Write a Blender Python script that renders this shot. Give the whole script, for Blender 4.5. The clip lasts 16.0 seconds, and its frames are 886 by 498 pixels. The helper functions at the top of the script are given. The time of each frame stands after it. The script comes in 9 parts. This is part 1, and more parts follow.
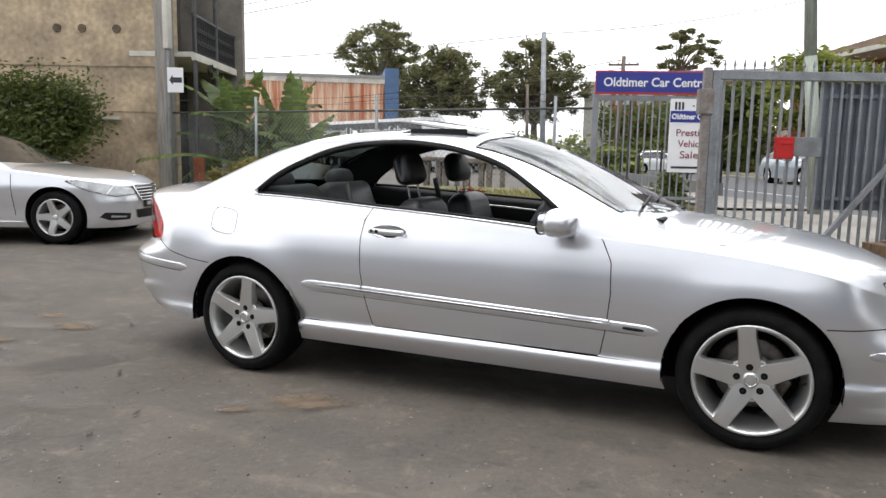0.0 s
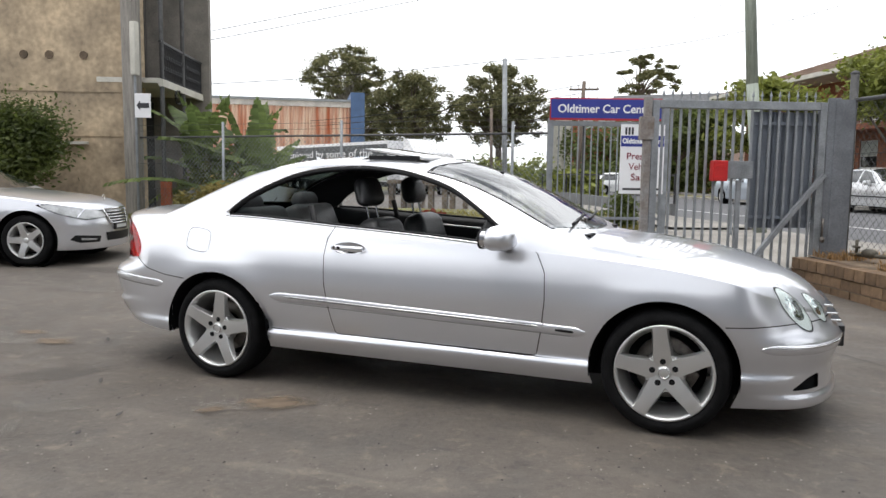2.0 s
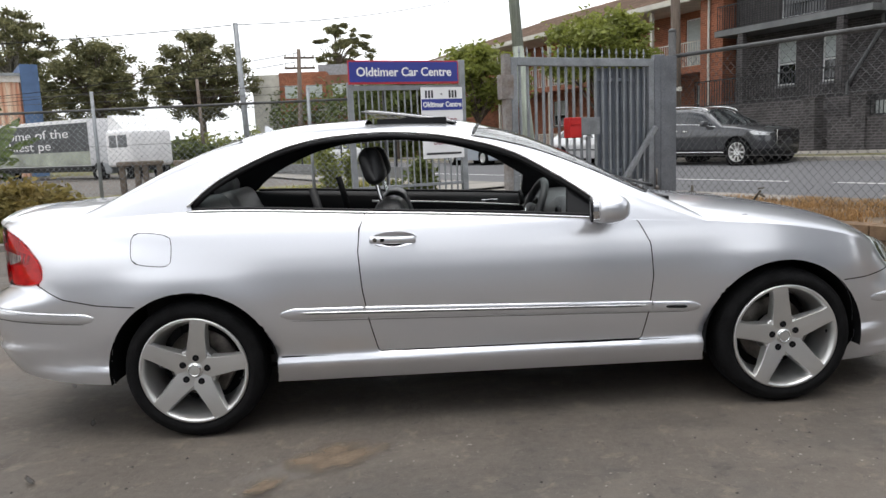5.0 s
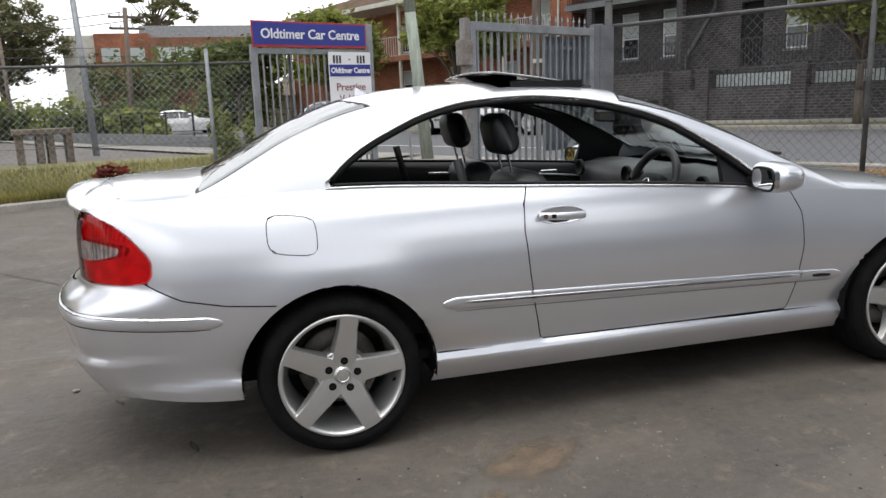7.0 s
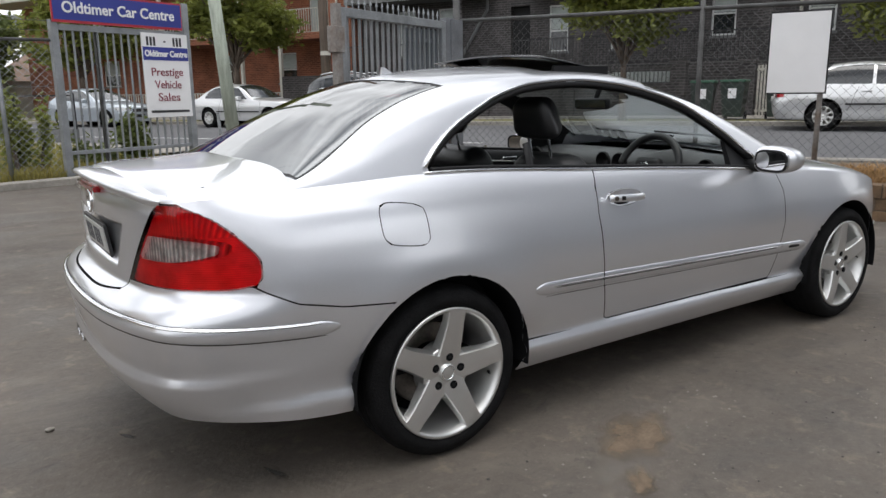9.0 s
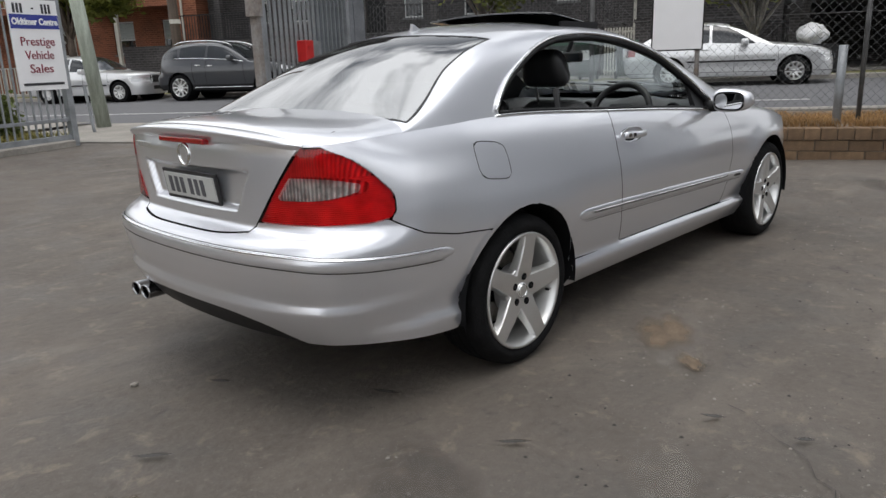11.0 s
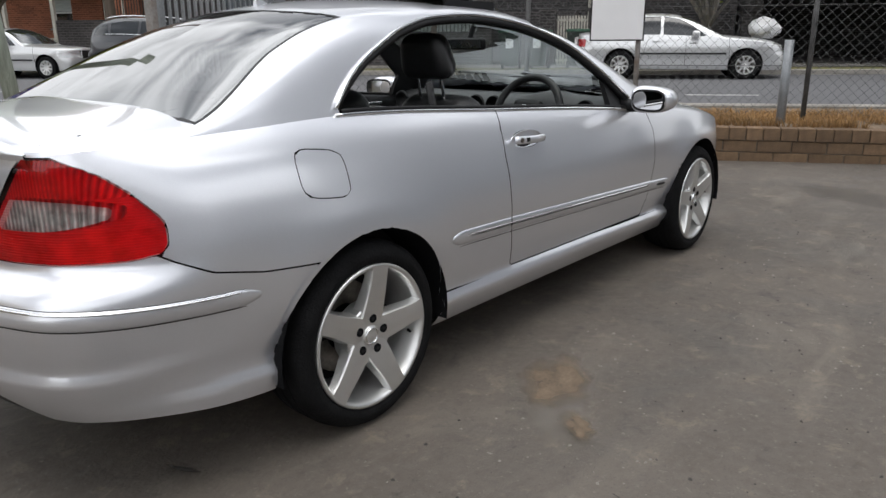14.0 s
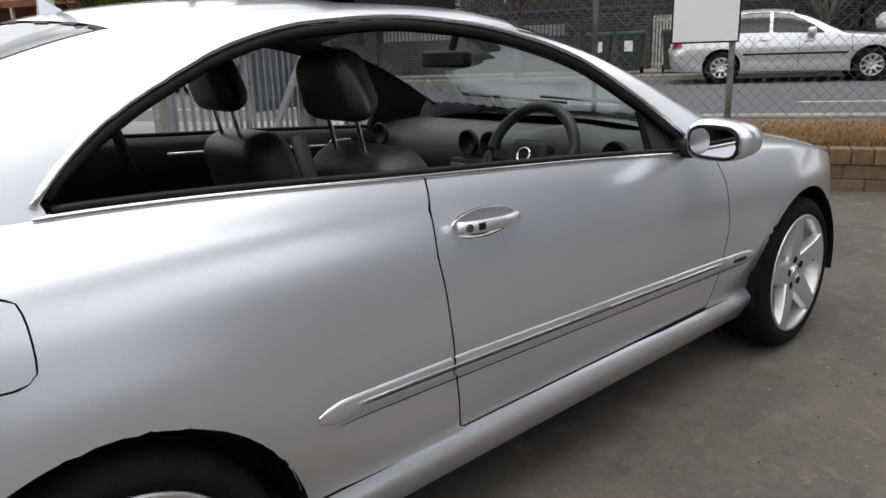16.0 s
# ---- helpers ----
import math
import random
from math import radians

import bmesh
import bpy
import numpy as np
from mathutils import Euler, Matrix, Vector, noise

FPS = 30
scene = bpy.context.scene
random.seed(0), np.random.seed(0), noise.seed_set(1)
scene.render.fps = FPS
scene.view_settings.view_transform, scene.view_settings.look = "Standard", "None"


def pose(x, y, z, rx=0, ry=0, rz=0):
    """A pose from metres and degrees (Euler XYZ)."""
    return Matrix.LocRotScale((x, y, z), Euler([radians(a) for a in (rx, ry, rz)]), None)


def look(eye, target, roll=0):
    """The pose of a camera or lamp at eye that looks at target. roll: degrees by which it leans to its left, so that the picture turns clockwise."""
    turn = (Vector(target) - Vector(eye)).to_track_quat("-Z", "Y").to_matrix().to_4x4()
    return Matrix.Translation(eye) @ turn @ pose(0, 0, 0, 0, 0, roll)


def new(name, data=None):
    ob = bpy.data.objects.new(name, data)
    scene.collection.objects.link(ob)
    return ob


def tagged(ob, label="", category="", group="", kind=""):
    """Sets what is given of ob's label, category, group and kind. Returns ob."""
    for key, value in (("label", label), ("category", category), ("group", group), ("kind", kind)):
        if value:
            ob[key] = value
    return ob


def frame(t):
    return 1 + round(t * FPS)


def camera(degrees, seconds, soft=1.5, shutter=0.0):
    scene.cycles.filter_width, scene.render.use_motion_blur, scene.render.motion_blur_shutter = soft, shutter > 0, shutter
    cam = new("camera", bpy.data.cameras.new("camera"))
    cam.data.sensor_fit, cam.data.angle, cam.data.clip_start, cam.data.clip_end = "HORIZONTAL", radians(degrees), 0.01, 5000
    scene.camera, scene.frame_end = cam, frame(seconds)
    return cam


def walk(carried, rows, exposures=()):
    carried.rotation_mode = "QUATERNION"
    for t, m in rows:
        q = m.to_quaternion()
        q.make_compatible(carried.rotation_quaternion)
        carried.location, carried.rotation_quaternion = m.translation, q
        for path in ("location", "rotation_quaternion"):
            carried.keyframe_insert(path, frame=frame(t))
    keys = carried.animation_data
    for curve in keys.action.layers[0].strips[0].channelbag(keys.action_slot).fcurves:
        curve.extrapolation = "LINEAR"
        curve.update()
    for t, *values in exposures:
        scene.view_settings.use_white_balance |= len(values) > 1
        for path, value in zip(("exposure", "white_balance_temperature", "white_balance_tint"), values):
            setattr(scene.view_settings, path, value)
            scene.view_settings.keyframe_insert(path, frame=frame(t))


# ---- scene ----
from mathutils.bvhtree import BVHTree

cam = camera(62.6, 16.0)
PATH = [
    (0, (2.71, -4.135, 1.29), (1.91, -2.321, 1.024), 1.0),
    (0.5, (2.814, -4.343, 1.26), (2.121, -2.485, 1.0), 1.8),
    (1, (2.93, -4.519, 1.282), (2.283, -2.664, 0.906), 0.6),
    (1.5, (3.05, -4.551, 1.298), (2.314, -2.708, 1.048), 1.7),
    (2, (2.957, -4.519, 1.303), (2.236, -2.665, 1.099), 0.8),
    (2.5, (2.758, -4.475, 1.295), (2.241, -2.559, 1.043), -1.4),
    (3, (2.483, -4.335, 1.279), (2.105, -2.397, 0.958), -2.1),
    (3.5, (2.113, -4.224, 1.294), (1.777, -2.268, 1.049), 0.9),
    (3.7, (1.968, -4.216, 1.28), (1.69, -2.254, 1.012), -0.2),
    (5.8, (0.464, -3.798, 1.297), (0.618, -1.826, 1.003), -2.1),
    (6, (0.324, -3.726, 1.293), (0.479, -1.751, 1.024), -2.9),
    (6.5, (0.021, -3.579, 1.309), (0.295, -1.624, 0.988), -1.7),
    (7, (-0.313, -3.485, 1.322), (0.205, -1.592, 0.934), -2.0),
    (7.5, (-0.553, -3.324, 1.275), (0.024, -1.449, 0.884), -2.1),
    (8, (-0.866, -3.106, 1.286), (-0.118, -1.298, 0.871), -3.0),
    (8.5, (-1.163, -3.01, 1.296), (-0.187, -1.308, 0.912), -1.5),
    (8.7, (-1.264, -2.946, 1.297), (-0.228, -1.283, 0.892), -1.1),
    (10.8, (-2.204, -2.526, 1.254), (-0.804, -1.152, 0.863), -2.1),
    (11, (-2.301, -2.548, 1.249), (-0.893, -1.221, 0.745), -1.9),
    (11.5, (-2.521, -2.529, 1.23), (-1.055, -1.217, 0.876), -3.4),
    (12, (-2.652, -2.514, 1.24), (-1.156, -1.222, 0.938), -3.2),
    (12.5, (-2.552, -2.532, 1.228), (-1.035, -1.283, 0.855), -2.3),
    (13, (-2.305, -2.546, 1.227), (-0.84, -1.253, 0.797), -0.6),
    (13.5, (-1.982, -2.495, 1.209), (-0.461, -1.247, 0.851), -2.1),
    (14, (-1.548, -2.433, 1.24), (-0.076, -1.194, 0.696), -0.2),
    (14.5, (-1.176, -2.387, 1.242), (0.141, -0.968, 0.739), -0.4),
    (15, (-0.851, -2.285, 1.247), (0.459, -0.843, 0.796), 2.2),
    (15.5, (-0.566, -2.125, 1.272), (0.732, -0.685, 0.781), -0.1),
    (16, (-0.281, -1.992, 1.265), (1.005, -0.553, 0.74), -1.9),
]
EXPOSURES = [(0, -0.12), (3.5, -0.24), (6.0, -0.25), (8.5, -0.42), (11.0, -0.54), (12.5, -0.49), (14.0, -0.44), (16.0, -0.44)]
walk(cam, [(t, look(eye, target, roll)) for t, eye, target, roll in PATH], EXPOSURES)

# ---- light ----
world = bpy.data.worlds.new("sky")
scene.world = world
world.use_nodes = True
wt = world.node_tree
wt.nodes.clear()
w_out = wt.nodes.new("ShaderNodeOutputWorld")
w_bg = wt.nodes.new("ShaderNodeBackground")
w_sky = wt.nodes.new("ShaderNodeTexSky")
w_sky.sky_type = "NISHITA"
w_sky.sun_disc = False
w_sky.sun_elevation, w_sky.sun_rotation = radians(78), radians(212)
w_sky.air_density, w_sky.dust_density = 1.2, 3.0
w_grey = wt.nodes.new("ShaderNodeHueSaturation")
w_grey.inputs["Saturation"].default_value = 0.4
w_tc = wt.nodes.new("ShaderNodeTexCoord")
w_map = wt.nodes.new("ShaderNodeMapping")
w_map.inputs["Scale"].default_value = (1.3, 1.3, 3.2)
w_noise = wt.nodes.new("ShaderNodeTexNoise")
w_noise.inputs["Scale"].default_value = 1.9
w_noise.inputs["Detail"].default_value = 7
w_noise.inputs["Distortion"].default_value = 0.5
w_ramp = wt.nodes.new("ShaderNodeValToRGB")
w_ramp.color_ramp.elements[0].position, w_ramp.color_ramp.elements[1].position = 0.42, 0.58
w_ramp.color_ramp.elements[0].color = (0.04, 0.04, 0.04, 1)
w_ramp.color_ramp.elements[1].color = (1, 1, 1, 1)
w_mix = wt.nodes.new("ShaderNodeMix")
w_mix.data_type = "RGBA"
w_mix.inputs["B"].default_value = (21.5, 21.9, 22.6, 1)
wt.links.new(w_tc.outputs["Generated"], w_map.inputs["Vector"])
wt.links.new(w_map.outputs["Vector"], w_noise.inputs["Vector"])
wt.links.new(w_noise.outputs["Fac"], w_ramp.inputs["Fac"])
wt.links.new(w_sky.outputs["Color"], w_grey.inputs["Color"])
wt.links.new(w_grey.outputs["Color"], w_mix.inputs["A"])
w_sep = wt.nodes.new("ShaderNodeSeparateXYZ")
w_low = wt.nodes.new("ShaderNodeMapRange")
w_low.inputs["From Min"].default_value, w_low.inputs["From Max"].default_value = 0.22, 0.55
w_low.inputs["To Min"].default_value, w_low.inputs["To Max"].default_value = 1.0, 0.0
w_veil = wt.nodes.new("ShaderNodeMath")
w_veil.operation = "MAXIMUM"
wt.links.new(w_sep.outputs["Z"], w_low.inputs["Value"])
wt.links.new(w_low.outputs["Result"], w_veil.inputs[0])
wt.links.new(w_ramp.outputs["Color"], w_veil.inputs[1])
wt.links.new(w_veil.outputs["Value"], w_mix.inputs["Factor"])
w_up = wt.nodes.new("ShaderNodeMapRange")
w_up.inputs["To Min"].default_value, w_up.inputs["To Max"].default_value = 0.95, 2.1
w_lift = wt.nodes.new("ShaderNodeMix")
w_lift.data_type, w_lift.blend_type = "RGBA", "MULTIPLY"
w_lift.inputs["Factor"].default_value = 1.0
wt.links.new(w_tc.outputs["Generated"], w_sep.inputs["Vector"])
wt.links.new(w_sep.outputs["Z"], w_up.inputs["Value"])
wt.links.new(w_mix.outputs["Result"], w_lift.inputs["A"])
wt.links.new(w_up.outputs["Result"], w_lift.inputs["B"])
wt.links.new(w_lift.outputs["Result"], w_bg.inputs["Color"])
w_bg.inputs["Strength"].default_value = 0.078
wt.links.new(w_bg.outputs["Background"], w_out.inputs["Surface"])

sun = new("sun", bpy.data.lights.new("sun", "SUN"))
sun.data.energy, sun.data.angle, sun.data.color = 1.2, radians(35), (1.0, 0.96, 0.9)
sun.matrix_world = look((0, 0, 30), (4, 5, 0))


# ---- materials ----
def material(name, base=(0.5, 0.5, 0.5), rough=0.6, metal=0.0, vary=0.15, scale=3.0, fine=40.0, bump=0.0, second=None, coat=0.0,
             per_piece=0.0, stretch=(1, 1, 1), spec=0.5, ribs=None):
    """A procedural surface: base colour varied at two scales, with bump and rough wear."""
    m = bpy.data.materials.new(name)
    m.use_nodes = True
    nt = m.node_tree
    b = nt.nodes["Principled BSDF"]
    b.inputs["Metallic"].default_value = metal
    b.inputs["Coat Weight"].default_value = coat
    b.inputs["Coat Roughness"].default_value = 0.04
    b.inputs["Specular IOR Level"].default_value = spec
    tc = nt.nodes.new("ShaderNodeTexCoord")
    mp = nt.nodes.new("ShaderNodeMapping")
    mp.inputs["Scale"].default_value = stretch
    nt.links.new(tc.outputs["Object"], mp.inputs["Vector"])
    big = nt.nodes.new("ShaderNodeTexNoise")
    big.inputs["Scale"].default_value, big.inputs["Detail"].default_value = scale, 5
    small = nt.nodes.new("ShaderNodeTexNoise")
    small.inputs["Scale"].default_value, small.inputs["Detail"].default_value = fine, 4
    for t in (big, small):
        nt.links.new(mp.outputs["Vector"], t.inputs["Vector"])
    lo = second or tuple(c * (1 - 1.6 * vary) for c in base)
    hi = tuple(min(1, c * (1 + 0.8 * vary)) for c in base)
    ramp = nt.nodes.new("ShaderNodeValToRGB")
    ramp.color_ramp.elements[0].position, ramp.color_ramp.elements[1].position = 0.3, 0.68
    ramp.color_ramp.elements[0].color, ramp.color_ramp.elements[1].color = (*lo, 1), (*hi, 1)
    nt.links.new(big.outputs["Fac"], ramp.inputs["Fac"])
    mix = nt.nodes.new("ShaderNodeMix")
    mix.data_type, mix.blend_type = "RGBA", "OVERLAY"
    mix.inputs["Factor"].default_value = min(1.0, vary * 2.2)
    nt.links.new(ramp.outputs["Color"], mix.inputs["A"])
    nt.links.new(small.outputs["Color"], mix.inputs["B"])
    gray = nt.nodes.new("ShaderNodeRGBToBW")
    nt.links.new(small.outputs["Color"], gray.inputs["Color"])
    nt.links.new(gray.outputs["Val"], mix.inputs["B"])
    col = mix.outputs["Result"]
    if per_piece:
        info = nt.nodes.new("ShaderNodeObjectInfo")
        isl = nt.nodes.new("ShaderNodeNewGeometry")
        add = nt.nodes.new("ShaderNodeMath")
        add.operation = "ADD"
        nt.links.new(info.outputs["Random"], add.inputs[0])
        nt.links.new(isl.outputs["Random Per Island"], add.inputs[1])
        fr = nt.nodes.new("ShaderNodeMath")
        fr.operation = "FRACT"
        nt.links.new(add.outputs[0], fr.inputs[0])
        rng = nt.nodes.new("ShaderNodeMapRange")
        rng.inputs["To Min"].default_value, rng.inputs["To Max"].default_value = 1 - per_piece, 1 + per_piece
        nt.links.new(fr.outputs[0], rng.inputs["Value"])
        hsv = nt.nodes.new("ShaderNodeHueSaturation")
        nt.links.new(rng.outputs["Result"], hsv.inputs["Value"])
        nt.links.new(col, hsv.inputs["Color"])
        col = hsv.outputs["Color"]
    nt.links.new(col, b.inputs["Base Color"])
    rr = nt.nodes.new("ShaderNodeMapRange")
    rr.inputs["To Min"].default_value, rr.inputs["To Max"].default_value = max(0.02, rough * 0.85), min(1, rough * 1.15)
    nt.links.new(big.outputs["Fac"], rr.inputs["Value"])
    nt.links.new(rr.outputs["Result"], b.inputs["Roughness"])
    if ribs:
        wv = nt.nodes.new("ShaderNodeTexWave")
        wv.bands_direction, wv.inputs["Scale"].default_value = ribs[0], ribs[1]
        nt.links.new(tc.outputs["Object"], wv.inputs["Vector"])
        bp = nt.nodes.new("ShaderNodeBump")
        bp.inputs["Strength"].default_value, bp.inputs["Distance"].default_value = ribs[2], 0.01
        nt.links.new(wv.outputs["Fac"], bp.inputs["Height"])
        nt.links.new(bp.outputs["Normal"], b.inputs["Normal"])
        # shade in the rib hollows is put into the colour too
        hs = nt.nodes.new("ShaderNodeHueSaturation")
        dim = nt.nodes.new("ShaderNodeMapRange")
        dim.inputs["To Min"].default_value = ribs[3]
        nt.links.new(wv.outputs["Fac"], dim.inputs["Value"])
        nt.links.new(dim.outputs["Result"], hs.inputs["Value"])
        nt.links.new(col, hs.inputs["Color"])
        nt.links.new(hs.outputs["Color"], b.inputs["Base Color"])
    if bump:
        bp = nt.nodes.new("ShaderNodeBump")
        bp.inputs["Strength"].default_value, bp.inputs["Distance"].default_value = bump, 0.02
        nt.links.new(small.outputs["Fac"], bp.inputs["Height"])
        nt.links.new(bp.outputs["Normal"], b.inputs["Normal"])
    return m


def glass(name, tint=(0.9, 0.95, 0.93), rough=0.0, dark=0.0, ior=1.52):
    """Thin glazing: a clear or tinted sheet with a glossy front."""
    m = bpy.data.materials.new(name)
    m.use_nodes = True
    nt = m.node_tree
    nt.nodes.clear()
    out = nt.nodes.new("ShaderNodeOutputMaterial")
    tr = nt.nodes.new("ShaderNodeBsdfTransparent")
    tr.inputs["Color"].default_value = (*[c * (1 - dark) for c in tint], 1)
    gl = nt.nodes.new("ShaderNodeBsdfGlossy")
    gl.inputs["Roughness"].default_value = rough
    lw = nt.nodes.new("ShaderNodeLayerWeight")
    lw.inputs["Blend"].default_value = 0.5
    pw = nt.nodes.new("ShaderNodeMath")
    pw.operation, pw.inputs[1].default_value = "POWER", 4.5
    nt.links.new(lw.outputs["Facing"], pw.inputs[0])
    fr = nt.nodes.new("ShaderNodeMapRange")
    fr.inputs["To Min"].default_value, fr.inputs["To Max"].default_value = ((ior - 1) / (ior + 1)) ** 2, 0.95
    nt.links.new(pw.outputs["Value"], fr.inputs["Value"])
    mx = nt.nodes.new("ShaderNodeMixShader")
    nt.links.new(fr.outputs["Result"], mx.inputs["Fac"])
    nt.links.new(tr.outputs["BSDF"], mx.inputs[1])
    nt.links.new(gl.outputs["BSDF"], mx.inputs[2])
    nt.links.new(mx.outputs["Shader"], out.inputs["Surface"])
    return m




def metallic_paint(name, base, rough, metal, coat_rough):
    """Clear-coated metallic paint: fine flake sparkle, a trace of dust and a very faint orange peel."""
    m = bpy.data.materials.new(name)
    m.use_nodes = True
    nt = m.node_tree
    b = nt.nodes["Principled BSDF"]
    b.inputs["Metallic"].default_value, b.inputs["Coat Weight"].default_value = metal, 1.0
    b.inputs["Coat Roughness"].default_value = coat_rough
    tc = nt.nodes.new("ShaderNodeTexCoord")
    flake = nt.nodes.new("ShaderNodeTexNoise")
    flake.inputs["Scale"].default_value, flake.inputs["Detail"].default_value = 420, 1
    dust = nt.nodes.new("ShaderNodeTexNoise")
    dust.inputs["Scale"].default_value, dust.inputs["Detail"].default_value = 2.2, 4
    for t in (flake, dust):
        nt.links.new(tc.outputs["Object"], t.inputs["Vector"])
    mix = nt.nodes.new("ShaderNodeMix")
    mix.data_type = "RGBA"
    mix.inputs["A"].default_value = (*[c * 0.95 for c in base], 1)
    mix.inputs["B"].default_value = (*[min(1, c * 1.05) for c in base], 1)
    nt.links.new(flake.outputs["Fac"], mix.inputs["Factor"])
    nt.links.new(mix.outputs["Result"], b.inputs["Base Color"])
    rr = nt.nodes.new("ShaderNodeMapRange")
    rr.clamp = False
    rr.inputs["To Min"].default_value, rr.inputs["To Max"].default_value = rough - 0.03, rough + 0.03
    nt.links.new(dust.outputs["Fac"], rr.inputs["Value"])
    nt.links.new(rr.outputs["Result"], b.inputs["Roughness"])
    return m


SILVER = metallic_paint("silver_paint", (0.755, 0.765, 0.80), 0.29, 0.78, 0.05)
SILVER_OLD = material("pale_silver_paint", (0.68, 0.685, 0.69), 0.38, 0.7, 0.03, 1.5, 500, coat=0.8)
DARKPAINT = material("dark_grey_paint", (0.035, 0.037, 0.042), 0.35, 0.3, 0.05, 1.5, 500, coat=1.0)
PALEBLUE = material("pale_blue_paint", (0.45, 0.50, 0.55), 0.35, 0.4, 0.04, 1.5, 500, coat=1.0)
WHITEPAINT = material("white_car_paint", (0.75, 0.76, 0.76), 0.35, 0.0, 0.04, 1.5, 300, coat=1.0)
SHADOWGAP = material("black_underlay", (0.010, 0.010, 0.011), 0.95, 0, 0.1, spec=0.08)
RUBBER = material("tyre_rubber", (0.009, 0.009, 0.0095), 0.8, 0, 0.3, 12, 120, 0.3, spec=0.12)
BLACKTRIM = material("black_trim", (0.008, 0.008, 0.009), 0.5, 0, 0.1, 6, 200, spec=0.3)
LEATHER = material("black_leather", (0.026, 0.0265, 0.028), 0.42, 0, 0.2, 8, 160, 0.15)
# lighter copy of the leather: rear window light put into the colour
LEATHER_LIT = material("lit_leather", (0.10, 0.102, 0.106), 0.45, 0, 0.2, 8, 160, 0.15)
INKPLATE = material("plate_ink", (0.09, 0.09, 0.10), 0.6, 0, 0.05)
DASHTRIM = material("grey_dash_vinyl", (0.065, 0.066, 0.069), 0.5, 0, 0.15, 6, 200, 0.1)
CARPET = material("dark_carpet", (0.02, 0.02, 0.021), 0.95, 0, 0.2, 8, 300, 0.2)
ALLOY = material("cast_alloy", (0.68, 0.68, 0.67), 0.36, 0.85, 0.05, 4, 300)
IRON = material("brake_iron", (0.20, 0.18, 0.16), 0.45, 0.8, 0.25, 20, 90)
REFLECTOR = material("lamp_reflector", (0.88, 0.89, 0.90), 0.38, 0.2, 0.05, 20, 80)
PIPESTEEL = material("exhaust_steel", (0.35, 0.35, 0.36), 0.18, 1.0, 0.1, 20, 80)
CHROME = material("chrome", (0.78, 0.78, 0.78), 0.08, 1.0, 0.02)
MIRROR = material("mirror_glass", (0.7, 0.7, 0.71), 0.02, 1.0, 0.01)
REDLENS = glass("red_lamp_lens", (0.88, 0.010, 0.022), ior=1.55)
CLEARCOVER = glass("clear_lamp_cover", (0.93, 0.93, 0.92), ior=1.55)
REDBAR = material("red_brake_bar", (0.35, 0.006, 0.01), 0.15, 0, 0.05, 14, 160, 0.0, coat=1.0)
FLUTED_V = material("fluted_reflector", (0.84, 0.84, 0.82), 0.42, 0.3, 0.15, 22, 60, ribs=("Y", 38, 0.5, 0.72))
FLUTED_CLEAR = material("fluted_clear_reflector", (0.74, 0.74, 0.72), 0.30, 0.4, 0.3, 30, 60, ribs=("Y", 26, 0.8, 0.45))
FLUTED_H = material("ribbed_reflector", (0.80, 0.80, 0.78), 0.45, 0.3, 0.2, 16, 50, ribs=("Z", 46, 0.3, 0.82))
CLEARLENS = material("clear_lamp_lens", (0.66, 0.67, 0.67), 0.18, 0.5, 0.15, 14, 60, 0.0, coat=1.0, ribs=("Y", 110, 0.12, 0.65))
AMBER = material("amber_lens", (0.6, 0.2, 0.02), 0.2, 0, 0.1)
CARGLASS = glass("clear_car_glass", (0.90, 0.95, 0.93), ior=1.8)
TINTGLASS = glass("tinted_car_glass", (0.20, 0.25, 0.25), ior=4.3)
SCREENGLASS = glass("windscreen_glass", (0.85, 0.92, 0.90), ior=3.0)
DARKGLASS = material("dark_far_glass", (0.02, 0.023, 0.026), 0.05, 0.0, 0.1, coat=0.5)
SUNGLASS = material("dark_sunroof_glass", (0.012, 0.013, 0.014), 0.06, 0.0, 0.05, coat=1.0)
PLATE_W = material("pale_plate", (0.52, 0.53, 0.51), 0.4, 0, 0.05)
PLATE_K = material("plate_black", (0.02, 0.02, 0.022), 0.4, 0, 0.05)



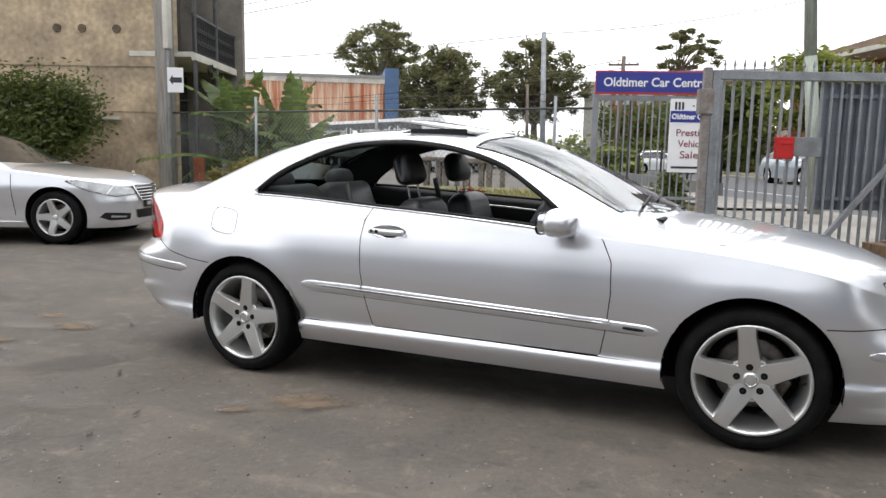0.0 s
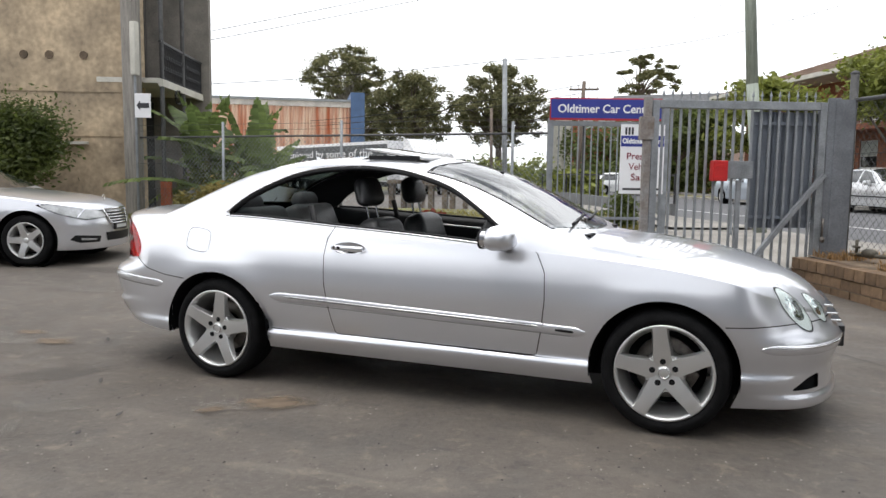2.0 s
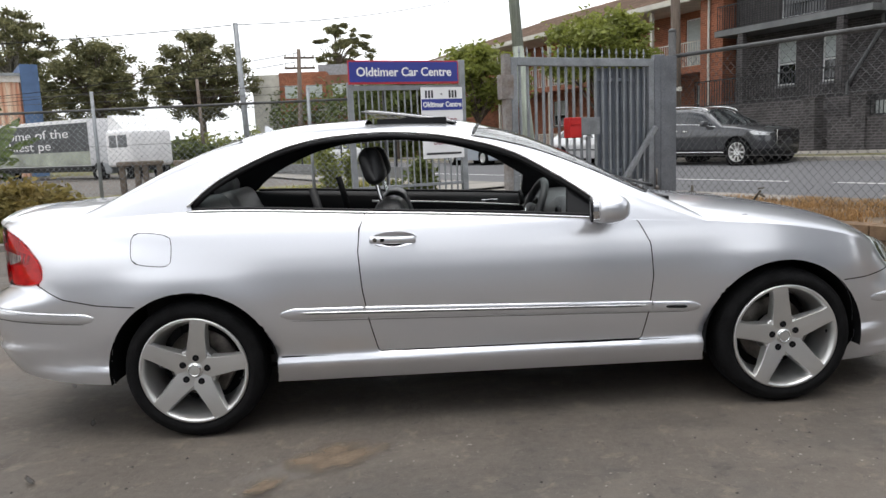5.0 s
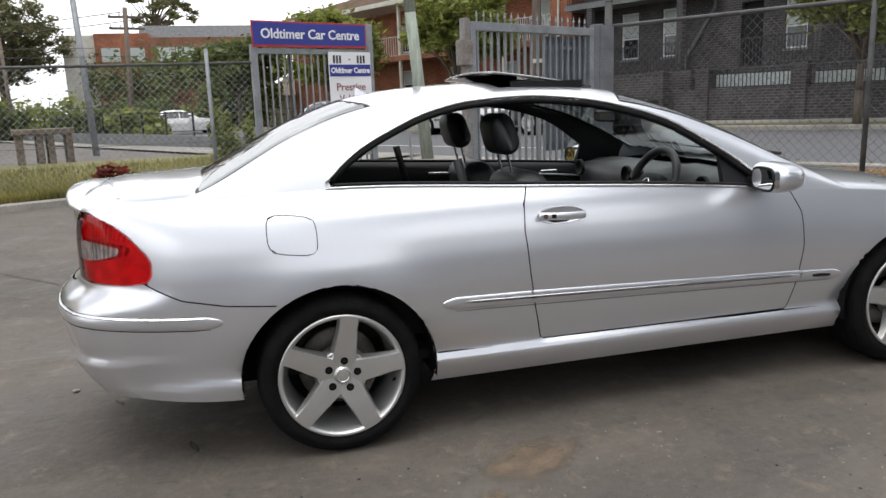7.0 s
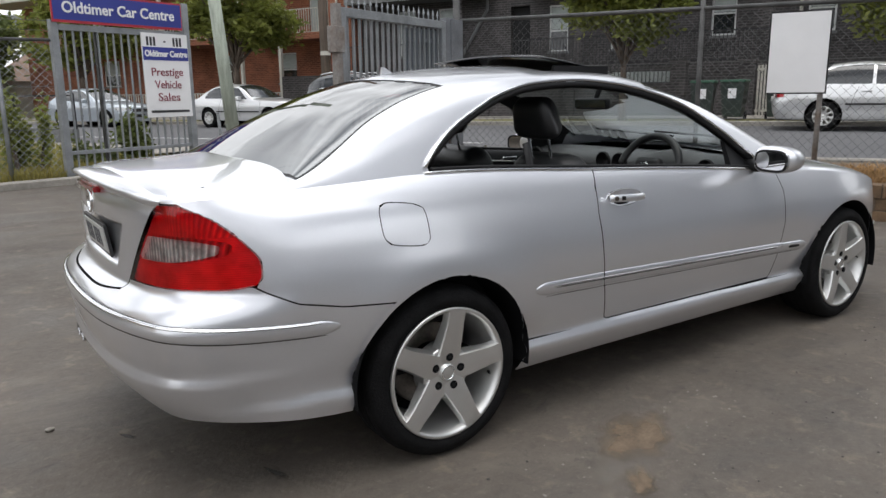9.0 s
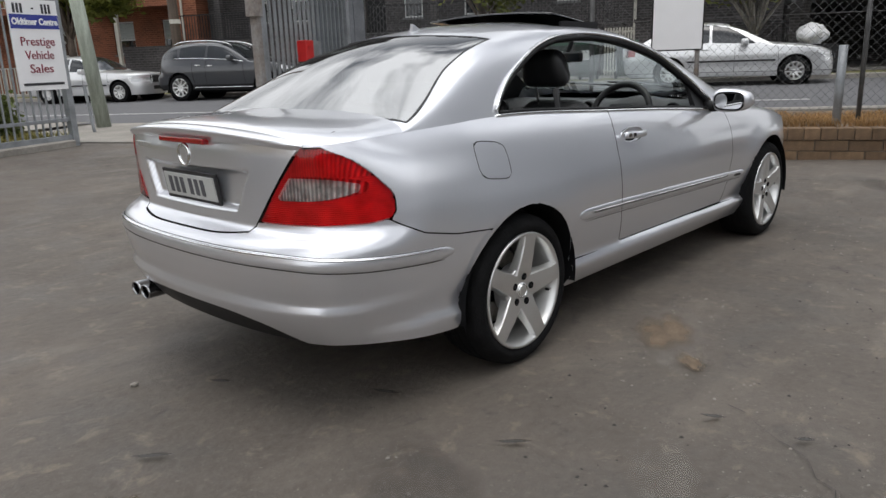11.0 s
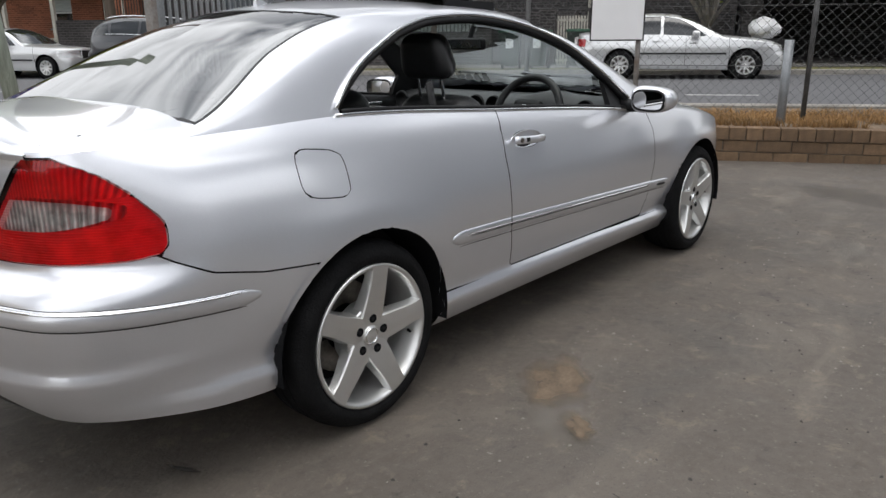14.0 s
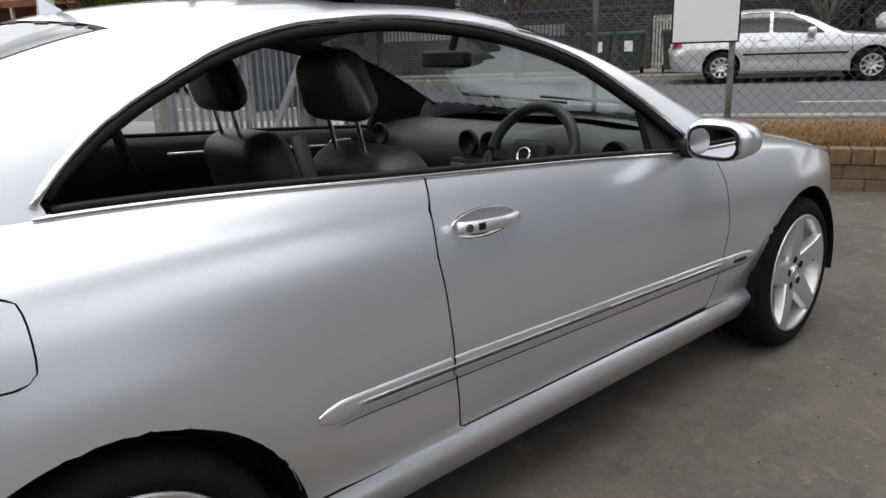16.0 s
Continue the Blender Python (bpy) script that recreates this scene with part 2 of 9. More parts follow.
def yard_material():
    """Old trowelled concrete: blotches of two sizes, dust drifts, dark damp films, grit and hair cracks."""
    m = bpy.data.materials.new("worn_yard_concrete")
    m.use_nodes = True
    nt = m.node_tree
    b = nt.nodes["Principled BSDF"]
    tc = nt.nodes.new("ShaderNodeTexCoord")

    def tex(scale, detail, rough=0.5, distort=0.0, stretch=None):
        n = nt.nodes.new("ShaderNodeTexNoise")
        n.inputs["Scale"].default_value, n.inputs["Detail"].default_value = scale, detail
        n.inputs["Roughness"].default_value, n.inputs["Distortion"].default_value = rough, distort
        src = tc.outputs["Object"]
        if stretch:
            mp = nt.nodes.new("ShaderNodeMapping")
            mp.inputs["Scale"].default_value, mp.inputs["Rotation"].default_value = stretch, (0, 0, 0.5)
            nt.links.new(src, mp.inputs["Vector"])
            src = mp.outputs["Vector"]
        nt.links.new(src, n.inputs["Vector"])
        return n.outputs["Fac"]

    def span(src, lo, hi, a=0.0, c=1.0):
        r = nt.nodes.new("ShaderNodeMapRange")
        r.inputs["From Min"].default_value, r.inputs["From Max"].default_value = lo, hi
        r.inputs["To Min"].default_value, r.inputs["To Max"].default_value = a, c
        nt.links.new(src, r.inputs["Value"])
        return r.outputs["Result"]

    def blend(fac, a, c, kind="MIX"):
        x = nt.nodes.new("ShaderNodeMix")
        x.data_type, x.blend_type = "RGBA", kind
        nt.links.new(fac, x.inputs["Factor"])
        for sock, val in (("A", a), ("B", c)):
            if isinstance(val, tuple):
                x.inputs[sock].default_value = (*val, 1)
            else:
                nt.links.new(val, x.inputs[sock])
        return x.outputs["Result"]

    broad, blot, drift = tex(0.55, 6, 0.55), tex(1.7, 9, 0.62, 0.6), tex(1.1, 8, 0.66, 0.8, (1, 2.6, 1))
    fine, grit, speck = tex(26, 5, 0.7), tex(170, 3, 0.6), tex(6.5, 8, 0.7, 0.3)
    col = blend(span(broad, 0.32, 0.66), (0.056, 0.047, 0.039), (0.104, 0.087, 0.072))
    col = blend(span(blot, 0.50, 0.66, 0, 0.55), col, (0.050, 0.044, 0.039))
    col = blend(span(drift, 0.52, 0.72, 0, 0.5), col, (0.185, 0.160, 0.132))
    col = blend(span(speck, 0.56, 0.68, 0, 0.75), col, (0.185, 0.150, 0.115))
    col = blend(span(speck, 0.42, 0.32, 0, 0.70), col, (0.040, 0.036, 0.033))
    col = blend(span(fine, 0.3, 0.7, 0.0, 0.34), col, (0.165, 0.146, 0.124))
    col = blend(span(tex(48, 4, 0.75), 0.60, 0.70, 0.0, 0.6), col, (0.215, 0.195, 0.168))
    col = blend(span(grit, 0.58, 0.68, 0, 0.5), col, (0.036, 0.033, 0.030))
    nt.links.new(col, b.inputs["Base Color"])
    nt.links.new(span(blot, 0.35, 0.68, 0.86, 0.58), b.inputs["Roughness"])
    bp = nt.nodes.new("ShaderNodeBump")
    bp.inputs["Strength"].default_value, bp.inputs["Distance"].default_value = 0.35, 0.01
    nt.links.new(span(fine, 0.2, 0.8), bp.inputs["Height"])
    bp2 = nt.nodes.new("ShaderNodeBump")
    bp2.inputs["Strength"].default_value, bp2.inputs["Distance"].default_value = 0.25, 0.02
    nt.links.new(speck, bp2.inputs["Height"])
    nt.links.new(bp.outputs["Normal"], bp2.inputs["Normal"])
    nt.links.new(bp2.outputs["Normal"], b.inputs["Normal"])
    return m


ASPHALT_YARD = yard_material()
ROADMAT = material("road_asphalt", (0.105, 0.105, 0.11), 0.85, 0, 0.12, 0.4, 60, 0.3, second=(0.095, 0.095, 0.1))
PATHMAT = material("pale_concrete", (0.25, 0.232, 0.205), 0.85, 0, 0.24, 0.9, 30, 0.2)
KERBMAT = material("kerb_concrete", (0.30, 0.28, 0.25), 0.85, 0, 0.2, 2, 30, 0.3)
SOIL = material("dry_soil", (0.16, 0.115, 0.075), 0.95, 0, 0.3, 3, 40, 0.6)
VERGE = material("verge_turf", (0.13, 0.135, 0.045), 0.95, 0, 0.3, 1.2, 40, 0.6, second=(0.19, 0.16, 0.07))
BRICK_TAN = material("tan_brick", (0.17, 0.108, 0.062), 0.85, 0, 0.2, 9, 60, 0.4, per_piece=0.22)
MORTAR = material("mortar", (0.15, 0.125, 0.10), 0.95, 0, 0.2, 8, 60, 0.4)
GALV = material("galvanised_steel", (0.27, 0.285, 0.30), 0.5, 0.35, 0.18, 5, 60, 0.08)
GALV_POST = material("dull_steel_post", (0.17, 0.18, 0.195), 0.6, 0.3, 0.2, 4, 50, 0.1)
GALV_DARK = material("weathered_steel_rail", (0.10, 0.10, 0.10), 0.65, 0.3, 0.25, 6, 60, 0.1)
PLAINGREY = material("plain_blue_grey_wall", (0.15, 0.165, 0.19), 0.9, 0, 0.04, 0.4, 3)
BLUEGREY = material("blue_grey_sheet", (0.155, 0.175, 0.205), 0.55, 0.2, 0.1, 2, 40, 0.05)
RUSTY = material("rusty_steel", (0.24, 0.235, 0.23), 0.75, 0.1, 0.25, 7, 40, 0.3, second=(0.19, 0.15, 0.125))
SIGNBLUE = material("sign_blue", (0.022, 0.035, 0.25), 0.45, 0, 0.06, 2, 60)
SIGNRED = material("sign_red", (0.42, 0.02, 0.04), 0.45, 0, 0.08, 2, 60)
SIGNWHITE = material("sign_white", (0.78, 0.78, 0.79), 0.5, 0, 0.04, 2, 60)
INKGREY = material("ink_dark", (0.03, 0.03, 0.035), 0.6, 0, 0.05)
INKRED = material("ink_maroon", (0.22, 0.03, 0.05), 0.6, 0, 0.05)
BOXRED = material("red_enamel", (0.50, 0.012, 0.012), 0.45, 0, 0.12, 5, 60)


# ---- mesh helpers ----
def mesh_of(name, verts, faces, mat, smooth=True):
    me = bpy.data.meshes.new(name)
    me.from_pydata([tuple(map(float, v)) for v in verts], [], [tuple(f) for f in faces])
    me.materials.append(mat)
    if smooth:
        me.polygons.foreach_set("use_smooth", [True] * len(me.polygons))
    me.update()
    return me


def part_of(name, me, parent, label="", m=None):
    ob = new(name, me)
    if parent is not None:
        ob.parent = parent
    if m is not None:
        ob.matrix_local = m
    if label:
        ob["label"] = label
    return ob


def part(name, bm, mat, parent=None, label="", smooth=False, m=None):
    """Links a bmesh as one mesh object under a thing or a part."""
    me = bpy.data.meshes.new(name)
    bmesh.ops.recalc_face_normals(bm, faces=bm.faces)
    bm.to_mesh(me)
    bm.free()
    me.materials.append(mat)
    if smooth:
        me.polygons.foreach_set("use_smooth", [True] * len(me.polygons))
    return part_of(name, me, parent, label, m)


def thing(name, label, category, group="", kind="", m=None):
    ob = new(name)
    ob.empty_display_size = 0.2
    if m is not None:
        ob.matrix_world = m
    return tagged(ob, label, category, group, kind)


def box(bm, x0, y0, z0, x1, y1, z1, m=None, bevel=0.0):
    g = bmesh.ops.create_cube(bm, size=1.0)
    mm = Matrix.Translation(((x0 + x1) / 2, (y0 + y1) / 2, (z0 + z1) / 2)) @ Matrix.Diagonal((abs(x1 - x0), abs(y1 - y0), abs(z1 - z0), 1))
    bmesh.ops.transform(bm, matrix=(m or Matrix()) @ mm, verts=g["verts"])
    if bevel:
        es = list({e for v in g["verts"] for e in v.link_edges})
        bmesh.ops.bevel(bm, geom=es, offset=bevel, segments=2, affect="EDGES", profile=0.6)
    return bm


def boxes(*specs, bevel=0.0):
    bm = bmesh.new()
    for s in specs:
        box(bm, *s, bevel=bevel)
    return bm


def tube(bm, a, b, r0, r1=None, seg=10, caps=True):
    a, b = Vector(a), Vector(b)
    d = b - a
    g = bmesh.ops.create_cone(bm, cap_ends=caps, segments=seg, radius1=r0, radius2=r0 if r1 is None else r1, depth=d.length)
    mm = Matrix.Translation((a + b) / 2) @ d.to_track_quat("Z", "Y").to_matrix().to_4x4()
    bmesh.ops.transform(bm, matrix=mm, verts=g["verts"])
    return bm


def tubes(*specs, seg=10):
    bm = bmesh.new()
    for s in specs:
        tube(bm, *s, seg=seg)
    return bm


def ball(bm, c, r, sub=2, scale=(1, 1, 1)):
    g = bmesh.ops.create_icosphere(bm, subdivisions=sub, radius=r)
    bmesh.ops.transform(bm, matrix=Matrix.Translation(c) @ Matrix.Diagonal((*scale, 1)), verts=g["verts"])
    return bm


def curve_mesh(name, pts, radius, mat, parent=None, label="", seg=6, closed=False, squash=None):
    """A tube of one radius (or squashed) swept along points."""
    pts = [Vector(p) for p in pts]
    n = len(pts)
    verts, faces = [], []
    for i, p in enumerate(pts):
        a = pts[(i - 1) % n] if closed or i > 0 else p
        b = pts[(i + 1) % n] if closed or i < n - 1 else p
        t = (b - a).normalized()
        side = t.cross(Vector((0, 0, 1)))
        side = side.normalized() if side.length > 1e-4 else Vector((1, 0, 0))
        up = side.cross(t)
        ra, rb = squash or (radius, radius)
        for k in range(seg):
            an = 2 * math.pi * k / seg
            verts.append(p + side * (math.cos(an) * ra) + up * (math.sin(an) * rb))
    for i in range(n if closed else n - 1):
        for k in range(seg):
            j = (i + 1) % n
            faces.append((i * seg + k, i * seg + (k + 1) % seg, j * seg + (k + 1) % seg, j * seg + k))
    if not closed:
        faces.append(tuple(range(seg))[::-1])
        faces.append(tuple((n - 1) * seg + k for k in range(seg)))
    return part_of(name, mesh_of(name, verts, faces, mat), parent, label)


def spline(pts, dense=24):
    """A smooth curve y(x) through points in rising x."""
    xs, ys = np.array([p[0] for p in pts], float), np.array([p[1] for p in pts], float)
    h = np.diff(xs)
    s = np.diff(ys) / h
    d = np.empty_like(ys)
    d[0], d[-1] = s[0], s[-1]
    for i in range(1, len(xs) - 1):
        d[i] = 0 if s[i - 1] * s[i] <= 0 else (h[i - 1] + h[i]) / (h[i - 1] / s[i] + h[i] / s[i - 1])
    def f(x):
        x = np.clip(np.asarray(x, float), xs[0], xs[-1])
        k = np.clip(np.searchsorted(xs, x) - 1, 0, len(h) - 1)
        t = (x - xs[k]) / h[k]
        return ((2 * t**3 - 3 * t**2 + 1) * ys[k] + (t**3 - 2 * t**2 + t) * h[k] * d[k]
                + (3 * t**2 - 2 * t**3) * ys[k + 1] + (t**3 - t**2) * h[k] * d[k + 1])
    return f


def smooth(a, b, x):
    t = np.clip((np.asarray(x, float) - a) / (b - a), 0, 1)
    return t * t * (3 - 2 * t)


def clipped(fn, us, vs, keep):
    """The part of the surface fn(u, v) where keep(points) > 0, cut along that border: verts and faces."""
    us, vs = np.asarray(us, float), np.asarray(vs, float)
    U, V = np.meshgrid(us, vs, indexing="ij")
    P = fn(U.ravel(), V.ravel())
    G = keep(P).reshape(U.shape)
    nv = len(vs)
    verts, index, faces = [], {}, []

    def corner(i, j):
        key = (i, j)
        if key not in index:
            index[key] = len(verts)
            verts.append(P[i * nv + j])
        return index[key]

    def crossing(a, b):
        key = (min(a, b), max(a, b))
        if key not in index:
            (i0, j0), (i1, j1) = key
            u0, v0, u1, v1 = us[i0], vs[j0], us[i1], vs[j1]
            lo, hi, g0 = 0.0, 1.0, G[i0, j0]
            t = g0 / (g0 - G[i1, j1])
            for _ in range(3):
                q = fn(np.array([u0 + t * (u1 - u0)]), np.array([v0 + t * (v1 - v0)]))
                g = keep(q)[0]
                if (g > 0) == (g0 > 0):
                    lo, g_lo = t, g
                else:
                    hi = t
                if abs(g) < 2e-4:
                    break
                t = (lo + hi) / 2
            index[key] = len(verts)
            verts.append(q[0])
        return index[key]

    for i in range(len(us) - 1):
        for j in range(nv - 1):
            c = [(i, j), (i + 1, j), (i + 1, j + 1), (i, j + 1)]
            ins = [G[k] > 0 for k in c]
            if all(ins):
                faces.append([corner(*k) for k in c])
            elif any(ins):
                f = []
                for k in range(4):
                    a, b = c[k], c[(k + 1) % 4]
                    if ins[k]:
                        f.append(corner(*a))
                    if ins[k] != ins[(k + 1) % 4]:
                        f.append(crossing(a, b))
                f = [x for n_, x in enumerate(f) if x != f[n_ - 1]]
                if len(f) > 2:
                    faces.append(f)
    return verts, faces


def inside(poly, P, a=0, b=2, round_=0.0):
    """Signed distance (positive inside) of points to a polygon in the plane of axes a, b."""
    poly = np.array(poly, float)
    X, Y = P[:, a], P[:, b]
    best = np.full(len(X), 1e9)
    sign = np.zeros(len(X), bool)
    for (x0, y0), (x1, y1) in zip(poly, np.roll(poly, -1, 0)):
        dx, dy = x1 - x0, y1 - y0
        t = np.clip(((X - x0) * dx + (Y - y0) * dy) / (dx * dx + dy * dy + 1e-12), 0, 1)
        best = np.minimum(best, np.hypot(X - x0 - t * dx, Y - y0 - t * dy))
        if dy:
            cond = ((y0 > Y) != (y1 > Y)) & (X < dx * (Y - y0) / dy + x0)
            sign ^= cond
    return np.where(sign, best, -best) + round_


def text_mesh(words, size, mat, parent, m, name="lettering", depth=0.004, bold=0.0, align="CENTER"):
    cu = bpy.data.curves.new(name, "FONT")
    cu.body, cu.size, cu.extrude, cu.offset = words, size, depth, bold
    cu.align_x, cu.align_y = align, "CENTER"
    cu.resolution_u = 3
    tmp = bpy.data.objects.new(name, cu)
    scene.collection.objects.link(tmp)
    bpy.context.view_layer.update()
    me = bpy.data.meshes.new_from_object(tmp)
    bpy.data.objects.remove(tmp)
    me.materials.clear()
    me.materials.append(mat)
    return part_of(name, me, parent, "", m)


# ---- the ground ----
SDIR, SNRM, GATE = Vector((0.44, -0.898, 0)), Vector((0.898, 0.44, 0)), Vector((4.23, 4.99, 0))


def street(s, d, z=0.0):
    """A place by metres along the street and across it, from the gate post."""
    return GATE + SDIR * s + SNRM * d + Vector((0, 0, z))


STREET = Matrix(((SDIR.x, SNRM.x, 0, GATE.x), (SDIR.y, SNRM.y, 0, GATE.y), (0, 0, 1, 0), (0, 0, 0, 1)))


def across(x, y):
    q = Vector((x, y, 0)) - GATE
    return q.dot(SDIR), q.dot(SNRM)


def ground_height(x, y):
    s, d = across(x, y)
    yard = min(0.19, 0.028 * max(0.0, y - 2) + 0.02 * max(0.0, x - 3) + 0.0068 * max(0.0, min(3.0, x)))
    road = 0.30 + 0.02 * (min(d, 14) - 5.5) + 0.008 * max(-30, min(30, s))
    k = float(smooth(-0.4, 3.0, d))
    return yard * (1 - k) + road * k


def bed_height(x, y):
    """The garden bed: level with its brick edge, falling to the street kerb."""
    k = float(smooth(-0.2, 2.4, across(x, y)[1]))
    return ground_height(x, y) + 0.32 * (1 - k) + 0.07 * k


def sheet(name, x0, y0, x1, y1, step, mat, lift, local=False, height=ground_height):
    """A piece of ground draped over the terrain, in world metres or in the street's metres."""
    nx, ny = max(1, round((x1 - x0) / step)), max(1, round((y1 - y0) / step))
    verts, faces = [], []
    for i in range(nx + 1):
        for j in range(ny + 1):
            p = Vector((x0 + (x1 - x0) * i / nx, y0 + (y1 - y0) * j / ny, 0))
            if local:
                p = street(p.x, p.y)
            verts.append((p.x, p.y, height(p.x, p.y) + lift))
    for i in range(nx):
        for j in range(ny):
            a = i * (ny + 1) + j
            faces.append((a, a + ny + 1, a + ny + 2, a + 1))
    return tagged(new(name, mesh_of(name, verts, faces, mat)), kind="structure")


tagged(sheet("ground", -30, -30, 30, 40, 0.5, ASPHALT_YARD, 0.0), "worn brown-grey concrete yard with stains and cracks", "ground")
sea = mesh_of("far_ground", [(x, y, -0.08) for x in (-1500, 1500) for y in (-1500, 1500)], [(0, 2, 3, 1)], VERGE, False)
tagged(new("far_ground", sea), "dull grassy ground reaching out to the horizon", "ground", kind="structure")
tagged(sheet("road", -90, 3.1, 45, 11.2, 0.9, ROADMAT, 0.012, True), "grey asphalt street", "road")
tagged(sheet("verge", -90, 11.3, 45, 14.3, 1.0, VERGE, 0.11, True), "grass verge beside the far kerb", "verge")
tagged(sheet("far_footpath", -90, 12.35, 45, 14.25, 0.95, PATHMAT, 0.122, True), "pale concrete footpath", "pavement")
tagged(sheet("driveway_crossing", -7.2, -0.1, 0.15, 3.1, 0.2, PATHMAT, 0.012, True), "pale concrete driveway crossing", "pavement")
tagged(sheet("near_footpath", -90, 0.9, -7.2, 3.0, 0.7, PATHMAT, 0.06, True), "concrete footpath behind the wire fence", "pavement")
tagged(sheet("planter_soil", 0.02, -0.46, 40, 2.6, 0.4, SOIL, 0.0, True, bed_height), "dry soil behind the brick edging", "ground")


def kerb(name, pts, w, h, mat, label):
    """A kerb of one profile along a line of ground points."""
    v, f = [], []
    n = len(pts)
    for i, p in enumerate(pts):
        a, b = pts[max(0, i - 1)], pts[min(n - 1, i + 1)]
        t = Vector((b[0] - a[0], b[1] - a[1], 0)).normalized()
        side = Vector((-t.y, t.x, 0))
        g = ground_height(p[0], p[1])
        for o, z in ((0, -0.05), (0.0, h - 0.02), (0.02, h), (w - 0.01, h), (w, h - 0.02), (w, -0.05)):
            q = Vector((p[0], p[1], g + z)) + side * o
            v.append(q)
    for i in range(n - 1):
        for j in range(5):
            a = i * 6 + j
            f.append((a, a + 6, a + 7, a + 1))
    f += [tuple(range(6)), tuple((n - 1) * 6 + k for k in range(6))[::-1]]
    return tagged(new(name, mesh_of(name, v, f, mat, False)), label, "kerb", kind="structure")


kerb("far_kerb", [tuple(street(s, 11.15)[:2]) for s in range(-90, 46, 3)], 0.16, 0.125, KERBMAT, "pale concrete kerb along the street")
kerb("planter_kerb", [tuple(street(s, 2.75)[:2]) for s in range(1, 41, 3)], 0.2, 0.10, KERBMAT, "concrete kerb between planter and street")


def strip(name, s0, s1, d, w, lift, mat):
    return tagged(sheet(name, s0, d - w / 2, s1, d + w / 2, w, mat, lift, True), "faded white painted road line", "road marking")


LINEPAINT = material("road_paint", (0.62, 0.62, 0.60), 0.8, 0, 0.2, 6, 50, 0.1)
strip("road_line", -30, -2.2, 5.2, 0.12, 0.018, LINEPAINT)
for k in range(5):
    strip("road_line", -1.3 + 3.2 * k, -0.1 + 3.2 * k, 5.2, 0.12, 0.018, LINEPAINT)
strip("edge_line", -40, 40, 10.9, 0.10, 0.018, PATHMAT)

# raised lawn behind the kerb
LAWN_EDGE = [(-9.3, 6.9), (-7.6, 6.4), (-6.0, 5.85), (-4.9, 5.55), (-4.45, 5.6), (-4.2, 6.0), (-3.9, 6.6), (-3.3, 7.1), (-2.4, 7.45), (-1.2, 7.72), (0.0, 7.95), (0.9, 8.3), (1.85, 8.62)]
kerb("lawn_kerb", LAWN_EDGE, 0.14, 0.10, KERBMAT, "low worn kerb in front of the lawn")
lv, lf = [], []
for i, (x, y) in enumerate(LAWN_EDGE):
    for k in range(9):
        yy = y + 0.1 + (15.0 - y - 0.1) * (k / 8) ** 2
        xx = x - (yy - y) * 0.30
        lv.append((xx, yy, ground_height(x, y) + 0.085 + 0.02 * min(4, yy - y)))
for i in range(len(LAWN_EDGE) - 1):
    for k in range(8):
        a = i * 9 + k
        lf.append((a, a + 9, a + 10, a + 1))
tagged(new("lawn", mesh_of("lawn", lv, lf, VERGE)), "rough green and straw lawn under the wire fence", "lawn", kind="structure")

# stains, patches and cracks of the yard
def worn(name, base, rough, vary, scale, fine, cover, grain):
    """A stain that thins out towards its rim."""
    m = material(name, base, rough, 0, vary, scale, fine, 0.2)
    nt = m.node_tree
    p = nt.nodes["Principled BSDF"]
    tc = nt.nodes.new("ShaderNodeTexCoord")
    ln = nt.nodes.new("ShaderNodeVectorMath")
    ln.operation = "LENGTH"
    nt.links.new(tc.outputs["Object"], ln.inputs[0])
    nz = nt.nodes.new("ShaderNodeTexNoise")
    nz.inputs["Scale"].default_value, nz.inputs["Detail"].default_value = grain, 6
    nt.links.new(tc.outputs["Object"], nz.inputs["Vector"])
    rim = nt.nodes.new("ShaderNodeMapRange")
    rim.inputs["From Min"].default_value, rim.inputs["From Max"].default_value = 1.0, 0.1
    rim.inputs["To Min"].default_value, rim.inputs["To Max"].default_value = -0.62, 0.35
    nt.links.new(ln.outputs["Value"], rim.inputs["Value"])
    add = nt.nodes.new("ShaderNodeMath")
    nt.links.new(rim.outputs["Result"], add.inputs[0])
    nt.links.new(nz.outputs["Fac"], add.inputs[1])
    edge = nt.nodes.new("ShaderNodeMapRange")
    edge.inputs["From Min"].default_value, edge.inputs["From Max"].default_value = 0.32, 0.62
    edge.inputs["To Max"].default_value = cover
    nt.links.new(add.outputs["Value"], edge.inputs["Value"])
    nt.links.new(edge.outputs["Result"], p.inputs["Alpha"])
    return m


STAIN = worn("dry_sand_stain", (0.165, 0.12, 0.08), 0.95, 0.3, 3, 20, 0.8, 2.2)
OILMARK = worn("oil_mark", (0.035, 0.033, 0.031), 0.6, 0.2, 3, 20, 0.9, 1.5)
PALEPATCH = worn("pale_worn_patch", (0.20, 0.185, 0.165), 0.85, 0.2, 2, 14, 0.28, 2.0)
DARKPATCH = worn("dark_damp_patch", (0.075, 0.067, 0.06), 0.7, 0.2, 2, 14, 0.35, 1.8)
CRACK = material("crack_dirt", (0.05, 0.046, 0.042), 0.9, 0, 0.2)


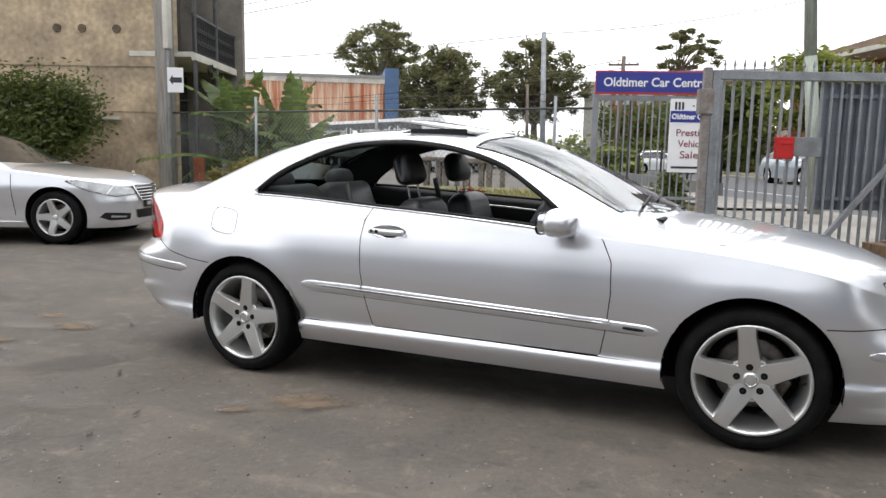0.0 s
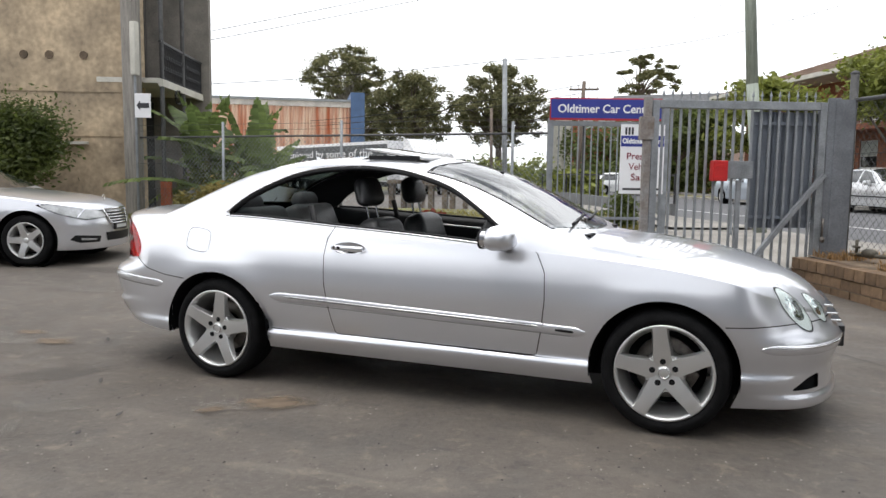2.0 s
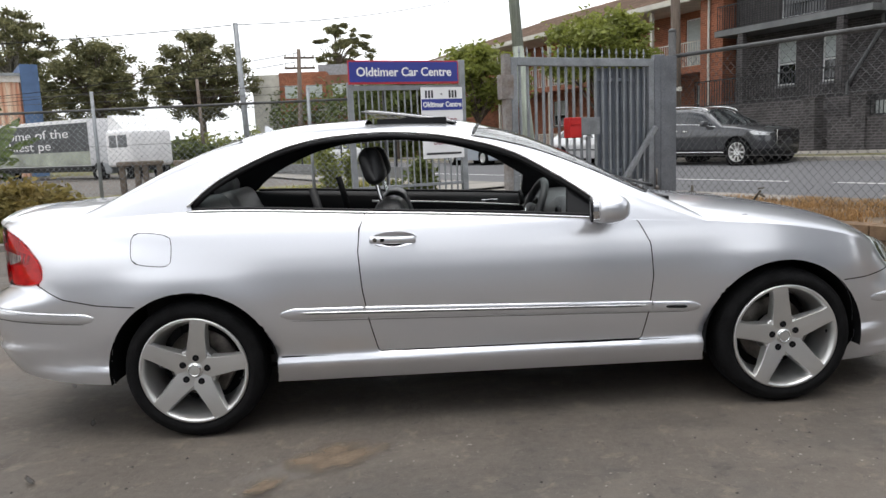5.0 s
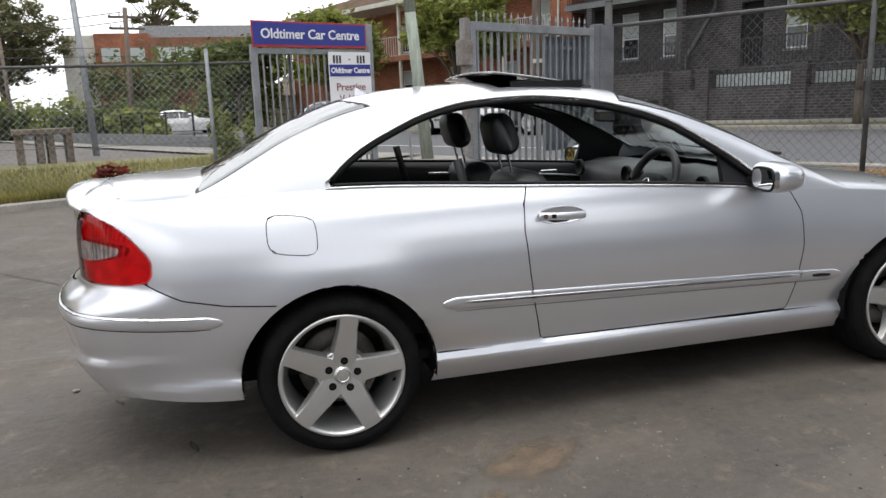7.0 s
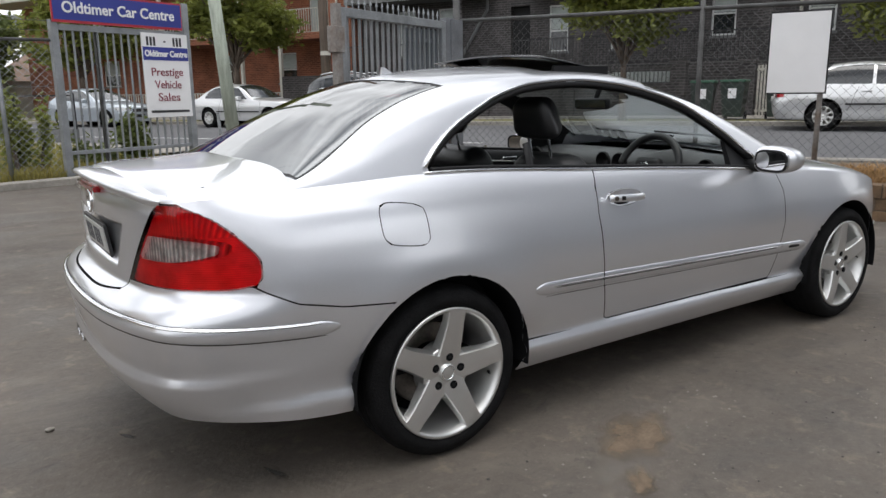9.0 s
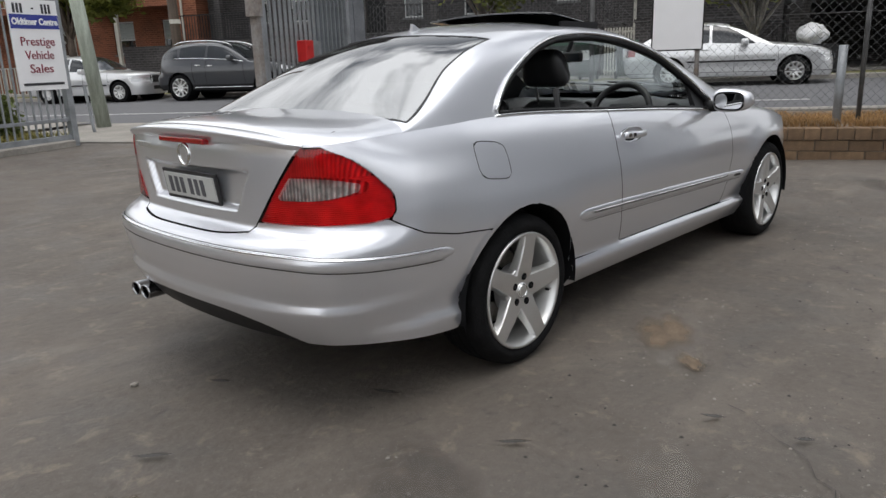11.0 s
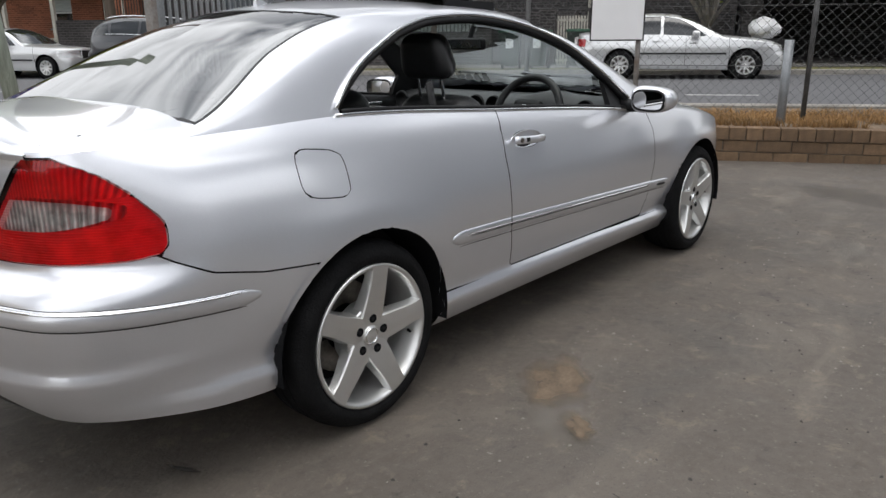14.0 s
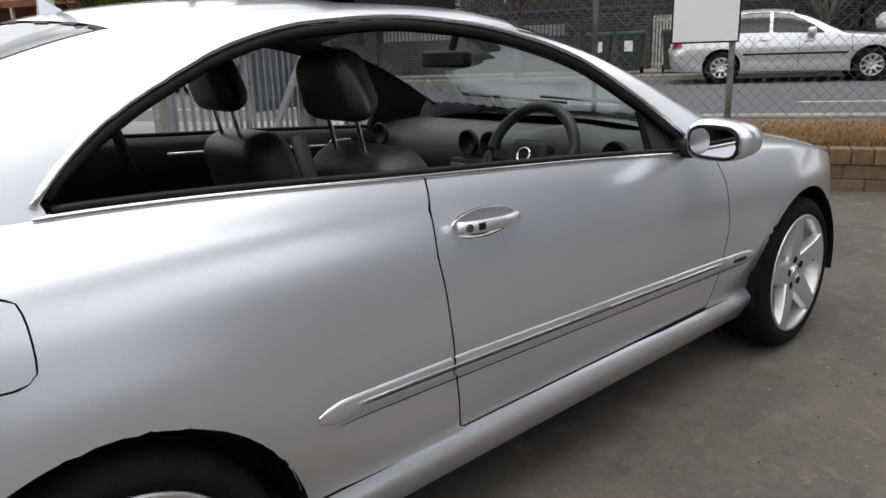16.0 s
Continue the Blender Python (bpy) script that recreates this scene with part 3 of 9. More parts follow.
def patch(name, x, y, rx, ry, turn, mat, label, seed, lift=0.003, ragged=0.35, z=None):
    rnd = random.Random(seed)
    n = 40
    ph = [rnd.uniform(0, 6.3) for _ in range(6)]
    v = [(0, 0, lift + 0.001)]
    for k in range(n):
        a = 2 * math.pi * k / n
        r = 1 + ragged * (0.45 * math.sin(2 * a + ph[0]) + 0.3 * math.sin(3 * a + ph[1]) + 0.3 * math.sin(5 * a + ph[2]) + 0.25 * math.sin(9 * a + ph[3]) + 0.2 * math.sin(14 * a + ph[4])) + rnd.uniform(-0.1, 0.1) * ragged
        px, py = r * math.cos(a), r * math.sin(a)
        rise = ground_height(x + math.cos(turn) * px * rx - math.sin(turn) * py * ry, y + math.sin(turn) * px * rx + math.cos(turn) * py * ry) - ground_height(x, y)
        v.append((px, py, lift + rise))
    f = [(0, k + 1, (k + 1) % n + 1) for k in range(n)]
    ob = new(name, mesh_of(name, v, f, mat, False))
    ob.matrix_world = Matrix.Translation((x, y, ground_height(x, y))) @ Matrix.Rotation(turn, 4, "Z") @ Matrix.Diagonal((rx, ry, 1, 1))
    ob.visible_shadow = False
    return tagged(ob, label, "stain", kind="structure")


# ---- cars ----
class CarShape:
    """The skin of a car from a few curves: plan outline, side profile, belt, roof. x runs forward from the rear axle, z up."""

    def __init__(self, outline, side, back, front, belt, crown, roof, lean=0.42, under=((-2, 0.25), (4, 0.22)), bow=0.05, recess=None, deck=(2.6, 0.62), weight=4.0, flank=None, flare=()):
        pts = np.array(outline, float)
        n = len(pts)
        ext = np.vstack([pts[1] * (1, -1), pts, pts[-2] * (1, -1)])
        out = []
        for i in range(n - 1):
            p0, p1, p2, p3 = ext[i], ext[i + 1], ext[i + 2], ext[i + 3]
            for t in np.linspace(0, 1, 24, endpoint=False):
                out.append(0.5 * (2 * p1 + (p2 - p0) * t + (2 * p0 - 5 * p1 + 4 * p2 - p3) * t * t + (3 * p1 - p0 - 3 * p2 + p3) * t**3))
        out.append(pts[-1])
        c = np.array(out)
        L = np.r_[0, np.cumsum(np.hypot(*np.diff(c, axis=0).T))]
        self.length = L[-1]
        self.lu, self.cx, self.cw = L / L[-1], c[:, 0], c[:, 1]
        tx, tw = np.gradient(c[:, 0], L), np.gradient(c[:, 1], L)
        nn = np.hypot(tx, tw)
        self.nx, self.nw = tw / nn, -tx / nn       # points inwards
        self.side, self.back, self.front = spline(side), spline(back), spline(front)
        self.flank = spline(flank or side)
        self.flare = flare
        self.belt, self.crown, self.roof, self.under = spline(belt), spline(crown), spline(roof), spline(under)
        self.x0, self.x1 = pts[0, 0], pts[-1, 0]
        self.lean, self.bow, self.recess, self.deckform, self.weight = lean, bow, recess, deck, weight
        # the upper edge of the ring, for decks and glasshouse
        u = np.linspace(0, 1, 500)
        top = self.ring(u, np.ones_like(u))
        order = np.argsort(top[:, 0])
        self.tx, self.ty = top[order, 0], -top[order, 1]
        self.off = 0.0

    def ring(self, u, v, off=0.0):
        """Bumpers, wings and doors: u runs from the middle of the tail to the middle of the nose, v from sill to belt."""
        u, v = np.asarray(u, float), np.asarray(v, float)
        x, w = np.interp(u, self.lu, self.cx), np.interp(u, self.lu, self.cw)
        nx, nw = np.interp(u, self.lu, self.nx), np.interp(u, self.lu, self.nw)
        z0, z1 = self.under(x), self.belt(x)
        z = z0 + (z1 - z0) * v
        kb = 1 - smooth(self.x0 + 0.10, self.x0 + 0.55, x)
        kf = smooth(self.x1 - 0.55, self.x1 - 0.12, x)
        kr = 1 - smooth(self.x0 + 0.60, self.x0 + 0.80, x)
        i = (self.side(z) * (1 - kr) + self.flank(z) * kr) * (1 - kb) * (1 - kf) + self.back(z) * kb + self.front(z) * kf - off
        for cx, cz, rx, rz, swell in self.flare:
            r = np.hypot((x - cx) / rx, (z - cz) / rz)
            i = i - swell * np.exp(-((r - 1) / 0.30)**2) * smooth(cz + 0.04, cz + 0.24, z) * (w > 0.5)
        if self.recess is not None:
            P = np.c_[x, w, z]
            i = i + np.where(x < self.x0 + 0.3, 0.03 * smooth(0.0, 0.022, inside(self.recess, P, 1, 2)), 0)
        return np.c_[x + nx * i, -np.maximum(w + nw * i, 0), z]

    def at(self, x, z, off=0.0):
        """The point of the side at a given x and height."""
        u = np.linspace(0.06, 0.94, 600)
        xs = np.interp(u, self.lu, self.cx)
        k = np.argmin(abs(xs - x))
        z0, z1 = float(self.under(xs[k])), float(self.belt(xs[k]))
        return self.ring(u[k:k + 1], np.array([(z - z0) / (z1 - z0)]), off)[0]

    def deck(self, u, q, off=0.0):
        """Bonnet and boot lid: from the ring's upper edge (q = 1) to the middle (q = 0)."""
        top = self.ring(u, np.ones_like(u))
        a, b = self.deckform
        z = top[:, 2] + (self.crown(top[:, 0]) - top[:, 2]) * np.clip(1 - q**a, 0, 1)**b + off
        return np.c_[top[:, 0], top[:, 1] * q, z]

    def edge(self, x):
        yb, zb = np.interp(x, self.tx, self.ty), self.belt(x)
        zr = self.roof(x)
        zc = zr - self.bow
        return yb, zb, yb - self.lean * np.maximum(zc - zb, 0.0), zc, zr

    def house(self, x, q, off=0.0):
        """Roof, pillars and glass in one skin: q = 1 at the belt, 0 in the middle."""
        yb, zb, yc, zc, zr = self.edge(x)
        t, wt_ = 1 - q, self.weight
        den = (1 - t)**2 + 2 * wt_ * t * (1 - t) + t**2
        y = ((1 - t)**2 * yb + 2 * wt_ * t * (1 - t) * yc) / den
        z = ((1 - t)**2 * zb + 2 * wt_ * t * (1 - t) * zc + t**2 * zr) / den
        reach = 0.9 * np.maximum(yc, 0.05)
        z = z + (zr - zc) / np.maximum(yc, 0.05) * y * np.clip(1 - y / reach, 0, 1)**2
        if off:
            zm = zb * 0.5 + zr * 0.5
            y = y + off * np.clip(y / 0.6, 0, 1)
            z = z + off * np.clip((z - zm) / 0.25, 0, 1)
        return np.c_[x, -y, z]


def mirrored(verts, faces):
    n = len(verts)
    return list(verts) + [(v[0], -v[1], v[2]) for v in verts], list(faces) + [tuple(n + k for k in f)[::-1] for f in faces]


def skin(name, fn, us, vs, keep, mat, parent, label="", both=True):
    """One panel cut out of a skin, on the right side or on both."""
    verts, faces = clipped(fn, us, vs, keep)
    if both:
        verts, faces = mirrored(verts, faces)
    # faces look outwards
    A = np.array(verts, float).reshape(-1, 3)
    if len(faces):
        F = np.array([f[:3] for f in faces])
        n = np.cross(A[F[:, 1]] - A[F[:, 0]], A[F[:, 2]] - A[F[:, 0]])
        if np.sum(n * (A[F[:, 0]] - np.array((1.2, 0, 0.5)))) < 0:
            faces = [tuple(f)[::-1] for f in faces]
    return part_of(name, mesh_of(name, verts, faces, mat), parent, label)


def flip(ob, name=None):
    """The left twin of a right-hand part."""
    me = ob.data.copy()
    me.transform(Matrix.Diagonal((1, -1, 1, 1)))
    me.flip_normals()
    return part_of(name or ob.name, me, ob.parent, ob.get("label", ""))


def lathe(profile, seg=40, axis="Y"):
    """Verts and faces of a turned form: profile of (radius, depth) about the y axis."""
    verts, faces = [], []
    n = len(profile)
    for k in range(seg):
        a = 2 * math.pi * k / seg
        for r, d in profile:
            verts.append((r * math.cos(a), d, r * math.sin(a)))
    for k in range(seg):
        for i in range(n - 1):
            a, b = k * n + i, ((k + 1) % seg) * n + i
            faces.append((a, a + 1, b + 1, b))
    return verts, faces


def wheel_on(car, centre, R, rim_r, spokes=5, width=0.225, side=-1, twist=0.0, detail=True, mat=None, form="star"):
    """A wheel with tyre, rim, spokes, hub, brake. side -1: its face looks to -y."""
    mat = mat or ALLOY
    w = part_of("wheel", None, car)
    w.matrix_local = Matrix.Translation(centre) @ (Matrix() if side < 0 else Matrix.Rotation(math.pi, 4, "Z"))
    seg = 56 if detail else 28
    h = width / 2
    v, f = lathe([(rim_r + 0.002, -h * 0.86), (rim_r + 0.012, -h * 0.98), (rim_r + 0.03, -h), (R - 0.045, -h), (R - 0.028, -h * 0.955), (R - 0.014, -h * 0.86), (R - 0.005, -h * 0.72),
                  (R - 0.001, -h * 0.5), (R, 0), (R - 0.001, h * 0.5), (R - 0.012, h * 0.9), (R - 0.03, h * 0.98), (rim_r, h * 0.95)], seg)
    part_of("tyre", mesh_of("tyre", v, f, RUBBER), w)
    if detail:
        bm = bmesh.new()
        for k in range(-1, 2):
            vv, ff = lathe([(R - 0.004, k * 0.045 - 0.004), (R + 0.0012, k * 0.045 - 0.003), (R + 0.0012, k * 0.045 + 0.003), (R - 0.004, k * 0.045 + 0.004)], seg)
            vs_ = [bm.verts.new(p) for p in vv]
            for q in ff:
                bm.faces.new([vs_[i] for i in q])
        part("tread_groove", bm, SHADOWGAP, w)
    # dished rim: narrow flange, then a deep barrel
    v, f = lathe([(rim_r - 0.002, -h * 0.80), (rim_r + 0.005, -h * 0.93), (rim_r + 0.003, -h * 0.985), (rim_r - 0.003, -h * 1.0), (rim_r - 0.008, -h * 0.985), (rim_r - 0.013, -h * 0.93),
                  (rim_r - 0.020, -h * 0.74), (rim_r - 0.030, -h * 0.45), (rim_r - 0.040, -h * 0.05), (rim_r - 0.040, h * 0.8), (rim_r - 0.03, h * 0.9)], seg)
    part_of("rim", mesh_of("rim", v, f, mat), w)
    # flat-topped spokes with steep flanks, running out over the flange
    hub_r = 0.098
    for k in range(spokes):
        a = 2 * math.pi * k / spokes + math.pi / 2 + twist
        rot = Matrix.Rotation(-a, 4, "Y")
        bm = bmesh.new()
        rows = 9
        grid = []
        for i in range(rows):
            t = i / (rows - 1)
            r = 0.030 + (rim_r - 0.033) * t
            hw = (0.0500 - 0.0145 * min(1, t * 1.25) + 0.003 * max(0, t - 0.8) * 5) if form == "star" else (0.03 - 0.012 * math.sin(math.pi * t))
            d = -h * 0.80 - h * 0.19 * math.sin(math.pi * 0.5 * t)
            deep = 0.052 * (1 - 0.55 * t)
            row = [bm.verts.new(rot @ Vector((r, d + dd, hw * q))) for q, dd in ((-1.16, deep), (-1.0, 0.006), (-0.93, 0.0), (0.0, -0.0012), (0.93, 0.0), (1.0, 0.006), (1.16, deep))]
            grid.append(row)
        for i in range(rows - 1):
            for j in range(6):
                bm.faces.new((grid[i][j], grid[i + 1][j], grid[i + 1][j + 1], grid[i][j + 1]))
        bm.faces.new(grid[-1])
        part("spoke", bm, mat, w)
    d0 = -h * 0.80
    # stepped hub plate with corners between the spokes
    bm = bmesh.new()
    rings = []
    for rr, dd in ((0.030, -0.002), (hub_r - 0.004, 0.002), (hub_r, 0.006), (hub_r + 0.008, 0.06)):
        ring_ = []
        for k in range(spokes * 4):
            a = 2 * math.pi * (k + 0.5) / (spokes * 4) + math.pi / 2 + twist
            ring_.append(bm.verts.new((rr * math.cos(a), d0 + dd, rr * math.sin(a))))
        rings.append(ring_)
    for ra, rb in zip(rings, rings[1:]):
        for k in range(spokes * 4):
            n_ = (k + 1) % (spokes * 4)
            bm.faces.new((ra[k], ra[n_], rb[n_], rb[k]))
    bm.faces.new(rings[0][::-1])
    part("hub", bm, mat, w)
    v, f = lathe([(0.0005, d0 - 0.010), (0.026, d0 - 0.009), (0.033, d0 - 0.006), (0.0355, d0 + 0.002), (0.036, d0 + 0.012)], 32)
    part_of("centre_cap", mesh_of("centre_cap", v, f, mat), w)
    if detail:
        for k in range(spokes):
            a = 2 * math.pi * k / spokes + math.pi / 2 + twist
            p = Vector((0.058 * math.cos(a), d0 - h * 0.19 * math.sin(math.pi * 0.5 * 0.028 / (rim_r - 0.033)) - 0.002, 0.058 * math.sin(a)))
            # no hole is cut: a black disc paints the shade round each bolt
            part("bolt_hole_shade", tubes((p + Vector((0, -0.0015, 0)), p + Vector((0, 0.012, 0)), 0.0150), seg=16), SHADOWGAP, w)
            part("wheel_bolt", tubes((p + Vector((0, -0.0025, 0)), p + Vector((0, 0.01, 0)), 0.0065), seg=6), BLACKTRIM, w)
        a = 2 * math.pi * 3.68 / spokes + math.pi / 2 + twist
        p = Vector(((rim_r - 0.026) * math.cos(a), -h * 0.60, (rim_r - 0.026) * math.sin(a)))
        part("valve", tubes((p, p + Vector((-0.012 * math.cos(a), -0.022, -0.012 * math.sin(a))), 0.006, 0.004), seg=8), BLACKTRIM, w)
        v, f = lathe([(0.023, d0 - 0.0095), (0.0245, d0 - 0.0125), (0.0275, d0 - 0.0125), (0.029, d0 - 0.008)], 32)
        part_of("emblem_ring", mesh_of("emblem_ring", v, f, CHROME), w)
    v, f = lathe([(0.08, 0.03), (0.155, 0.028), (0.158, 0.033), (0.158, 0.055), (0.08, 0.055)], 36)
    part_of("brake_disc", mesh_of("brake_disc", v, f, IRON), w)
    v, f = lathe([(0.0005, h * 0.7), (rim_r - 0.03, h * 0.7)], 28)
    part_of("wheel_back", mesh_of("wheel_back", v, f, SHADOWGAP), w)
    if detail:
        bm = bmesh.new()
        box(bm, 0.06, -0.01, -0.07, 0.155, 0.06, 0.07, Matrix.Rotation(0.5, 4, "Y"), bevel=0.012)
        part("brake_caliper", bm, IRON, w)
    return w


def arch_keep(P, arches):
    g = np.full(len(P), 9.0)
    for cx, cz, rx, rz in arches:
        g = np.minimum(g, (np.hypot((P[:, 0] - cx) / rx, (P[:, 2] - cz) / rz) - 1) * 0.36)
    return g


COUPE = CarShape(
    outline=[(-1.065, 0), (-1.058, 0.22), (-1.035, 0.42), (-0.985, 0.60), (-0.90, 0.725), (-0.72, 0.80), (-0.35, 0.838), (0, 0.845), (0.7, 0.838), (1.5, 0.836),
             (2.3, 0.836), (2.715, 0.842), (3.0, 0.815), (3.2, 0.755), (3.36, 0.655), (3.47, 0.50), (3.54, 0.28), (3.565, 0)],
    side=[(0.16, 0.105), (0.228, 0.072), (0.25, 0.057), (0.285, 0.037), (0.318, 0.024), (0.336, 0.025), (0.350, 0.05), (0.366, 0.046), (0.45, 0.026), (0.55, 0.013), (0.64, 0.006), (0.72, 0.011),
          (0.80, 0.026), (0.87, 0.045), (0.93, 0.069), (0.985, 0.108), (1.04, 0.162)],
    flank=[(0.16, 0.095), (0.228, 0.055), (0.27, 0.036), (0.31, 0.027), (0.332, 0.025), (0.346, 0.036), (0.362, 0.036), (0.45, 0.024), (0.55, 0.012), (0.64, 0.005), (0.72, 0.011),
           (0.80, 0.026), (0.87, 0.045), (0.93, 0.069), (0.985, 0.108), (1.04, 0.162)],
    back=[(0.2, 0.18), (0.28, 0.11), (0.36, 0.055), (0.43, 0.022), (0.445, 0.018), (0.455, 0.03), (0.52, 0.014), (0.60, 0.0), (0.645, 0.008), (0.675, 0.035), (0.70, 0.075), (0.715, 0.088),
          (0.80, 0.088), (0.95, 0.088), (1.0, 0.098), (1.06, 0.13)],
    front=[(0.15, 0.06), (0.2, 0.015), (0.235, 0.012), (0.25, 0.035), (0.36, 0.03), (0.45, 0.006), (0.50, 0.0), (0.53, 0.015), (0.56, 0.04), (0.62, 0.075), (0.70, 0.13), (0.80, 0.2)],
    belt=[(-1.1, 0.985), (-0.95, 0.99), (-0.80, 0.995), (-0.4, 1.01), (0, 1.022), (0.82, 0.985), (1.78, 0.925), (2.0, 0.905), (2.4, 0.878), (2.7, 0.850), (3.0, 0.795),
          (3.2, 0.725), (3.4, 0.655), (3.6, 0.60)],
    crown=[(-1.0, 1.0), (-0.95, 1.022), (-0.87, 1.05), (-0.6, 1.062), (-0.3, 1.08), (1.7, 1.02), (2.1, 0.995), (2.5, 0.955), (2.8, 0.915), (3.1, 0.855), (3.3, 0.785),
           (3.42, 0.715), (3.5, 0.64), (3.58, 0.60)],
    roof=[(-0.95, 0.82), (-0.60, 1.012), (-0.47, 1.078), (-0.27, 1.182), (-0.1, 1.268), (0.05, 1.330), (0.25, 1.382), (0.5, 1.412), (0.85, 1.425), (1.15, 1.417), (1.35, 1.390),
          (1.55, 1.338), (1.8, 1.236), (2.05, 1.105), (2.3, 0.97), (2.45, 0.88)],
    under=[(-1.1, 0.312), (-0.8, 0.297), (-0.4, 0.262), (0.3, 0.228), (2.3, 0.226), (2.95, 0.165), (3.3, 0.178), (3.6, 0.20)],
    recess=[(0.44, 0.905), (0.40, 0.905), (0.31, 0.752), (-0.31, 0.752), (-0.40, 0.905), (-0.44, 0.905)], bow=0.035,
    flare=((0.0, 0.325, 0.374, 0.357, 0.014), (2.695, 0.335, 0.366, 0.366, 0.011)))


def build_coupe():
    C = COUPE
    car = thing("silver_coupe", "silver two-door coupe with open windows and tilted sunroof, parked on concrete", "car")
    arches = ((0.0, 0.325, 0.374, 0.357), (2.695, 0.335, 0.366, 0.366))
    du = 0.022 / C.length
    us = np.r_[np.linspace(0, 0.22, 120, endpoint=False), np.arange(0.22, 1 + du, du).clip(0, 1)]
    vs = np.linspace(0, 1, 46)
    door = [(0.800, 1.2), (0.800, 0.99), (0.772, 0.92), (0.762, 0.82), (0.774, 0.655), (0.797, 0.51), (0.832, 0.356), (2.046, 0.350), (2.075, 0.49), (2.092, 0.655), (2.085, 0.80),
            (2.038, 0.895), (1.955, 0.972), (1.90, 1.2)]
    flap = []
    for k in range(32):
        a = 2 * math.pi * k / 32
        c, s = math.cos(a), math.sin(a)
        flap.append((-0.150 + 0.090 * math.copysign(abs(c) ** 0.5, c), 0.871 + 0.070 * math.copysign(abs(s) ** 0.5, s) - 0.12 * 0.090 * math.copysign(abs(c) ** 0.5, c)))
    seam = [(-1.5, 0.05), (-0.08, 0.05), (-0.08, 0.612), (-0.245, 0.626), (-0.40, 0.637), (-0.55, 0.668), (-0.64, 0.712), (-0.68, 0.737), (-0.80, 0.728), (-1.5, 0.728)]
    nose = [(2.95, 0.05), (2.95, 0.588), (3.10, 0.590), (3.22, 0.597), (3.30, 0.602), (3.36, 0.602), (3.8, 0.60), (3.8, 0.05)]
    lamp_x = spline([(0.70, -0.72), (0.725, -0.685), (0.76, -0.648), (0.80, -0.645), (0.87, -0.69), (0.93, -0.755), (0.985, -0.85)])

    def lamp(P):
        ay = -P[:, 1]
        return np.minimum.reduce([(lamp_x(P[:, 2]) - P[:, 0]) * 0.75, P[:, 2] - 0.728 - 0.012 * smooth(-0.75, -0.64, P[:, 0]), 0.984 - P[:, 2], (ay - 0.390 - 0.72 * (P[:, 2] - 0.70)) * 0.8])

    def clear(P):
        ay = -P[:, 1]
        half = 0.038 * np.sqrt(1 - ((ay - 0.60) / 0.128).clip(0, 0.999)**2)
        return np.minimum.reduce([half - abs(P[:, 2] - 0.848), 0.725 - ay, ay - 0.42 - 0.72 * (P[:, 2] - 0.70)])

    def lid(P):
        ay = -P[:, 1]
        low = 0.680 + 0.30 * np.clip(ay - 0.16, 0, 1)**2
        return np.minimum.reduce([(0.385 + 0.72 * (P[:, 2] - 0.70) - ay) * 0.8, P[:, 2] - low, -0.5 - P[:, 0]])

    gap = 0.0025
    insert_top = lambda P: 0.285 + 0.118 * (1 - (abs(P[:, 1]) / 0.60)**4).clip(-1, 1)
    base = lambda P: arch_keep(P, arches)
    notdoor = lambda P: -inside(door, P) - gap
    side_keep = lambda P: np.minimum.reduce([base(P), notdoor(P), -inside(flap, P) - 0.0017, np.maximum(-inside(seam, P) - gap, 0 * P[:, 0] - 1), -inside(nose, P) - gap,
                                             -lamp(P) - gap, -np.where(P[:, 0] < -0.7, lid(P), -1) - gap])
    skin("body", C.ring, us, vs, side_keep, SILVER, car, "silver metallic wings and sills")
    r = skin("door", C.ring, us, vs, lambda P: np.minimum.reduce([inside(door, P) - gap, base(P), (np.hypot((P[:, 0] - 0.925) / 0.104, (P[:, 2] - 0.868) / 0.034) - 1) * 0.034]), SILVER, car, "silver door with open window", both=False)
    l_door = flip(r)
    r_flap = skin("fuel_flap", C.ring, us, vs, lambda P: inside(flap, P) - 0.0017, SILVER, car, both=False)
    skin("rear_bumper", C.ring, us, vs, lambda P: np.minimum.reduce([inside(seam, P) - gap, base(P), -lid(P) - gap, -lamp(P) - gap,
         P[:, 2] - insert_top(P)]), SILVER, car, "silver rear bumper")
    skin("rear_diffuser", lambda u, v: C.ring(u, v, -0.012), us, vs, lambda P: np.minimum.reduce([inside(seam, P), insert_top(P) + 0.006 - P[:, 2], 0.62 + P[:, 1]]), BLACKTRIM, car, "black lower bumper insert")
    skin("front_bumper", C.ring, us, vs, lambda P: np.minimum.reduce([inside(nose, P) - gap, base(P), -inside([(3.29, 0.272), (3.37, 0.335), (3.42, 0.350), (3.425, 0.272)], P)]), SILVER, car,
         "silver front bumper")
    skin("fog_lamp_recess", lambda u, v: C.ring(u, v, -0.03), us, vs, lambda P: inside([(3.1, 0.22), (3.1, 0.40), (3.6, 0.40), (3.6, 0.22)], P), BLACKTRIM, car)
    tail = skin("tail_lamp", lambda u, v: C.ring(u, v, 0.004), us, vs, lambda P: np.minimum(lamp(P) - gap, -np.minimum(clear(P), lamp(P) - 0.010)), REDLENS, car, "red tail lamp", both=False)
    inset = skin("reversing_lens", lambda u, v: C.ring(u, v, 0.003), us, vs, lambda P: np.minimum(clear(P), lamp(P) - 0.010), CLEARCOVER, tail, "clear ribbed reversing lens", both=False)
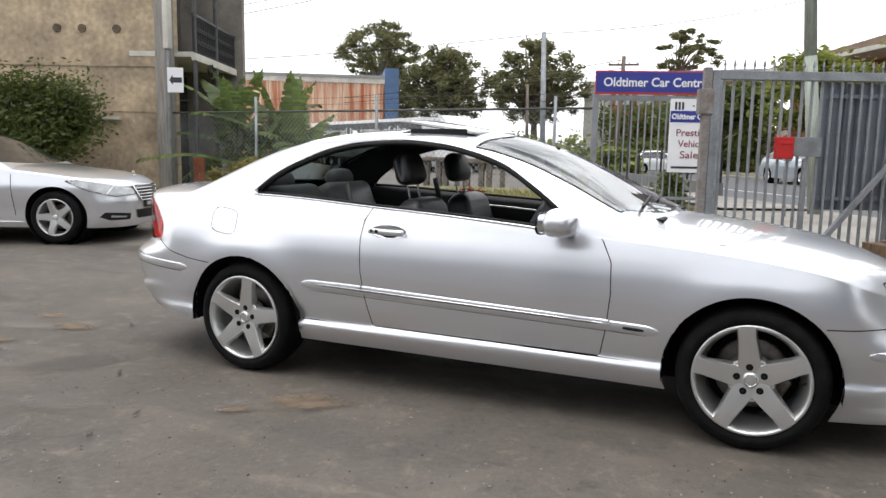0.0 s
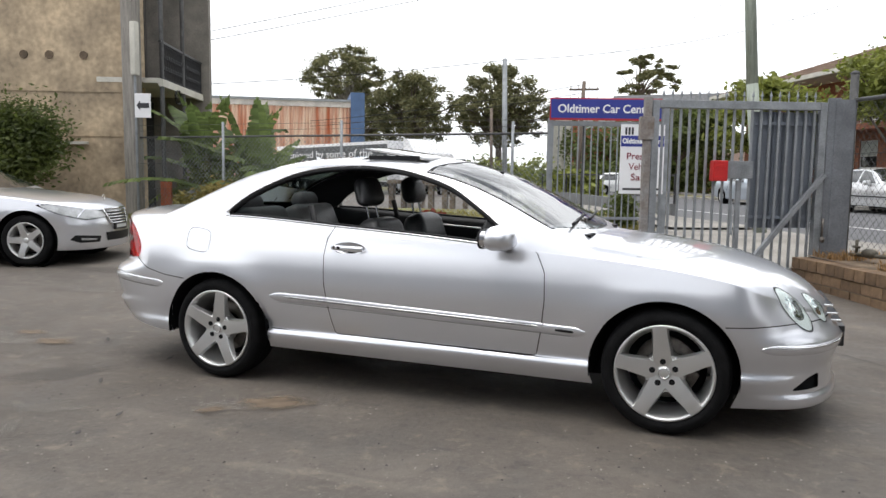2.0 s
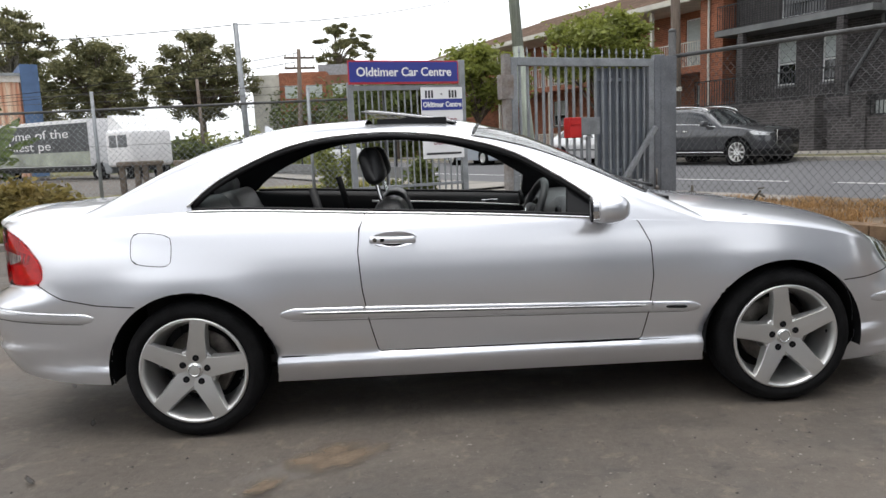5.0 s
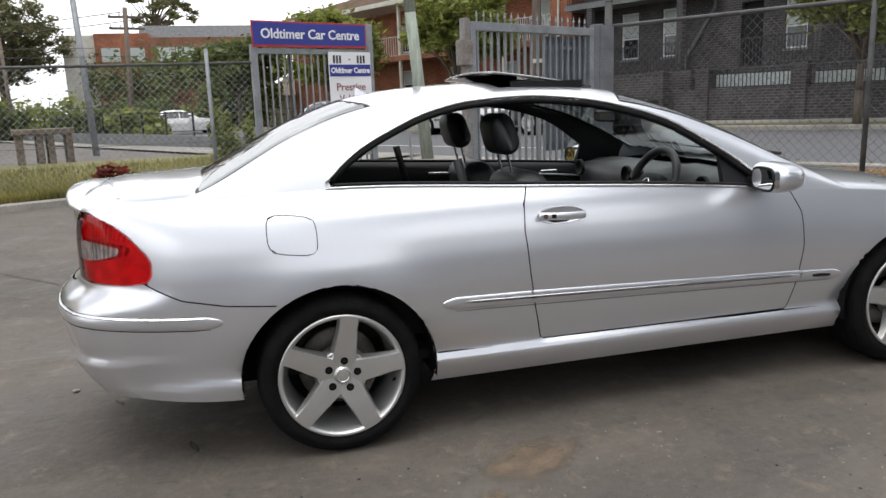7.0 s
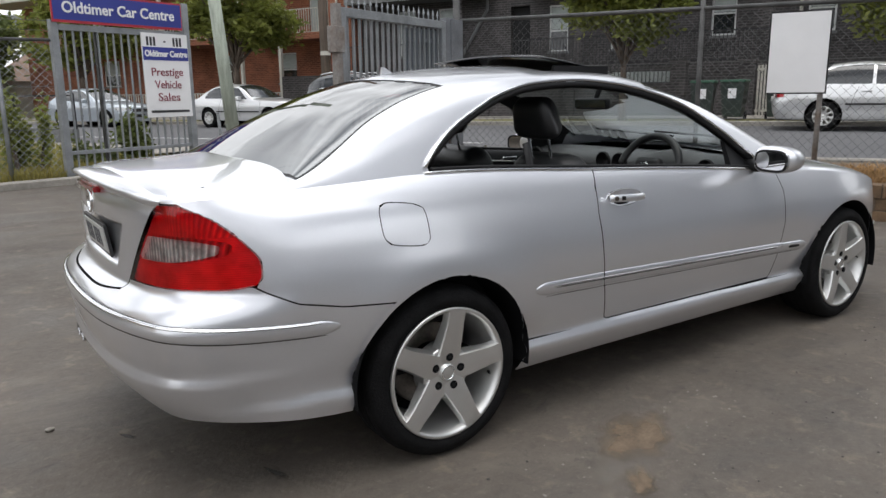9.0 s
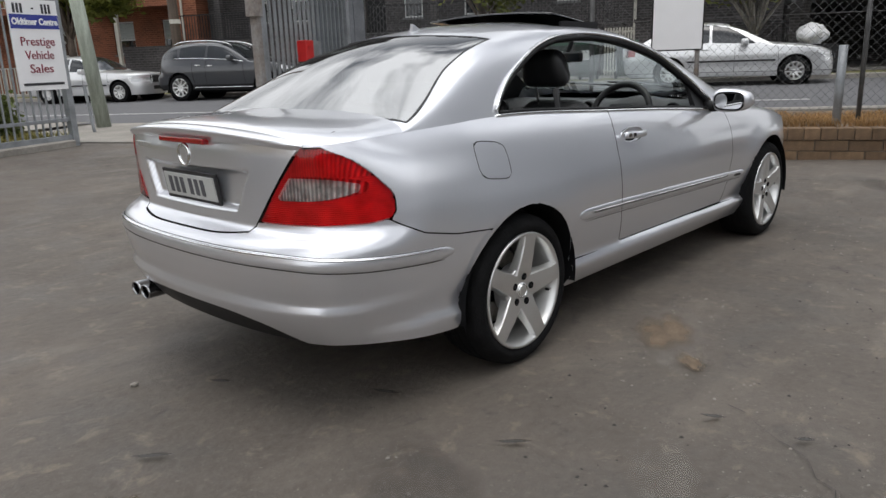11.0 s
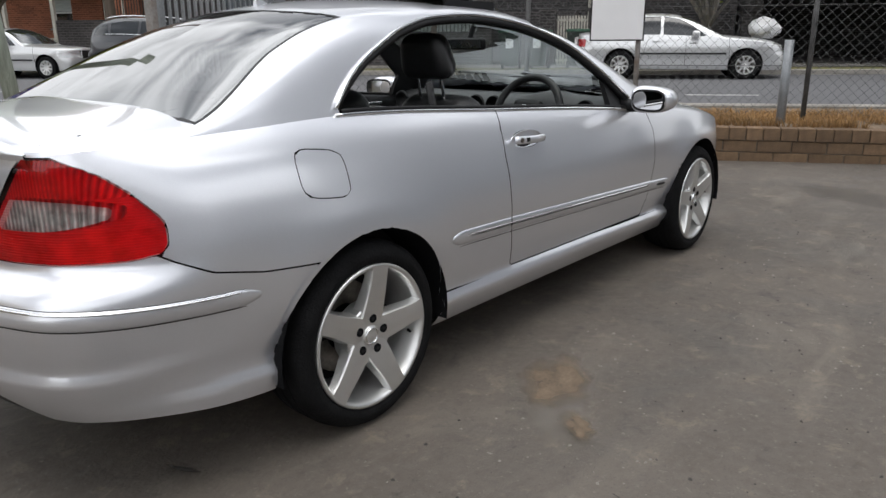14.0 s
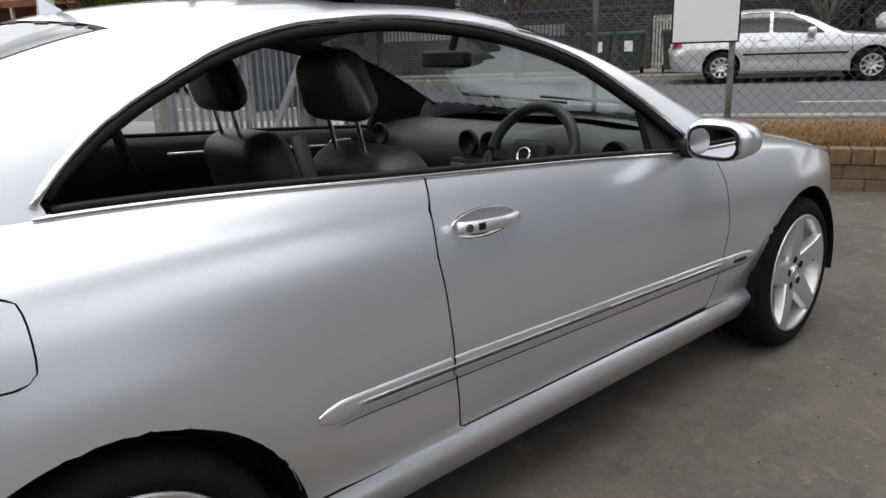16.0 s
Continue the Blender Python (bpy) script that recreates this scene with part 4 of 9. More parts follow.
    bowls = [skin("upper_reflector", lambda u, v: C.ring(u, v, -0.014), us, vs, lambda P: np.minimum(lamp(P) + 0.006, P[:, 2] - 0.878), FLUTED_V, tail, both=False),
             skin("side_reflector", lambda u, v: C.ring(u, v, -0.012), us, vs, lambda P: np.minimum.reduce([lamp(P) + 0.006, 0.882 - P[:, 2], -clear(P) + 0.004, P[:, 2] - 0.800]), FLUTED_H, tail, both=False),
             skin("lower_reflector", lambda u, v: C.ring(u, v, -0.014), us, vs, lambda P: np.minimum(lamp(P) + 0.006, 0.804 - P[:, 2]), FLUTED_H, tail, both=False),
             skin("fluted_reflector", lambda u, v: C.ring(u, v, -0.010), us, vs, lambda P: clear(P) + 0.004, FLUTED_CLEAR, tail, both=False)]
    tail2 = flip(tail)
    i2 = flip(inset)
    i2.parent = tail2
    for o in bowls:
        flip(o).parent = tail2
    lid_ob = skin("boot_lid", C.ring, us, np.linspace(0, 1, 90), lambda P: lid(P) - gap, SILVER, car, "silver boot lid with recess")
    # dark underlay behind the shut lines
    skin("lamp_box", lambda u, v: C.ring(u, v, -0.045), us[::2], vs[::2], lambda P: np.where(P[:, 0] < -0.4, 1.0, -1.0), SHADOWGAP, car)
    skin("inner_shell", lambda u, v: C.ring(u, v, -0.016), us[::2], vs[::2], lambda P: np.minimum.reduce([base(P) - 0.004, 1.0 - np.where(abs(P[:, 0] - 0.9) < 1.1, P[:, 2], 0), -lamp(P) - 0.006]), SHADOWGAP, car)
    # bonnet and boot
    bonnet_edge = lambda P: np.minimum(P[:, 0] - 2.03 - 0.3 * (0.7 - abs(P[:, 1])).clip(0, 1) * 0.4, 9)
    qs = np.sin(np.linspace(0, 1, 26) * math.pi / 2)
    gapq = lambda P: abs(-P[:, 1] - (0.725 - 0.20 * smooth(2.5, 3.32, P[:, 0]))) - gap * 0.9
    skin("bonnet", C.deck, us, qs, lambda P: np.minimum.reduce([P[:, 0] - 2.0, gapq(P)]), SILVER, car, "silver bonnet")
    skin("bonnet_underlay", lambda u, q: C.deck(u, q, -0.012), us[::2], qs[::2], lambda P: P[:, 0] - 2.0, SHADOWGAP, car)
    skin("boot_deck", C.deck, us, qs, lambda P: np.minimum(-0.30 - P[:, 0], abs(-P[:, 1] - (0.60 - 0.12 * smooth(-0.7, -0.45, P[:, 0]))) - 0.6 * gap), SILVER, lid_ob)
    skin("deck_underlay", lambda u, q: C.deck(u, q, -0.010), us[::2], qs[::2], lambda P: -0.30 - P[:, 0], SHADOWGAP, car)
    # lip spoiler along the lid's edge
    sv, sf = [], []
    n = 49
    for i in range(n):
        y = -0.60 + 1.20 * i / (n - 1)
        xe = -0.975 + 0.30 * abs(y)**2.2
        ze = 1.035 - 0.045 * (abs(y) / 0.6)**2
        taper = min(1.0, (0.62 - abs(y)) / 0.08)
        for dx, dz in ((0.010, -0.05), (-0.006 * taper, -0.024), (-0.030 * taper, -0.006 * taper), (-0.032 * taper, 0.004 * taper), (-0.022 * taper, 0.011 * taper), (0.03, 0.013 * taper), (0.14, -0.004)):
            sv.append((xe + dx, y, ze + dz))
    for i in range(n - 1):
        for j in range(6):
            a = i * 7 + j
            sf.append((a, a + 7, a + 8, a + 1))
    part_of("lip_spoiler", mesh_of("lip_spoiler", sv, sf, SILVER), lid_ob)
    bm = boxes((-0.990, -0.165, 0.982, -0.962, 0.165, 1.004), bevel=0.006)
    part("brake_light_bar", bm, REDBAR, lid_ob, "red high brake light")
    # plate with bars, emblem ring, bars of lettering
    tilt = Matrix.Translation((-0.962, 0, 0.815)) @ Matrix.Rotation(radians(-8), 4, "Y")
    pl = part("number_plate", boxes((-0.006, -0.195, -0.062, 0.004, 0.195, 0.062), bevel=0.003), PLATE_K, car, "pale number plate in a black frame", m=tilt)
    part("plate_face", boxes((-0.010, -0.182, -0.040, -0.0055, 0.182, 0.050), bevel=0.002), PLATE_W, pl)
    for k, y in enumerate((0.135, 0.092, 0.049, -0.012, -0.055, -0.098)):
        part("plate_bar", boxes((-0.0115, y - 0.013, -0.026, -0.0095, y + 0.013, 0.036)), INKPLATE, pl)
    v, f = lathe([(0.034, 0.004), (0.035, -0.006), (0.042, -0.006), (0.043, 0.004)], 40)
    em = part_of("emblem_ring", mesh_of("emblem_ring", v, f, CHROME), car, "chrome ring emblem", Matrix.Translation((-0.978, 0, 0.938)) @ Matrix.Rotation(radians(-90), 4, "Z"))
    for k in range(6):
        y = 0.43 - 0.027 * k
        part("badge_bar", boxes((-0.955 - 0.010 * k / 6, y - 0.010, 0.948, -0.935, y + 0.010, 0.966), bevel=0.002), ALLOY, car)
    # twin tailpipes
    for y in (0.455, 0.54):
        v, f = lathe([(0.036, 0.14), (0.036, -0.036), (0.035, -0.044), (0.031, -0.044), (0.030, -0.036), (0.029, 0.03)], 32)
        m = Matrix.Translation((-0.955, y, 0.318)) @ Matrix.Rotation(radians(-90), 4, "Z") @ Matrix.Diagonal((1.15, 1, 0.85, 1))
        pipe = part_of("tailpipe", mesh_of("tailpipe", v, f, PIPESTEEL), car, "oval chrome tailpipe", m)
        v, f = lathe([(0.0295, 0.06), (0.029, -0.02), (0.001, 0.06)], 24)
        part_of("pipe_bore", mesh_of("pipe_bore", v, f, SHADOWGAP), pipe)
    # mouldings on sides and bumpers
    def moulding(name, pts, half, proud, mat, parent=car, label="", rows=9, pair=False, ends="both"):
        v, f = [], []
        both = not pair
        edges = (-1, -0.985, -0.93, -0.75, 0, 0.75, 0.93, 0.985, 1)
        rows = 9
        m = len(pts)
        for i, (x, z, u) in enumerate(pts):
            t = i / (m - 1)
            k = min(1.0, ((t if not pair or ends == "start" else 1 - t if ends == "end" else 1 if ends == "none" else min(t, 1 - t)) * (m - 1) / 3 + 0.08)) ** 0.5
            for a in edges:
                zz = z + half * k * a
                xs_ = np.interp(u, C.lu, C.cx)
                z0, z1 = float(C.under(xs_)), float(C.belt(xs_))
                v.append(C.ring(np.array([u]), np.array([(zz - z0) / (z1 - z0)]), proud * k * (1 - abs(a)**7) + 0.0004)[0])
        for i in range(m - 1):
            for j in range(rows - 1):
                a = i * rows + j
                f.append((a, a + rows, a + rows + 1, a + 1))
        if both:
            v, f = mirrored(v, f)
        ob = part_of(name, mesh_of(name, v, f, mat), parent, label)
        if pair:
            flip(ob)
        return ob
    u_of = lambda x: float(np.interp(x, C.cx[60:], C.lu[60:]))
    run = lambda xa, xb, za, zb, n=40: [(xa + (xb - xa) * i / (n - 1), za + (zb - za) * i / (n - 1), u_of(xa + (xb - xa) * i / (n - 1))) for i in range(n)]
    moulding("side_moulding", run(0.785, 2.085, 0.549, 0.508), 0.026, 0.007, SILVER, pair=True, ends="none")
    moulding("side_moulding", run(0.405, 0.775, 0.556, 0.549, 20), 0.026, 0.007, SILVER, pair=True, ends="start")
    moulding("side_moulding", run(2.092, 2.31, 0.507, 0.50, 14), 0.024, 0.007, SILVER, pair=True, ends="end")
    moulding("moulding_badge", run(2.13, 2.27, 0.505, 0.500, 10), 0.009, 0.010, BLACKTRIM, pair=True)
    moulding("chrome_strip", run(0.46, 2.10, 0.561, 0.516, 50), 0.0035, 0.0105, CHROME, pair=True)
    moulding("moulding_shadow", run(0.46, 2.10, 0.5545, 0.5095, 50), 0.0016, 0.0095, SHADOWGAP, pair=True)
    moulding("moulding_shadow", run(0.455, 2.26, 0.5225, 0.4745, 50), 0.0011, 0.0012, SHADOWGAP, rows=4, pair=True)
    moulding("sill_gap", run(0.385, 2.325, 0.3505, 0.3475, 60), 0.0032, 0.0012, SHADOWGAP, pair=True, ends="none")
    rb = [(0, 0.578 + 0.045 * smooth(0, 0.6, t), u_of(-0.42) * (1 - t)) for t in np.linspace(0, 0.999, 60)]
    moulding("bumper_moulding", rb, 0.025, 0.006, SILVER)
    moulding("bumper_groove", [(a, b - 0.026, c) for a, b, c in rb[2:]], 0.0018, 0.0012, SHADOWGAP)
    moulding("bumper_groove", [(a, b + 0.0245, c) for a, b, c in rb[2:]], 0.0014, 0.0012, SHADOWGAP)
    moulding("bumper_chrome", [(a, b + 0.018, c) for a, b, c in rb[2:]], 0.0035, 0.009, CHROME, rows=5)
    moulding("bumper_moulding", [(0, 0.482, u_of(3.15) + (1 - u_of(3.15)) * t) for t in np.linspace(0, 0.999, 40)], 0.024, 0.007, SILVER)
    moulding("bumper_chrome", [(0, 0.497, u_of(3.17) + (1 - u_of(3.17)) * t) for t in np.linspace(0, 0.999, 40)], 0.003, 0.012, CHROME, rows=5)
    # twin oval headlamps laid onto the corner of the nose
    tree_ = []
    for fn, vv in ((C.ring, np.linspace(0, 1, 60)), (C.deck, np.linspace(0, 1, 40))):
        uu = np.linspace(0.6, 1, 160)
        U, V = np.meshgrid(uu, vv, indexing="ij")
        Q = fn(U.ravel(), V.ravel())
        nv = len(vv)
        quads = [(a * nv + b, (a + 1) * nv + b, (a + 1) * nv + b + 1, a * nv + b + 1) for a in range(len(uu) - 1) for b in range(nv - 1)]
        tree_.append(BVHTree.FromPolygons([tuple(q) for q in Q], quads))
    out_dir = Vector((0.74, -0.60, 0.30)).normalized()

    def laid(centre, long_end, half, lift, dome, rad=1.0, n_r=9, n_a=44, inner=0.0):
        """An oval patch on the nose: verts and faces, domed by so much in the middle."""
        c = Vector(centre)
        e1 = Vector(long_end) - c
        e1 -= out_dir * e1.dot(out_dir)
        e2 = out_dir.cross(e1).normalized() * half
        v, f = [], []
        for i in range(n_r):
            r = rad * (inner + (1 - inner) * i / (n_r - 1))
            for k in range(n_a):
                an = 2 * math.pi * k / n_a
                p = c + e1 * (r * math.cos(an)) + e2 * (r * math.sin(an))
                best = None
                for t_ in tree_:
                    hit = t_.ray_cast(p + out_dir * 0.6, -out_dir)
                    if hit[0] is not None and (best is None or hit[3] < best):
                        best = hit[3]
                q = p + out_dir * (0.6 - (0.6 if best is None else best) + lift + dome * (1 - min(1, r / rad) ** 2.5))
                v.append(q)
        for i in range(n_r - 1):
            for k in range(n_a):
                a, b = i * n_a + k, i * n_a + (k + 1) % n_a
                f.append((a, b, b + n_a, a + n_a))
        return v, f

    ovals = (((3.283, -0.590, 0.665), (3.360, -0.560, 0.562), 0.064), ((3.395, -0.415, 0.655), (3.445, -0.375, 0.585), 0.052))
    for c_, e_, half in ovals:
        lens = part_of("headlamp", mesh_of("headlamp", *laid(c_, e_, half, 0.003, 0.020, n_r=8, inner=0.001), CARGLASS), car, "clear oval headlamp")
        group_ = [part_of("reflector", mesh_of("reflector", *laid(c_, e_, half, 0.0018, 0.0, inner=0.001), REFLECTOR), lens),
                  part_of("lamp_seal", mesh_of("lamp_seal", *laid(c_, e_, half, 0.0022, 0.0, 1.05, 3, inner=0.93), BLACKTRIM), lens),
                  part_of("lamp_bowl", mesh_of("lamp_bowl", *laid(Vector(c_) + Vector((0, 0, 0.004)), Vector(c_) + (Vector(e_) - Vector(c_)) * 0.52 + Vector((0, 0, 0.004)), half * 0.78, 0.003, 0.010, 1.0, 6, inner=0.55), CHROME), lens),
                  part_of("bulb_shade", mesh_of("bulb_shade", *laid(c_, Vector(c_) + (Vector(e_) - Vector(c_)) * 0.24, half * 0.36, 0.003, 0.006, 1.0, 5, inner=0.001), CHROME), lens)]
        twin = flip(lens)
        for o in group_:
            flip(o).parent = twin
    # wheel arch lips and liners
    for cx, cz, rx, rz in arches:
        lip = skin("arch_lip", lambda u, v: C.ring(u, v, 0.0045), us, vs, lambda P: np.minimum.reduce([arch_keep(P, ((cx, cz, rx, rz),)) + 0.002, 0.014 - arch_keep(P, ((cx, cz, rx, rz),)), P[:, 2] - C.under(P[:, 0]) - 0.01]), SILVER, car, both=False)
        flip(lip)
        for sgn in (1, -1):
            v, f = [], []
            for k in range(25):
                a = math.pi * (-0.05 + 1.1 * k / 24)
                for yy in (0.836, 0.45):
                    v.append((cx + rx * 1.0 * math.cos(a), -sgn * yy, cz + rz * 1.0 * math.sin(a)))
            for k in range(24):
                f.append((2 * k, 2 * k + 1, 2 * k + 3, 2 * k + 2))
            part_of("arch_liner", mesh_of("arch_liner", v, f, SHADOWGAP), car)
    part("underbody", boxes((-0.72, -0.45, 0.21, 3.2, 0.45, 0.30), (0.40, -0.70, 0.21, 2.29, 0.70, 0.30), (3.0, -0.48, 0.175, 3.3, 0.48, 0.25)), SHADOWGAP, car)
    # added black boxes: keep the space between the arches dark and closed to view
    part("front_arch_blocker", boxes((2.2, -0.46, 0.20, 3.2, 0.46, 0.72)), SHADOWGAP, car)
    part("rear_arch_blocker", boxes((-0.55, -0.46, 0.21, 0.42, 0.46, 0.55)), SHADOWGAP, car)
    # roof, pillars and glass
    xs = np.linspace(-0.80, 2.40, 150)
    qq = np.linspace(0, 1, 64)
    win_top = spline([(-0.032, 1.01), (0.018, 1.062), (0.133, 1.153), (0.28, 1.228), (0.433, 1.288), (0.635, 1.329), (0.88, 1.342), (1.125, 1.323), (1.32, 1.283), (1.488, 1.228),
                      (1.648, 1.138), (1.80, 1.035), (1.90, 0.955)])

    def window(P, grow=0.0):
        return np.minimum.reduce([(win_top(P[:, 0]) - P[:, 2]) * 0.8, P[:, 2] - C.belt(P[:, 0]) - 0.004, P[:, 0] + 0.03, 1.895 - P[:, 0], -P[:, 1] - 0.3]) + grow

    def screen(P, grow=0.0):
        ay = abs(P[:, 1])
        yb, zb, yc, zc, zr = C.edge(P[:, 0])
        return np.minimum.reduce([P[:, 0] - 1.375 + 0.22 * ay**2, 2.26 - 0.33 * ay**2 - P[:, 0], yc - 0.018 - ay]) + grow

    def backlight(P, grow=0.0):
        ay = abs(P[:, 1])
        yb, zb, yc, zc, zr = C.edge(P[:, 0])
        return np.minimum.reduce([0.15 + 0.30 * ay**2 - P[:, 0], P[:, 0] + 0.50 - 0.05 * ay**2, yc - 0.075 + 0.06 * smooth(-0.1, -0.45, P[:, 0]) - ay]) + grow

    hatch = lambda P: np.minimum.reduce([P[:, 0] - 0.80, 1.24 - P[:, 0], 0.42 - abs(P[:, 1]), P[:, 2] - 1.3])
    shell_keep = lambda P: np.minimum.reduce([-window(P), -screen(P), -backlight(P), -hatch(P)])
    skin("roof", C.house, xs, qq, shell_keep, SILVER, car, "silver roof and pillars")
    ws = skin("windscreen", lambda x, q: C.house(x, q, -0.004), xs, qq, lambda P: screen(P, 0.012), SCREENGLASS, car, "clear windscreen")
    bl = skin("rear_window", lambda x, q: C.house(x, q, -0.004), xs, qq, lambda P: backlight(P, 0.012), TINTGLASS, car, "tinted rear window reflecting the sky")
    for o in (ws, bl):
        o.visible_shadow = False
    # black frits round the glass and headlining inside
    skin("screen_seal", lambda x, q: C.house(x, q, -0.0015), xs, qq, lambda P: np.minimum(screen(P, 0.002), -screen(P, -0.014)), BLACKTRIM, car)
    skin("backlight_seal", lambda x, q: C.house(x, q, -0.0015), xs, qq, lambda P: np.minimum(backlight(P, 0.002), -backlight(P, -0.012)), BLACKTRIM, car)
    skin("headlining", lambda x, q: C.house(x, q, -0.03), xs[::2], qq, lambda P: np.minimum.reduce([-window(P, -0.022), -screen(P, -0.035), -backlight(P, 0.0), P[:, 0] + 0.42, P[:, 2] - C.belt(P[:, 0]) - 0.005, 2.02 - P[:, 0]]),
         BLACKTRIM, car, "dark headlining")
    # window surrounds: bright outline, black channel
    outline, chan = [], []
    for k in range(80):
        x = -0.028 + 1.913 * k / 79
        outline.append((x, float(win_top(x))))
    def on_house(x, z, off):
        q = np.linspace(0, 1, 400)
        P = C.house(np.full(400, x), q, off)
        k = np.argmin(abs(P[:, 2] - z) + (abs(P[:, 1]) < 0.2) * 5)
        return P[k]
    trim_pts = [on_house(x, z + 0.007, 0.009) for x, z in outline if z > float(C.belt(x))]
    chan_pts = [on_house(x, z - 0.012, -0.006) for x, z in outline if z - 0.012 > float(C.belt(x)) + 0.01]
    belt_pts = [C.ring(np.array([u_of(x)]), np.array([1.0]), 0.002)[0] + np.array((0, 0, 0.002)) for x in np.linspace(-0.008, 1.86, 60)]
    sill_pts = [p + np.array((0, 0.012, 0.010)) for p in belt_pts[1:]]
    for sgn in (1, -1):
        s3 = lambda pts: [(p[0], p[1] * sgn, p[2]) for p in pts]
        curve_mesh("window_trim", s3(trim_pts), 0.007, CHROME, car, "bright window trim", squash=(0.008, 0.0075))
        curve_mesh("window_channel", s3(chan_pts), 0.012, BLACKTRIM, car, squash=(0.012, 0.014))
        curve_mesh("belt_trim", s3(belt_pts), 0.006, CHROME, car, "bright belt strip", squash=(0.005, 0.006))
        curve_mesh("belt_seal", s3(sill_pts), 0.008, BLACKTRIM, car, squash=(0.008, 0.008))
    # tilted glass sunroof
    v, f = [], []
    nx_, ny_ = 13, 17
    for lift_ in (0.0, -0.012):
        for i in range(nx_):
            for j in range(ny_):
                px, py = 0.79 + 0.46 * i / (nx_ - 1), -0.41 + 0.82 * j / (ny_ - 1)
                rim_ = 0.006 * (i in (0, nx_ - 1) or j in (0, ny_ - 1))
                v.append((px, py, float(C.roof(1.25)) + 0.001 + 0.185 * (1.25 - px) - 0.08 * (1.25 - px) ** 2 - 0.018 * (py / 0.41) ** 2 + lift_ * (1 if lift_ else 0) - (rim_ if not lift_ else 0)))
    nn_ = nx_ * ny_
    for i in range(nx_ - 1):
        for j in range(ny_ - 1):
            a = i * ny_ + j
            f += [(a, a + ny_, a + ny_ + 1, a + 1), (nn_ + a, nn_ + a + 1, nn_ + a + ny_ + 1, nn_ + a + ny_)]
    edge_ = [i * ny_ for i in range(nx_)] + [(nx_ - 1) * ny_ + j for j in range(1, ny_)] + [i * ny_ + ny_ - 1 for i in range(nx_ - 2, -1, -1)] + [j for j in range(ny_ - 2, 0, -1)]
    for a, b in zip(edge_, edge_[1:] + edge_[:1]):
        f.append((a, nn_ + a, nn_ + b, b))
    part_of("sunroof_panel", mesh_of("sunroof_panel", v, f, SUNGLASS), car, "tilted dark glass sunroof")
    for sy in (-0.415, 0.415):
        part("sunroof_arm", boxes((0.86, sy - 0.006, 1.37, 1.20, sy + 0.006, 1.412)), BLACKTRIM, car)
    # aerial fin
    v = [(0.232, -0.014, 1.372), (0.232, 0.014, 1.372), (0.292, -0.008, 1.384), (0.292, 0.008, 1.384), (0.236, -0.005, 1.414), (0.236, 0.005, 1.414), (0.250, -0.004, 1.412), (0.250, 0.004, 1.412)]
    part_of("aerial_fin", mesh_of("aerial_fin", v, [(0, 2, 6, 4), (1, 5, 7, 3), (2, 3, 7, 6), (0, 4, 5, 1), (4, 6, 7, 5)], SILVER, False), car)
    # wheels
    for x, z in ((0.0, 0.318), (2.705, 0.336)):
        for sgn in (-1, 1):
            wheel_on(car, (x, sgn * 0.722, z), 0.318, 0.240, side=sgn, width=0.235, twist=(-0.16 if x < 1 else 0.13) * -sgn)
    # door handle in a dished recess
    hp = C.at(0.925, 0.868, 0.0)
    bm = bmesh.new()
    ball(bm, (0.925, float(hp[1]) + 0.001, 0.868), 1.0, 4, (0.106, 0.0135, 0.0355))
    bmesh.ops.delete(bm, geom=[v_ for v_ in bm.verts if v_.co.y < float(hp[1]) - 0.002], context="VERTS")
    hd = part("handle_recess", bm, SILVER, r, smooth=True)
    hl = [(0.82 + 0.20 * t, float(hp[1]) - 0.006 - 0.032 * math.sin(math.pi * (0.08 + 0.84 * t)) ** 0.6, 0.872 - 0.006 * t) for t in np.linspace(0, 1, 16)]
    hh = curve_mesh("door_handle", hl, 0.014, SILVER, r, "silver door handle", seg=12, squash=(0.010, 0.0155))
    kh = part("keyhole", tubes(((0.842, float(hp[1]) - 0.022, 0.872), (0.842, float(hp[1]) - 0.040, 0.872), 0.010)), IRON, r)
    bt = part("lock_button", boxes((0.866, float(hp[1]) - 0.046, 0.864, 0.885, float(hp[1]) - 0.03, 0.880)), BLACKTRIM, r)
    for o in (hd, hh, kh, bt):
        flip(o).parent = l_door
    # door mirrors
    def mirror(sgn):
        bm = bmesh.new()
        g = bmesh.ops.create_uvsphere(bm, u_segments=32, v_segments=20, radius=1.0)
        for v_ in bm.verts:
            x, y, z = v_.co
            f = lambda c, p: math.copysign(abs(c) ** p, c)
            xx = f(x, 0.72) * (0.108 if x > 0 else 0.050)
            v_.co = (1.845 + xx, sgn * (0.905 + f(y, 0.7) * 0.108), 0.974 + f(z, 0.72) * (0.064 - 0.012 * y))
        body = part("door_mirror", bm, SILVER, car, "silver door mirror", smooth=True)
        pts = []
        for k in range(32):
            a = 2 * math.pi * k / 32
            f = lambda c, p: math.copysign(abs(c) ** p, c)
            pts.append((1.793 - 0.2 * 0.085 * f(math.cos(a), 0.55), sgn * (0.905 + 0.085 * f(math.cos(a), 0.55)), 0.972 + 0.047 * f(math.sin(a), 0.6)))
        back = [(1.85, p[1], p[2]) for p in pts]
        part_of("mirror_glass", mesh_of("mirror_glass", pts + back, [tuple(range(32))] + [(k, (k + 1) % 32, 32 + (k + 1) % 32, 32 + k) for k in range(32)], MIRROR, False), body, "mirror glass")
        curve_mesh("mirror_rim", pts, 0.006, BLACKTRIM, body, closed=True)
